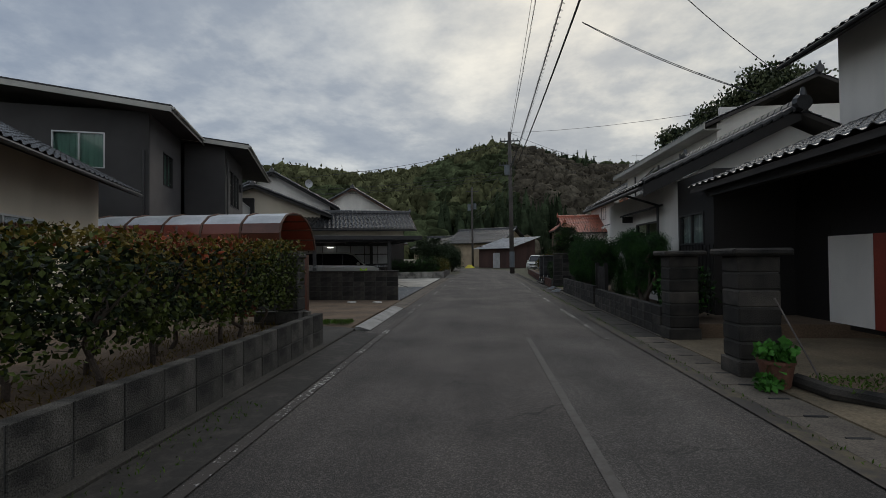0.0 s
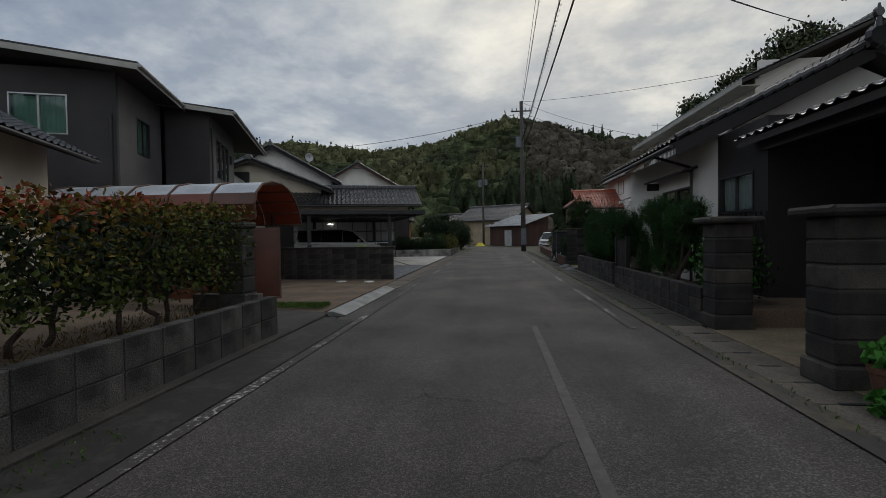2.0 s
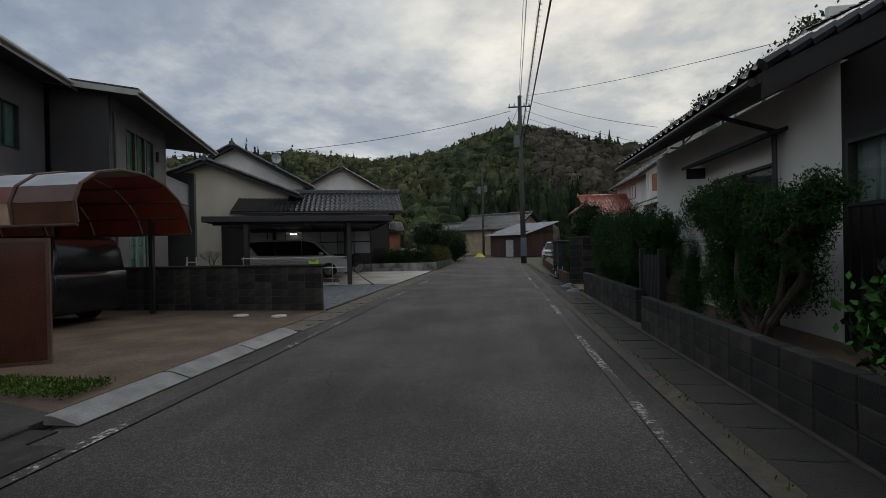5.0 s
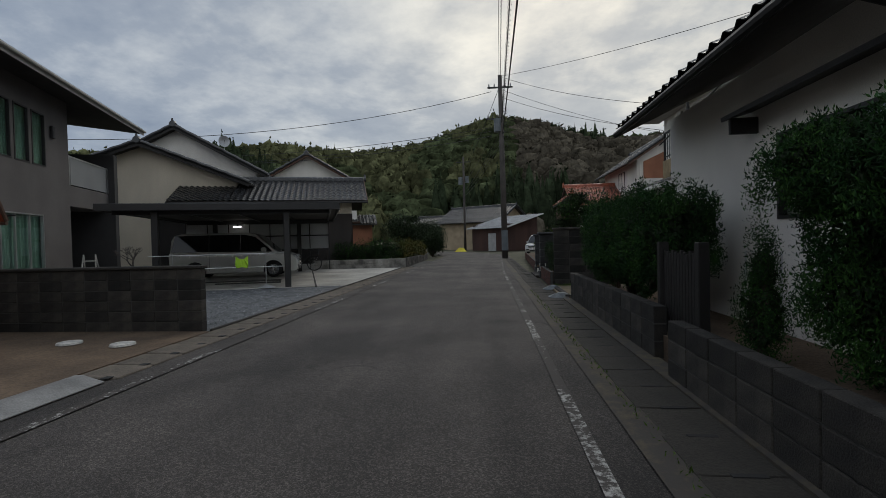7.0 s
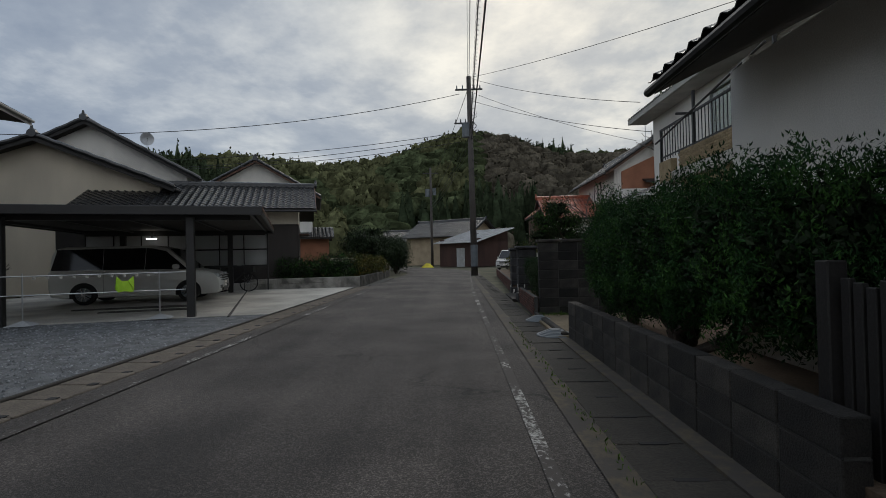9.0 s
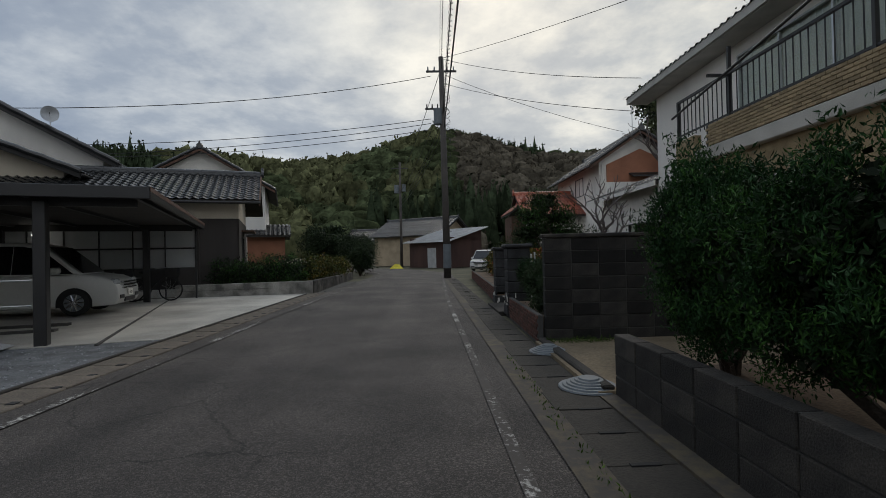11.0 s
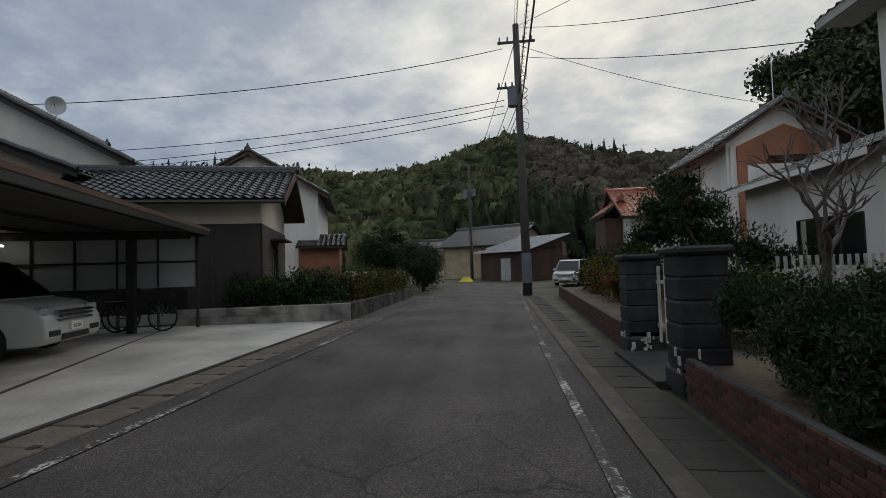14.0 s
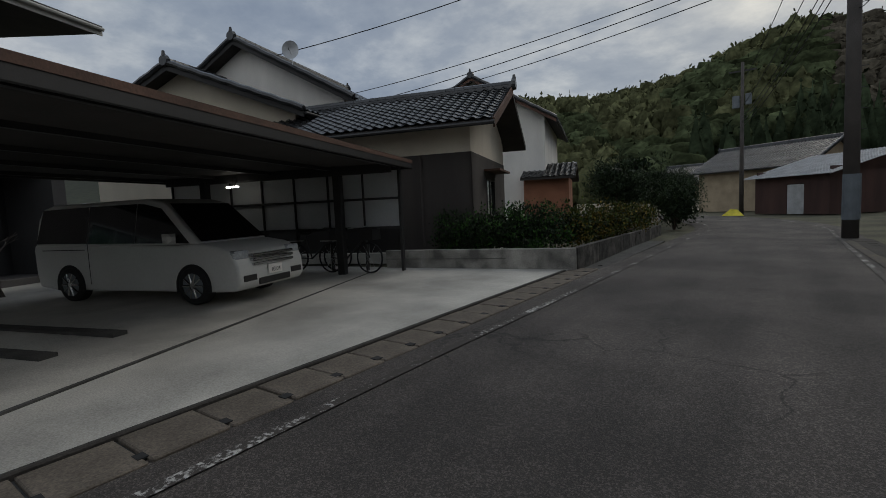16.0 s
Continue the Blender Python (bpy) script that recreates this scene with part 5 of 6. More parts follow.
# Inner leaves are coloured darker, painting the shade within the hedge.
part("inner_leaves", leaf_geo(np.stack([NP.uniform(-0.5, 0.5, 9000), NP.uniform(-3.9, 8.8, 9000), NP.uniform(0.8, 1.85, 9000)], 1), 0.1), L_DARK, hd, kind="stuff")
r = random.Random(21); g = Geo()
for i in range(26):
    y = -3.8 + i * 0.49
    x = r.uniform(-0.3, 0.35)
    top = limb(g, (x, y, 0.4), (x + r.uniform(-0.2, 0.2), y + r.uniform(-0.2, 0.2), 1.0), 0.035, 0.025, r)
    for _ in range(4):
        limb(g, top, (x + r.uniform(-0.5, 0.5), y + r.uniform(-0.45, 0.45), r.uniform(1.4, 1.9)), 0.018, 0.006, r, n=3, sides=5)
part("stems", g, M_BARK, hd)
gr = NP.uniform((-5.0, -4, 0.42), (-3.55, 8.8, 0.44), (4500, 3))
tagged(part("grass_tufts", leaf_geo(gr, 0.07, 1.5, 0.08), L_GOLD), "dry grass and leaf litter below the hedge", "grass", kind="stuff")

# conifer hedge and shrubs on the east side
def conifer(name, label, blobs, n, trunk=None, mats=(L_CONIF, L_CONIF2), size=0.075, m=None):
    fine = mats[0] in (L_CONIF, L_PINE)
    asp = 0.15 if fine else 0.3
    n = int(n * (3.4 if fine and size < 0.12 else 1))
    size = size * 0.62 if fine and size < 0.12 else size
    th = thing(name, label, "shrub", m)
    tot = sum(b[1][0] * b[1][2] + b[1][1] * b[1][2] for b in blobs)
    per = 70 if fine else 12
    spread = 0.052 if fine and size < 0.12 else size * 1.2
    cen = np.concatenate([blob(max(6, int(n / per * (b[1][0] * b[1][2] + b[1][1] * b[1][2]) / tot)), b[0], b[1], 0.8) for b in blobs])
    pts = np.repeat(cen, per, 0) + np.clip(NP.normal(0, spread, (len(cen) * per, 3)), -1.5 * spread, 1.5 * spread) * (1, 1, 1.5 if fine else 1)
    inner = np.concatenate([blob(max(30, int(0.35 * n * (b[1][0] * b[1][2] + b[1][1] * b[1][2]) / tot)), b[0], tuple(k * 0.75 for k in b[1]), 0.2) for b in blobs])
    sel = np.repeat(NP.random(len(cen)) < 0.62, per)
    part("foliage", leaf_geo(pts[sel], size, 1.0, asp), mats[0], th, kind="stuff")
    part("bright_sprays", leaf_geo(pts[~sel], size * 0.9, 1.3, asp), mats[1], th, kind="stuff")
    # Near-black leaves at the core put the shrub's inner shade into colour.
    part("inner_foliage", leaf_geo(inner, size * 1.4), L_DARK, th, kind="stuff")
    if trunk:
        g = Geo(); rr = random.Random(int(trunk[0] * 10))
        for b in blobs:
            limb(g, trunk, b[0], 0.06, 0.02, rr, 0.1)
        part("trunk", g, M_BARK, th)
    return th


rr = random.Random(3)
conifer("conifer_hedge", "dense dark green juniper hedge above a low wall", [((4.45 + rr.uniform(-0.12, 0.12), 17.05 + i * 0.4, 1.42 + rr.uniform(-0.08, 0.1)), (0.58, 0.5, 0.78 + rr.uniform(-0.05, 0.06))) for i in range(12)] + [((4.5, 16.95, 1.75), (0.42, 0.36, 0.3))], 32000, (4.5, 19.5, 0.2), size=0.085)
conifer("juniper_tree", "leaning juniper with a twisted trunk at the wall end", [((4.55, 21.7, 1.75), (0.62, 0.55, 0.75)), ((4.9, 21.5, 1.3), (0.5, 0.5, 0.6)), ((4.4, 21.4, 1.2), (0.45, 0.5, 0.55)), ((5.1, 21.9, 1.9), (0.6, 0.5, 0.5))], 9000, (4.75, 21.6, 0.1), size=0.085)
conifer("clipped_shrub", "twisted clipped juniper with open gaps by the window", [((4.35, 12.5, 1.75), (0.4, 0.45, 0.42)), ((4.55, 13.15, 1.25), (0.42, 0.45, 0.6)), ((4.3, 13.5, 2.0), (0.42, 0.5, 0.38)), ((4.6, 14.2, 1.2), (0.45, 0.5, 0.85)), ((4.4, 14.5, 2.05), (0.45, 0.45, 0.35)), ((4.25, 11.9, 2.0), (0.25, 0.35, 0.2))], 16000, (4.5, 13.4, 0.2), m=pose(0, -0.3, 0))
conifer("cone_shrub", "small pointed cypress shrub", [((4.32, 14.85, 0.75), (0.2, 0.2, 0.4)), ((4.32, 14.85, 1.12), (0.12, 0.12, 0.42))], 2200, (4.32, 14.85, 0.1), size=0.06)
conifer("round_shrub", "low glossy green shrub in the front garden", [((4.5, 10.9, 0.85), (0.45, 0.4, 0.4))], 1800, (4.5, 10.9, 0.2), (L_DARK, L_FERN), 0.11, m=pose(-0.1, -0.5, 0))
conifer("low_juniper", "spreading juniper behind brick edging", [((4.0 + 0.2 * (i % 4), 25.5 + 0.2 * i, 0.62 + 0.24 * (i % 3)), (0.34, 0.36, 0.26)) for i in range(9)], 11000, (4.4, 26.4, 0.2), mats=(L_PINE, L_CONIF), size=0.09, m=pose(0.1, 0.5, 0))
conifer("pruned_pine", "cloud-pruned garden pine with layered pads", [((5.75, 34.0, 3.6), (0.6, 0.6, 0.3)), ((5.25, 33.9, 3.0), (0.65, 0.6, 0.22)), ((6.3, 34.1, 2.95), (0.7, 0.6, 0.22)), ((5.8, 34.2, 2.45), (0.75, 0.6, 0.2)), ((6.6, 34.0, 2.2), (0.6, 0.6, 0.22)), ((4.95, 34.0, 2.3), (0.55, 0.55, 0.2))], 9000, (5.8, 34.0, 0.3), (L_PINE, L_CONIF2), 0.13, m=pose(0.9, 2.2, 0))
for i in range(9):
    y = 31.6 + i * 1.35
    x = 4.35 + rr.uniform(0, 0.7)
    conifer("garden_shrub", "loose garden shrub in green and russet", [((x, y, 0.85 + rr.uniform(0, 0.25)), (0.5, 0.55, 0.5 + rr.uniform(0, 0.25))), ((x + 0.4, y + 0.4, 1.3), (0.35, 0.4, 0.4))], 1500, (x, y, 0.3), (L_HEDGE, L_GOLD) if i % 3 else (L_GOLD, L_RED), 0.1, m=pose(0.75, 2.0, 0))
for i in range(10):
    conifer("garden_shrub", "low mixed garden shrub behind the gate", [((5.0 + rr.uniform(0, 2.2), 28.2 + i * 1.5, 0.8), (0.55, 0.6, 0.5))], 900, None, (L_HEDGE, L_PINE), 0.1, m=pose(0.8, 1.9, 0))
for i, (x, y, z) in enumerate(((8.0, 38.0, 1.5), (7.0, 42.5, 1.7), (6.0, 45.2, 1.6), (8.6, 35.0, 1.3))):
    conifer("garden_tree", "garden tree with olive foliage", [((x + rr.uniform(-0.5, 0.5), y + rr.uniform(-0.5, 0.5), z + rr.uniform(-0.6, 0.6)), (0.75, 0.75, 0.45)) for _ in range(5)], 3500, (x, y, 0.3), (L_PINE, L_HEDGE), 0.14, m=pose(1.2, 2.9, 0))
# west planter
conifer("azalea_hedge", "rounded dark green hedge in the concrete planter", [((-4.3 - 0.55 * i, 36.6 - 0.12 * i, 0.95 - 0.03 * i), (0.65, 0.75, 0.72)) for i in range(6)], 9000, (-5, 36.8, 0.3), (L_DARK, L_CONIF2), 0.09, m=pose(0.0, 1.55, 0))
conifer("road_hedge", "loose russet-green hedge along the planter", [((-3.85, 37.3 + 0.95 * i, 0.9), (0.5, 0.65, 0.62 - 0.01 * i)) for i in range(11)], 8000, (-3.9, 40, 0.2), (L_HEDGE, L_GOLD), 0.1, m=pose(-0.05, 1.6, 0))
for x, y, z, rad in ((-5.6, 47.0, 2.6, 1.5), (-6.6, 51.0, 2.9, 1.8), (-4.6, 55.0, 2.2, 1.5), (-6.0, 60.0, 2.0, 2.0), (-9.0, 64.0, 2.6, 2.2), (-3.9, 50.5, 1.4, 1.0)):
    conifer("garden_pine", "dark layered pine by the road bend", [((x + rr.uniform(-rad, rad) * 0.6, y + rr.uniform(-rad, rad) * 0.6, z + rr.uniform(-0.9, 1.0)), (rad * 0.7, rad * 0.7, 0.45)) for _ in range(6)], 4200, (x, y, 0), (L_PINE, L_DARK), 0.19, m=pose(0.4, 3.0, 0))


def bare_tree(label, x, y, z, h, spread, seed, material=None):
    th = thing("bare_tree", label, "tree"); g = Geo(); r = random.Random(seed)
    def grow(p, d, L, rad, lev):
        q = Vector(p) + d * L
        end = limb(g, p, q, rad, rad * 0.62, r, 0.07, 3, 6)
        if lev:
            for _ in range(3):
                nd = (d + Vector((r.uniform(-1, 1), r.uniform(-1, 1), r.uniform(-0.25, 0.7))) * spread).normalized()
                grow(end, nd, L * r.uniform(0.6, 0.85), rad * 0.55, lev - 1)
    grow((x, y, z), Vector((r.uniform(-0.2, 0.2), r.uniform(-0.2, 0.2), 1)).normalized(), h * 0.33, 0.035 * h, 4)
    part("trunk", g, material or M_TWIG, th)
    return th


bare_tree("bare crooked fruit tree behind the tall wall", 7.7, 32.1, 0.3, 3.7, 0.95, 4)
bare_tree("bare grey shrub beside the cream house", -7.4, 10.2, 0.4, 2.1, 0.9, 9)
bare_tree("bare winter tree beyond the houses", 18.4, 47.0, 3.0, 7.4, 0.7, 13)
bare_tree("bare creeper by the modern house", -13.4, 28.6, 0.1, 1.8, 1.1, 15)

# tall evergreen trees on the slope to the east
for i, (x, y, z, s) in enumerate(((29, 62, 16, 6), (33, 60, 19, 7), (38, 58, 20, 8), (42, 66, 18, 9), (33, 70, 15, 7), (47, 56, 17, 9), (40, 50, 13, 8))):
    conifer("evergreen_tree", "tall drooping evergreen on the slope", [((x + rr.uniform(-s, s) * 0.5, y + rr.uniform(-s, s) * 0.5, z + rr.uniform(-s, s) * 0.45), (s * 0.36, s * 0.36, s * 0.2)) for _ in range(14)], 24000, (x, y, 0), (L_BAMBOO, L_DARK), 0.5, m=pose(1.5, 3.0, 0))


# ---- wooded hills ----
def ridge_h(az):
    a = math.degrees(az)
    return 30.0 + 9.5 * math.exp(-((a - 1) / 9.0) ** 2) + 3.5 * math.exp(-((a - 22) / 9.0) ** 2) + 2.0 * math.sin(a * 0.21 + 1) - 0.12 * max(0, -a - 12)


def hill_z(az, rad):
    f = min(1, max(0, (rad - 92) / 108)); f = f * f * (3 - 2 * f) if rad < 200 else 1 - 0.1 * (rad - 200) / 60
    return ridge_h(az) * f


g = Geo(); na, nr = 80, 16
vs = [((92 + 168 * j / (nr - 1)) * math.sin(-1.4 + 2.8 * i / (na - 1)), (92 + 168 * j / (nr - 1)) * math.cos(-1.4 + 2.8 * i / (na - 1)), hill_z(-1.4 + 2.8 * i / (na - 1), 92 + 168 * j / (nr - 1)) - 0.5) for i in range(na) for j in range(nr)]
g.add(vs, [(i * nr + j, (i + 1) * nr + j, (i + 1) * nr + j + 1, i * nr + j + 1) for i in range(na - 1) for j in range(nr - 1)])
MH = pose(0.5, 0, 0, 0, 0, -1.3) @ Matrix.Diagonal((1, 1, 1.03, 1))
setting("ground_hills", g, M_HILL, "wooded hillside closing the valley", True).matrix_world = MH

crowns = {"bamboo": [], "leafy": [], "conifer": [], "bare": []}
r = random.Random(8)
for _ in range(5200):
    az = r.uniform(-0.75, 0.72); rad = 96 + 110 * math.sqrt(r.random())
    a = math.degrees(az)
    m1 = noise.noise(Vector((a * 0.11, rad * 0.03, 3.0)))
    if a > 2 and rad < 185 and m1 > -0.35:
        k = "bare"
    elif m1 > 0.02 and a < 4:
        k = "bamboo"
    elif m1 < -0.27 or (rad > 188 and r.random() < 0.06):
        k = "conifer"
    else:
        k = "leafy"
    if rad > 190 and a < -2 and r.random() < 0.6:
        k = "bamboo"
    crowns[k].append((rad * math.sin(az), rad * math.cos(az), hill_z(az, rad), rad))
bm0 = bmesh.new(); bmesh.ops.create_icosphere(bm0, subdivisions=2, radius=1)
ICO_V = np.array([v.co[:] for v in bm0.verts]); ICO_F = np.array([[v.index for v in f.verts] for f in bm0.faces]); bm0.free()
for k, lab, material, rx, rz, per, sz, upk in (("bamboo", "feathery yellow-green bamboo on the hill", M_CROWNB, 1.9, 3.4, 26, 1.1, 1.2), ("leafy", "evergreen broadleaf trees on the hill", M_CROWN, 3.0, 2.6, 22, 0.9, 0.4),
                             ("conifer", "dark cedar trees on the hill", M_CROWND, 1.6, 4.6, 26, 0.9, 0.6), ("bare", "bare brown winter trees on the hill", M_CROWNW, 2.5, 2.4, 30, 0.9, 1.2)):
    pts, vv, ff, k0 = [], [], [], 0
    for x, y, z, rad in crowns[k]:
        s = r.uniform(0.75, 1.3) * (0.62 if k == "conifer" and rad > 178 else 1.0)
        ph = NP.uniform(0, 6.28, 3)
        body = ICO_V * (1 + 0.2 * np.sin(ICO_V[:, :1] * 5 + ph[0]) * np.sin(ICO_V[:, 1:2] * 5 + ph[1]) + 0.16 * np.sin(ICO_V[:, 2:] * 6 + ph[2]) + NP.normal(0, 0.045, (len(ICO_V), 1)))
        if k == "conifer":
            body[:, :2] *= (0.62 - 0.5 * body[:, 2:])
        body = body * (rx * s, rx * s, rz * s) + (x, y, z + rz * s * 0.8)
        vv.append(body); ff.append(ICO_F + k0); k0 += len(ICO_V)
        pts.append(body[NP.integers(0, len(body), per)])
    g = Geo(); g.v = np.concatenate(vv).tolist(); g.f = np.concatenate(ff).tolist()
    wd = tagged(part(k + "_woods", g, material, None, "", True), lab, "woods", kind="stuff")
    wd.matrix_world = MH
    part("ragged_sprays", leaf_geo(np.concatenate(pts), sz, upk, 0.3), material, wd, kind="stuff")

# ---- utility poles and cables ----
up = thing("utility_pole", "tall dark concrete utility pole with transformer and cross-arms", "pole", pose(3.05, 47.4, 0) @ Matrix.Scale(1.165, 4))
part("shaft", Geo().cyl((0, 0, -0.3), (-0.1, 0, 12.4), 0.21, 0.14, 16), M_POLE, up, smooth=True)
part("base_sheath", Geo().cyl((0, 0, 0.55), (0, 0, 1.9), 0.225, 0.22, 16), M_GREYBOX, up, "grey plastic sheath")
part("cross_arm", Geo().box(-0.95, 0.75, -0.05, 0.05, 11.55, 11.64), M_BLACK, up)
part("cross_arm", Geo().box(-1.05, 0.1, -0.05, 0.05, 9.45, 9.53), M_BLACK, up)
part("transformer", Geo().cyl((-0.34, -0.05, 8.6), (-0.34, -0.05, 9.4), 0.24, 0.24, 14).cyl((-0.34, -0.05, 9.4), (-0.34, -0.05, 9.46), 0.26, 0.26, 14), M_GREYBOX, up)
for i in range(5):
    part("insulator", Geo().cyl((-0.85 + i * 0.36, 0, 11.64), (-0.85 + i * 0.36, 0, 11.86), 0.05, 0.03, 8), M_GREYBOX, up)
for i in range(3):
    part("insulator", Geo().cyl((-0.95 + i * 0.3, 0, 9.53), (-0.95 + i * 0.3, 0, 9.75), 0.05, 0.03, 8), M_BLACK, up)
for i in range(14):
    part("step_bolt", Geo().cyl((0.1, 0, 2.6 + i * 0.6), (0.3, 0, 2.6 + i * 0.6), 0.01, n=5), M_BLACK, up)
rr2 = random.Random(6)
for i in range(7):
    z = rr2.uniform(7.4, 10.8)
    pts = [(0.12 + 0.22 * math.sin(k * 0.9 + i), -0.14, z - 0.12 * k + 0.05 * math.cos(k * 2 + i)) for k in range(8)]
    part("drop_wire", Geo().tube(pts, 0.014, 5), M_CABLE, up)
up2 = thing("utility_pole", "distant utility pole at the road bend", "pole", pose(-1.43, 74.53, 0) @ Matrix.Scale(1.12, 4))
part("shaft", Geo().cyl((0, 0, -0.3), (0, 0, 11.6), 0.17, 0.11, 12), M_POLE, up2, smooth=True)
part("cross_arm", Geo().box(-0.9, 0.9, -0.05, 0.05, 10.9, 11.0), M_BLACK, up2)
part("transformer", Geo().cyl((-0.4, 0, 8.2), (-0.4, 0, 9.1), 0.26, n=12), M_GREYBOX, up2)
part("transformer", Geo().cyl((0.4, 0, 8.4), (0.4, 0, 9.2), 0.22, n=12), M_GREYBOX, up2)
ys = thing("yellow_sheet", "yellow tarp bundle by the distant pole", "tarp", pose(-1.84, 71.16, 0))
part("cover", Geo().add([(-0.8, -0.4, 0), (0.8, -0.4, 0), (0.7, 0.4, 0), (-0.7, 0.4, 0), (-0.2, 0, 0.55), (0.3, 0.05, 0.5)], [(0, 1, 5, 4), (1, 2, 5), (2, 3, 4, 5), (3, 0, 4)]), M_YELLOW, ys)


def cable(a, b, sag, rad, label="slack overhead power cable", coil=0.0):
    a, b = Vector(a), Vector(b)
    th = thing("cable", label, "cable"); n = 22
    pts = [a.lerp(b, i / n) - Vector((0, 0, sag * 4 * (i / n) * (1 - i / n))) for i in range(n + 1)]
    part("wire", Geo().tube(pts, rad, 5), M_CABLE, th)
    if coil:
        g = Geo(); m = int((b - a).length / 0.42)
        cp2 = []
        for i in range(m * 6):
            f = i / (m * 6)
            q = a.lerp(b, f) - Vector((0, 0, sag * 4 * f * (1 - f)))
            cp2.append(q + Vector((math.cos(i * 1.047) * coil, 0, math.sin(i * 1.047) * coil - coil)))
        g.tube(cp2, 0.008, 4)
        part("spiral_wrap", g, M_CABLE, th)


for x0, x1, z, rad, coil in ((1.2, 2.2, 11.7, 0.012, 0), (1.45, 2.3, 11.7, 0.012, 0.04), (1.9, 2.35, 9.2, 0.022, 0.07), (2.25, 2.4, 8.5, 0.032, 0)):
    cable((x0, -15, (z - 0.3) * 1.1), (x1 + 0.65, 47.4, z * 1.165), 0.9, rad, "overhead cable along the road", coil)
for dz in (11.6, 9.6, 8.6, 8.2, 7.8):
    cable((2.85, 47.4, dz * 1.165), (-1.43, 74.53, dz * 0.97), 0.5, 0.02)
for p, z0, z1 in (((-24, 36.5), 13.2, 8.3), ((-34, 46), 10.4, 9.4), ((-36, 48), 10.1, 9.0), ((-34, 52), 9.7, 9.9)):
    cable((2.2, 47.4, z0), (*p, z1), 1.0, 0.02, "service cable crossing to the houses")
for a, p in (((3.1, 47.4, 14.3), (10.2, 34.8, 8.2)), ((3.1, 47.4, 12.7), (10.6, 34.6, 6.8)), ((3.1, 47.4, 13.3), (15.2, 48.2, 9.6)), ((3.1, 47.4, 14.4), (14.6, 27.0, 10.0))):
    cable(a, p, 0.3, 0.014, "service cable crossing to the houses")
for a, b in (((3.05, 14.0, 8.8), (7.3, 12.7, 6.0)), ((3.05, 14.05, 8.85), (7.9, 12.9, 5.9)), ((3.4, 11.0, 9.3), (8.0, 13.0, 6.7))):
    cable(a, b, 0.15, 0.01, "thin service cable to a house")


# ---- van, bicycle, yard things ----
def prism_t(pts, hw):
    """Side profile of (x, z), as wide as hw(z) to both sides."""
    g = Geo(); n = len(pts)
    vs = [(x, -hw(z), z) for x, z in pts] + [(x, hw(z), z) for x, z in pts]
    return g.add(vs, [tuple(range(n)), tuple(range(2 * n - 1, n - 1, -1))] + [(i, i + n, (i + 1) % n + n, (i + 1) % n) for i in range(n)])


def soft(ob, w=0.03, seg=2):
    b = ob.modifiers.new("round", "BEVEL"); b.width, b.segments, b.limit_method, b.angle_limit = w, seg, "ANGLE", radians(28)
    ob.data.polygons.foreach_set("use_smooth", [True] * len(ob.data.polygons))
    return ob


def wheel(parent, x, y, z, rad, side):
    w = new("wheel"); w.parent = parent; w.location = (x, y, z)
    t = part("tyre", Geo().cyl((0, -0.1 * side, 0), (0, 0.1 * side, 0), rad, rad, 28), M_RUBBER, w)
    soft(t, 0.03)
    part("rim", Geo().cyl((0, 0.085 * side, 0), (0, 0.106 * side, 0), rad * 0.68, rad * 0.66, 24), M_GREYBOX, w)
    for i in range(10):
        a = 2 * math.pi * i / 10
        part("spoke", Geo().cyl((math.cos(a) * 0.05, 0.11 * side, math.sin(a) * 0.05), (math.cos(a) * rad * 0.66, 0.108 * side, math.sin(a) * rad * 0.66), 0.022, 0.016, 6), M_CHROME, w)
    part("hub", Geo().cyl((0, 0.1 * side, 0), (0, 0.122 * side, 0), 0.06, 0.05, 12), M_CHROME, w)


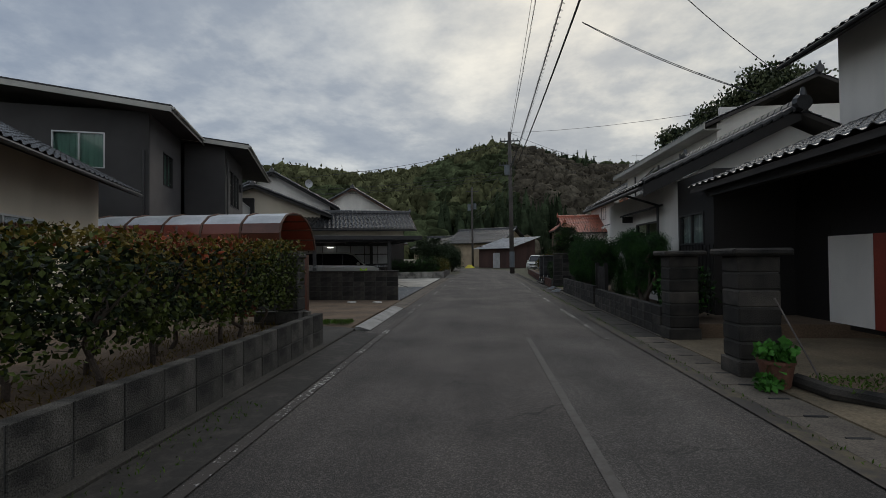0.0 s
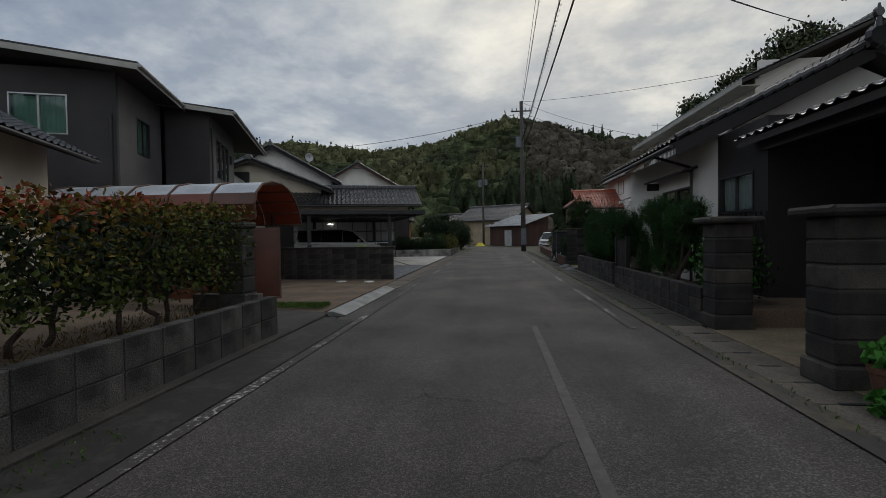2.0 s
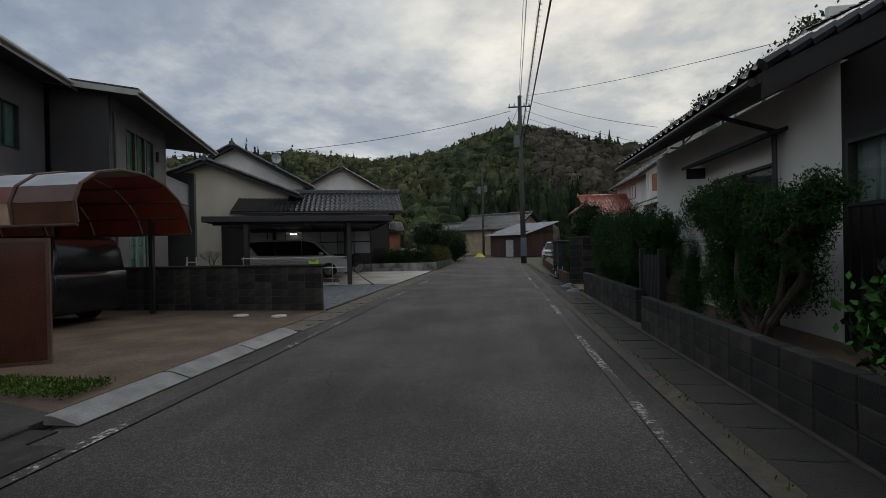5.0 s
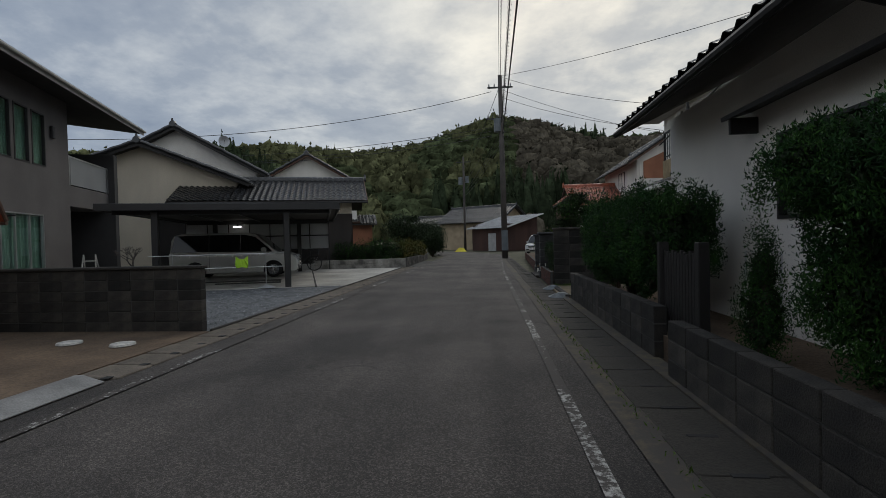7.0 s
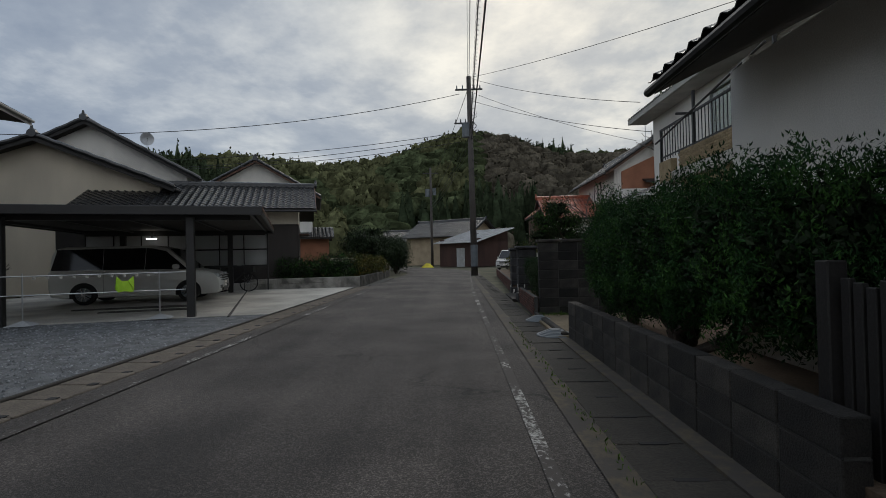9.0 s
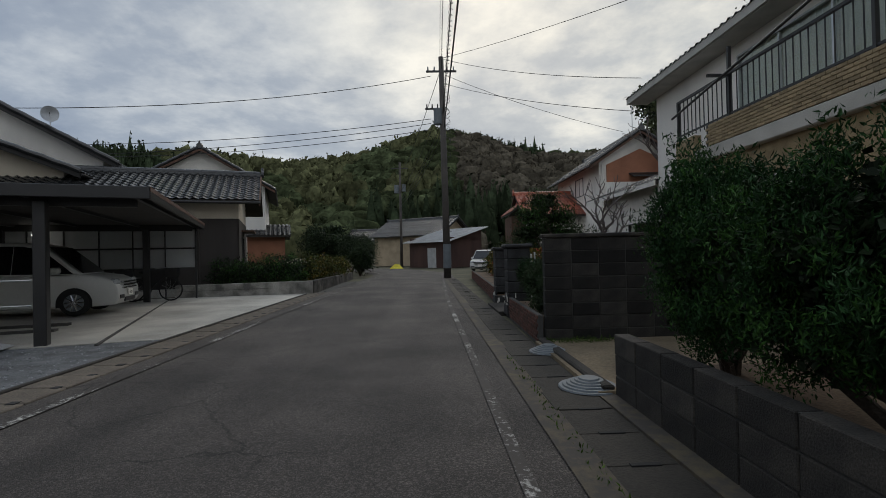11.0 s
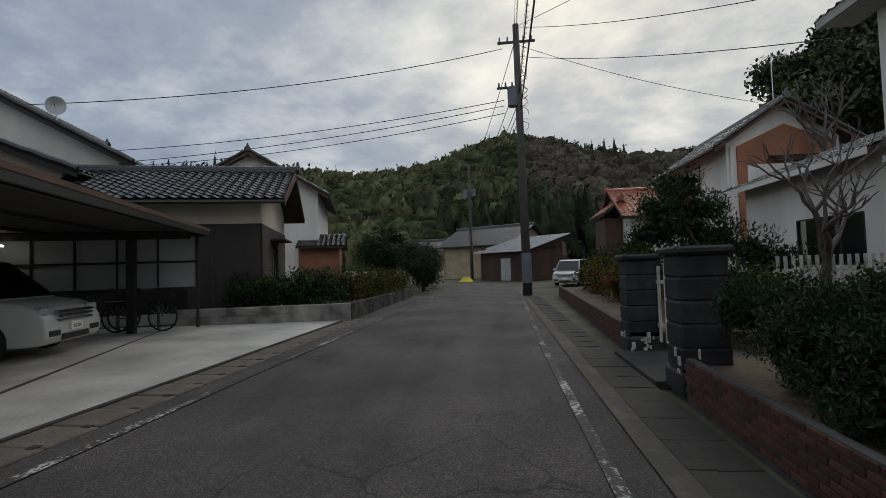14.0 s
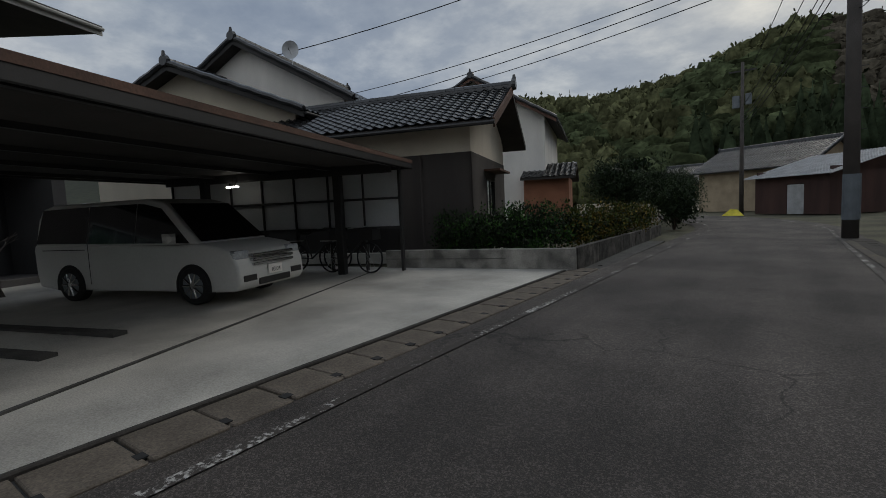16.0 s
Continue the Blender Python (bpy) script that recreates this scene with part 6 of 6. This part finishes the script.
def van(m, paint, label):
    th = thing("minivan", label, "car", m)
    hw = lambda z: 0.85 - 0.04 * max(0, 0.45 - z) - max(0, z - 0.98) * 0.17
    low = [(-2.3, 0.26), (-2.34, 0.5), (-2.36, 0.95), (-2.32, 1.06), (1.15, 0.98), (1.55, 1.0), (2.0, 0.93), (2.24, 0.82), (2.34, 0.62), (2.36, 0.34), (2.28, 0.22), (1.9, 0.2), (-1.9, 0.2)]
    soft(part("body", prism_t(low, hw), paint, th), 0.05, 3)
    top = [(-2.31, 1.0), (-2.28, 1.5), (-2.18, 1.7), (-1.9, 1.77), (0.45, 1.78), (0.8, 1.7), (1.58, 0.99)]
    soft(part("cabin", prism_t(top, lambda z: hw(z) - 0.004), paint, th), 0.05, 3)
    for s in (-1, 1):
        def sq(pts, nm, material, off=0.006):
            g = Geo()
            v = [(x, s * (hw(z) + off - 0.004), z) for x, z in pts]
            g.add(v if s > 0 else v[::-1], [tuple(range(len(v)))][0:1])
            part(nm, g, material, th)
        sq([(-2.27, 1.06), (-0.93, 1.045), (-0.93, 1.7), (-2.14, 1.68)], "side_window", M_DGLASS)
        sq([(-0.92, 1.045), (0.2, 1.03), (0.22, 1.7), (-0.92, 1.7)], "side_window", M_DGLASS)
        sq([(0.21, 1.03), (1.42, 1.01), (0.78, 1.6), (0.4, 1.69), (0.23, 1.7)], "side_window", M_DGLASS)
        for x in (-1.43, 1.43):
            n = 20
            g = Geo(); v = [(x + 0.37 * math.cos(math.pi * i / n), s * 0.853, 0.3 + 0.37 * math.sin(math.pi * i / n)) for i in range(n + 1)] + [(x - 0.37, s * 0.853, 0.2), (x + 0.37, s * 0.853, 0.2)]
            g.add(v if s < 0 else v[::-1], [tuple(range(len(v)))])
            # Flat black disc on the flank, painting the shade of a wheel well.
            part("wheel_well_shade", g, M_RUBBER, th)
            wheel(th, x, s * 0.765, 0.31, 0.315, s)
        g = Geo().box(1.0, 1.2, s * 0.86 if s > 0 else -1.03, 1.03 if s > 0 else -0.86, 1.02, 1.18, 0.05)
        part("door_mirror", g, paint, th)
        soft(part("headlamp", Geo().box(1.92, 2.3, min(s * 0.5, s * 0.838), max(s * 0.5, s * 0.838), 0.7, 0.86, 0.04), M_LAMPG, th), 0.02)
        part("fog_recess", Geo().box(2.33, 2.37, min(s * 0.45, s * 0.75), max(s * 0.45, s * 0.75), 0.36, 0.46, 0.01), M_BLACK, th)
        part("door_seam", Geo().box(-0.92, -0.91, s * 0.852 - 0.003, s * 0.852 + 0.003, 0.32, 1.05), M_BLACK, th)
        part("slide_rail", Geo().box(-2.1, -1.0, s * 0.85 - 0.004, s * 0.85 + 0.006, 0.93, 0.945), M_BLACK, th)
    v = [(0.86, -0.66, 1.67), (1.56, -0.76, 1.02), (1.56, 0.76, 1.02), (0.86, 0.66, 1.67)]
    part("windscreen", Geo().add([(x + 0.012, y, z + 0.012) for x, y, z in v], [(0, 1, 2, 3)]), M_DGLASS, th)
    for i in range(3):
        part("grille_bar", Geo().box(2.24 + 0.03 * (2 - i), 2.38, -0.52, 0.52, 0.6 + i * 0.075, 0.645 + i * 0.075, 0.01), M_CHROME, th)
    part("number_plate", Geo().box(2.36, 2.385, -0.17, 0.17, 0.42, 0.575), M_WHITE, th)
    if paint == M_CARW:
        tx = bpy.data.curves.new("plate_number", "FONT"); tx.body = "10-04"; tx.size = 0.105; tx.align_x = "CENTER"; tx.extrude = 0.001
        tx.materials.append(M_DARKIN)
        to = new("plate_number", tx); to.parent = th; to.matrix_local = pose(2.388, 0, 0.45, 90, 0, 90)
    part("lower_intake", Geo().box(2.34, 2.375, -0.4, 0.4, 0.27, 0.38, 0.01), M_BLACK, th)
    return th


van(pose(-9.72, 30.6, 0.09, 0, 0, 17) @ Matrix.Scale(1.13, 4), M_CARW, "white minivan with dark windows under the carport")
van(pose(-10.4, 15.9, 0.02, 0, 0, 180) @ Matrix.Scale(1.1, 4), M_CARB, "black car parked under the red carport")
van(pose(7.0, 58.5, 0.0, 0, 0, 250) @ Matrix.Scale(1.05, 4), M_CARP, "pale car with a red tail lamp parked beyond the hedge")


def bicycle(m):
    th = thing("bicycle", "black city bicycle with a basket leaning by a post", "bicycle", m)
    for x in (-0.52, 0.52):
        w = new("wheel"); w.parent = th; w.location = (x, 0, 0.33)
        pts = [(0.32 * math.cos(2 * math.pi * i / 24), 0, 0.32 * math.sin(2 * math.pi * i / 24)) for i in range(25)]
        part("tyre", Geo().tube(pts, 0.02, 6), M_RUBBER, w)
        g = Geo()
        for i in range(12):
            g.cyl((0, 0, 0), pts[i * 2], 0.003, n=4)
        part("spokes", g, M_ALU, w)
    part("frame", Geo().cyl((-0.52, 0, 0.33), (-0.1, 0, 0.3), 0.012).cyl((-0.1, 0, 0.3), (-0.22, 0, 0.82), 0.016).cyl((-0.1, 0, 0.3), (0.4, 0, 0.75), 0.02).cyl((-0.52, 0, 0.33), (-0.2, 0, 0.72), 0.01).cyl((0.36, 0, 0.95), (0.52, 0, 0.33), 0.014), M_BLACK, th)
    part("saddle", Geo().box(-0.36, -0.1, -0.08, 0.08, 0.84, 0.9, 0.03), M_BLACK, th)
    part("handlebar", Geo().cyl((0.36, -0.28, 1.0), (0.36, 0.28, 1.0), 0.012).cyl((0.36, -0.28, 1.0), (0.2, -0.28, 0.98), 0.014).cyl((0.36, 0.28, 1.0), (0.2, 0.28, 0.98), 0.014), M_ALU, th)
    part("basket", Geo().box(0.42, 0.72, -0.16, 0.16, 0.72, 0.74).box(0.42, 0.43, -0.16, 0.16, 0.74, 0.95).box(0.71, 0.72, -0.16, 0.16, 0.74, 0.95).box(0.42, 0.72, -0.16, -0.15, 0.74, 0.95).box(0.42, 0.72, 0.15, 0.16, 0.74, 0.95), M_BLACK, th)
    part("rear_rack", Geo().box(-0.75, -0.3, -0.06, 0.06, 0.7, 0.72), M_ALU, th)


bicycle(pose(-8.3, 34.45, 0.08, 0, 0, 10) @ Matrix.Scale(1.2, 4))
bicycle(pose(-9.35, 34.2, 0.1, 0, 0, 25) @ Matrix.Scale(1.2, 4))

dr = thing("drying_rail", "chrome laundry rails on weighted stands before the van", "rack", M18 @ pose(-6.1, 0.35, 0.06))
for z in (0.72, 1.18):
    part("rail", Geo().cyl((0, 0, z), (4.2, 0, z), 0.016, n=8), M_ALU, dr)
for x in (0.7, 3.6):
    part("upright", Geo().cyl((x, 0, 0), (x, 0, 1.25), 0.018, n=8), M_ALU, dr)
    part("foot", Geo().add([(x - 0.28, -0.25, 0), (x + 0.28, -0.25, 0), (x + 0.28, 0.25, 0), (x - 0.28, 0.25, 0), (x, 0, 0.12)], [(0, 1, 4), (1, 2, 4), (2, 3, 4), (3, 0, 4)]), M_METAL, dr)
for i in range(10):
    part("peg", Geo().box(0.9 + i * 0.27, 0.96 + i * 0.27, -0.01, 0.02, 1.1, 1.18), M_PAINTW, dr)
cl = thing("cloth", "lime yellow vest hanging from a rail", "cloth", M18 @ pose(-3.45, 0.32, 0.76))
part("fabric", Geo().add([(0, 0, 0.42), (0.12, -0.02, 0.3), (0.26, -0.02, 0.3), (0.38, 0, 0.42), (0.4, -0.04, 0.1), (0.36, 0.02, 0.0), (0.18, -0.03, 0.03), (0.02, 0.02, 0.0), (-0.02, -0.04, 0.1)], [(0, 8, 7, 1), (1, 7, 6), (1, 6, 2), (2, 6, 5), (2, 5, 4, 3)]), M_LIME, cl)
ld = thing("step_ladder", "white folding step ladder by the modern house", "ladder", pose(-11.7, 24.5, 0.05, 0, 0, 25))
for s in (-1, 1):
    part("rail", Geo().cyl((-0.25 * s, 0, 0), (-0.17 * s, 0.3, 1.3), 0.025, n=6), M_PAINTW, ld)
    part("rear_leg", Geo().cyl((-0.25 * s, 0.75, 0), (-0.17 * s, 0.3, 1.3), 0.02, n=6), M_PAINTW, ld)
for i in range(4):
    part("tread", Geo().box(-0.23 + 0.015 * i, 0.23 - 0.015 * i, 0.05 + 0.072 * i, 0.13 + 0.072 * i, 0.27 * i + 0.25, 0.27 * i + 0.29), M_PAINTW, ld)
fr = thing("laundry_frame", "dark metal laundry frame over the block wall", "rack", pose(-10.2, 20.3, 0.0))
part("upright", Geo().cyl((0, 0, 0), (0, 0, 2.4), 0.025, n=6), M_BLACK, fr)
part("arm", Geo().cyl((-2.4, -0.2, 2.35), (0.5, 0.1, 2.4), 0.02, n=6), M_BLACK, fr)
part("arm", Geo().cyl((-2.4, -0.6, 2.15), (0.1, 0.0, 2.25), 0.02, n=6), M_BLACK, fr)

# red-brown polycarbonate carport over the gate
rc = thing("red_carport", "curved carport with red-brown polycarbonate sheets", "carport", pose(-1.75, 0, 0))
prof = [(14.3, 2.15), (14.25, 2.55), (14.38, 2.88), (14.75, 3.15), (15.3, 3.28), (16.0, 3.28), (16.55, 3.12), (17.0, 2.82), (17.3, 2.45), (17.46, 2.05)]
for i in range(5):
    xa, xb = -11.6 + i * 1.36, -10.3 + i * 1.36
    for k in range(len(prof) - 1):
        (ya, za), (yb, zb) = prof[k], prof[k + 1]
        g = Geo().add([(xa, ya, za), (xb, ya, za), (xb, yb, zb), (xa, yb, zb), (xa, ya, za - 0.01), (xb, ya, za - 0.01), (xb, yb, zb - 0.01), (xa, yb, zb - 0.01)], [(0, 1, 2, 3), (7, 6, 5, 4), (0, 4, 5, 1), (2, 6, 7, 3), (1, 5, 6, 2), (0, 3, 7, 4)])
        part("roof_sheet" if 2 <= k <= 4 else "polycarbonate_sheet", g, M_METAL if 2 <= k <= 4 else (M_POLYC if k < 3 and i == 4 else M_POLYR), rc)
for i in range(6):
    x = -11.65 + i * 1.36
    part("rib", Geo().tube([(x, y, z + 0.01) for y, z in prof], 0.035, 6), M_WOODT, rc)
for y, z in (prof[0], prof[6], prof[7], prof[8], prof[9]):
    part("purlin", Geo().cyl((-11.65, y, z - 0.03), (-4.85, y, z - 0.03), 0.03, n=6), M_WOODT, rc)
for x in (-11.5, -8.6, -5.85):
    part("post", Geo().box(x - 0.05, x + 0.05, 17.3, 17.4, 0, 2.4), M_BLACK, rc)
pg = thing("folding_gate", "reddish brown sheet gate leaf in a dark frame", "gate", pose(-5.5, 11.8, 0.12, 0, 0, 28))
part("sheet", Geo().box(0.04, 0.7, -0.015, 0.015, 0.05, 1.62), M_POLYC, pg)
part("gate_frame", Geo().box(0, 0.04, -0.03, 0.03, 0, 1.68).box(0.7, 0.74, -0.03, 0.03, 0, 1.68).box(0.04, 0.7, -0.03, 0.03, 0, 0.05).box(0.04, 0.7, -0.03, 0.03, 1.62, 1.68), M_WOODT, pg)
pg2 = thing("folding_gate", "reddish brown sheet gate panel beside the pillar", "gate", pose(-8.3, 11.9, 0.1, 0, 0, -4))
part("sheet", Geo().box(0, 2.35, -0.015, 0.015, 0.05, 1.7), M_POLYC, pg2)
part("gate_frame", Geo().box(-0.04, 0, -0.03, 0.03, 0, 1.75).box(0, 2.35, -0.03, 0.03, 1.7, 1.75), M_WOODT, pg2)
tagged(part("moss", leaf_geo(NP.uniform((-5.2, 11.0, 0.04), (-3.4, 11.6, 0.1), (2600, 3)), 0.05, 1.5, 0.2), L_MOSS), "green moss strip at the drive edge", "moss", kind="stuff")
tagged(part("weeds", leaf_geo(np.concatenate([NP.uniform((2.88, -3, 0.0), (3.0, 24, 0.02), (900, 3)), NP.uniform((-3.2, -2, 0.0), (-2.6, 5, 0.02), (700, 3)), NP.uniform((3.7, 24.6, 0.04), (5.2, 24.84, 0.1), (700, 3))]), 0.045, 1.2, 0.15), L_MOSS), "small weeds and moss along the kerbs", "weeds", kind="stuff")
for x, y in ((-4.0, 16.85), (-5.0, 16.95)):
    mh = thing("drain_cover", "round white drain cover set in soil", "cover", pose(x, y, 0.03))
    part("lid", Geo().cyl((0, 0, 0), (0, 0, 0.03), 0.18, 0.17, 20), M_PAINTW, mh)
for x, y, rd in ((3.6, 24.2, 0.3), (3.56, 22.3, 0.34)):
    mc = thing("meter_cover", "grey ribbed half-round cover on the gutter", "cover", pose(x, y, 0.02))
    for k in range(6):
        part("rib", Geo().cyl((0, 0, 0.018 * k), (0, 0, 0.018 * k + 0.016), rd * (1 - 0.13 * k), rd * (1 - 0.13 * k) - 0.01, 20), M_GREYBOX, mc)
kb = thing("yard_kerb", "concrete kerb edging the sandy yard", "kerb", kind="structure")
part("kerb_stone", Geo().box(3.62, 3.76, 22.05, 24.95, -0.1, 0.1, 0.02), M_KERB, kb)

# wooden gate between the low walls
wgt = thing("wooden_gate", "dark weathered wooden plank gate", "gate", pose(3.98, 15.3, 0.0) @ Matrix.Diagonal((1, 0.82, 0.83, 1)))
for y in (0.0, 1.36):
    part("gate_post", Geo().box(-0.06, 0.06, y, y + 0.12, 0, 1.75, 0.01), M_BLACKW, wgt)
for i in range(12):
    part("plank", Geo().box(-0.02, 0.02, 0.14 + i * 0.1, 0.215 + i * 0.1, 0.1, 1.58 + 0.05 * ((i * 7) % 3) / 2, 0.006), M_BLACKW, wgt)
part("rail", Geo().box(0.02, 0.06, 0.12, 1.36, 0.4, 0.5).box(0.02, 0.06, 0.12, 1.36, 1.4, 1.5), M_BLACKW, wgt)
# white picket gates between the blackened pillars
pk = thing("picket_gate", "white picket gate with flaking paint, standing ajar", "gate", pose(4.3, 31.1, 0.15, 0, 0, -62))
for i in range(8):
    part("picket", Geo().box(0.05 + i * 0.14, 0.11 + i * 0.14, -0.012, 0.012, 0.05, 1.35 + 0.04 * (i % 2), 0.006), M_PAINTW, pk)
part("rail", Geo().box(0, 1.15, 0.012, 0.04, 0.3, 0.36).box(0, 1.15, 0.012, 0.04, 1.05, 1.11), M_PAINTW, pk)
pf = thing("picket_fence", "white picket fence behind garden shrubs", "fence", pose(7.3, 33.0, 0.36))
for i in range(16):
    part("picket", Geo().box(i * 0.15, i * 0.15 + 0.07, -0.012, 0.012, 0, 1.25, 0.006), M_PAINTW, pf)
part("rail", Geo().box(-0.05, 2.4, 0.012, 0.04, 0.9, 0.97), M_PAINTW, pf)
# potted plant and front bed
pt = thing("plant_pot", "fresh green plant in a brown pot by the pillar", "plant", pose(3.6, 5.9, 0.02))
part("pot", Geo().cyl((0, 0, 0), (0, 0, 0.3), 0.15, 0.2, 18).cyl((0, 0, 0.3), (0, 0, 0.34), 0.215, 0.215, 18), M_TERRA, pt)
part("plant_leaves", leaf_geo(blob(300, (0, 0, 0.42), (0.24, 0.24, 0.13), 0.3), 0.1, 0.3, 0.45), L_FERN, pt, kind="stuff")
pt2 = thing("ground_plant", "small green plant on the gutter lid", "plant", pose(3.42, 5.75, 0.02))
part("plant_leaves", leaf_geo(blob(120, (0, 0, 0.08), (0.18, 0.16, 0.08), 0.2), 0.1, 0.3, 0.4), L_FERN, pt2, kind="stuff")
bd = thing("flower_bed", "low concrete-edged bed of short weeds", "bed", pose(3.85, 5.0, 0.0))
part("edging", Geo().tube([(0.0, 0.9, 0.1), (0.05, 0.35, 0.1), (0.35, 0.05, 0.1), (0.9, 0, 0.1), (3.0, 0.1, 0.1)], 0.09, 8), M_BLOCKD, bd)
part("bed_soil", Geo().slab([(0.05, 0.9, 0.13), (0.1, 0.35, 0.13), (0.9, 0.05, 0.13), (3.0, 0.1, 0.13), (3.0, 0.9, 0.13)], 0.12), M_SOIL, bd)
part("bed_weeds", leaf_geo(NP.uniform((0.1, 0.1, 0.12), (3.0, 0.9, 0.16), (900, 3)), 0.06, 1.2, 0.2), L_MOSS, bd, kind="stuff")
st = thing("wooden_stick", "thin cane leaning against the gate pillar", "stick", pose(0, 0, 0))
part("cane", Geo().cyl((4.1, 5.8, 0.05), (3.85, 6.32, 1.1), 0.012, n=6), M_TWIG, st)
ant = thing("tv_antenna", "rooftop television antenna on a mast", "antenna", pose(15.6, 47.6, 9.5))
part("mast", Geo().cyl((0, 0, 0), (0, 0, 2.4), 0.025, n=6), M_ALU, ant)
part("boom", Geo().cyl((-0.5, 0, 2.2), (0.6, 0, 2.2), 0.015, n=5), M_ALU, ant)
for i in range(6):
    part("element", Geo().cyl((-0.45 + i * 0.2, -0.3, 2.2), (-0.45 + i * 0.2, 0.3, 2.2), 0.01, n=5), M_ALU, ant)
rk = thing("garden_rock", "pale grey rock among garden shrubs", "rock", pose(6.05, 40.0, 1.36) @ Matrix.Scale(1.3, 4))
soft(part("stone", Geo().add([(-0.4, -0.3, -1.0), (0.4, -0.3, -1.0), (0.45, 0.3, -1.0), (-0.4, 0.35, -1.0), (-0.3, -0.2, 0.25), (0.3, -0.25, 0.1), (0.25, 0.2, 0.2), (-0.2, 0.25, 0.3)], [(3, 2, 1, 0), (4, 5, 6, 7), (0, 1, 5, 4), (1, 2, 6, 5), (2, 3, 7, 6), (3, 0, 4, 7)]), M_CONC, rk), 0.08)
mr = thing("metal_frame", "pale tubular plant frame against the house wall", "frame", pose(5.1, 15.9, 0.3))
part("tube", Geo().tube([(0, 0, 0), (0, 0, 1.0), (0, 0.75, 1.0), (0, 0.75, 0)], 0.014, 6), M_ALU, mr)

# ---- from the plan's units, fitted to the camera's view, to estimated metres ----
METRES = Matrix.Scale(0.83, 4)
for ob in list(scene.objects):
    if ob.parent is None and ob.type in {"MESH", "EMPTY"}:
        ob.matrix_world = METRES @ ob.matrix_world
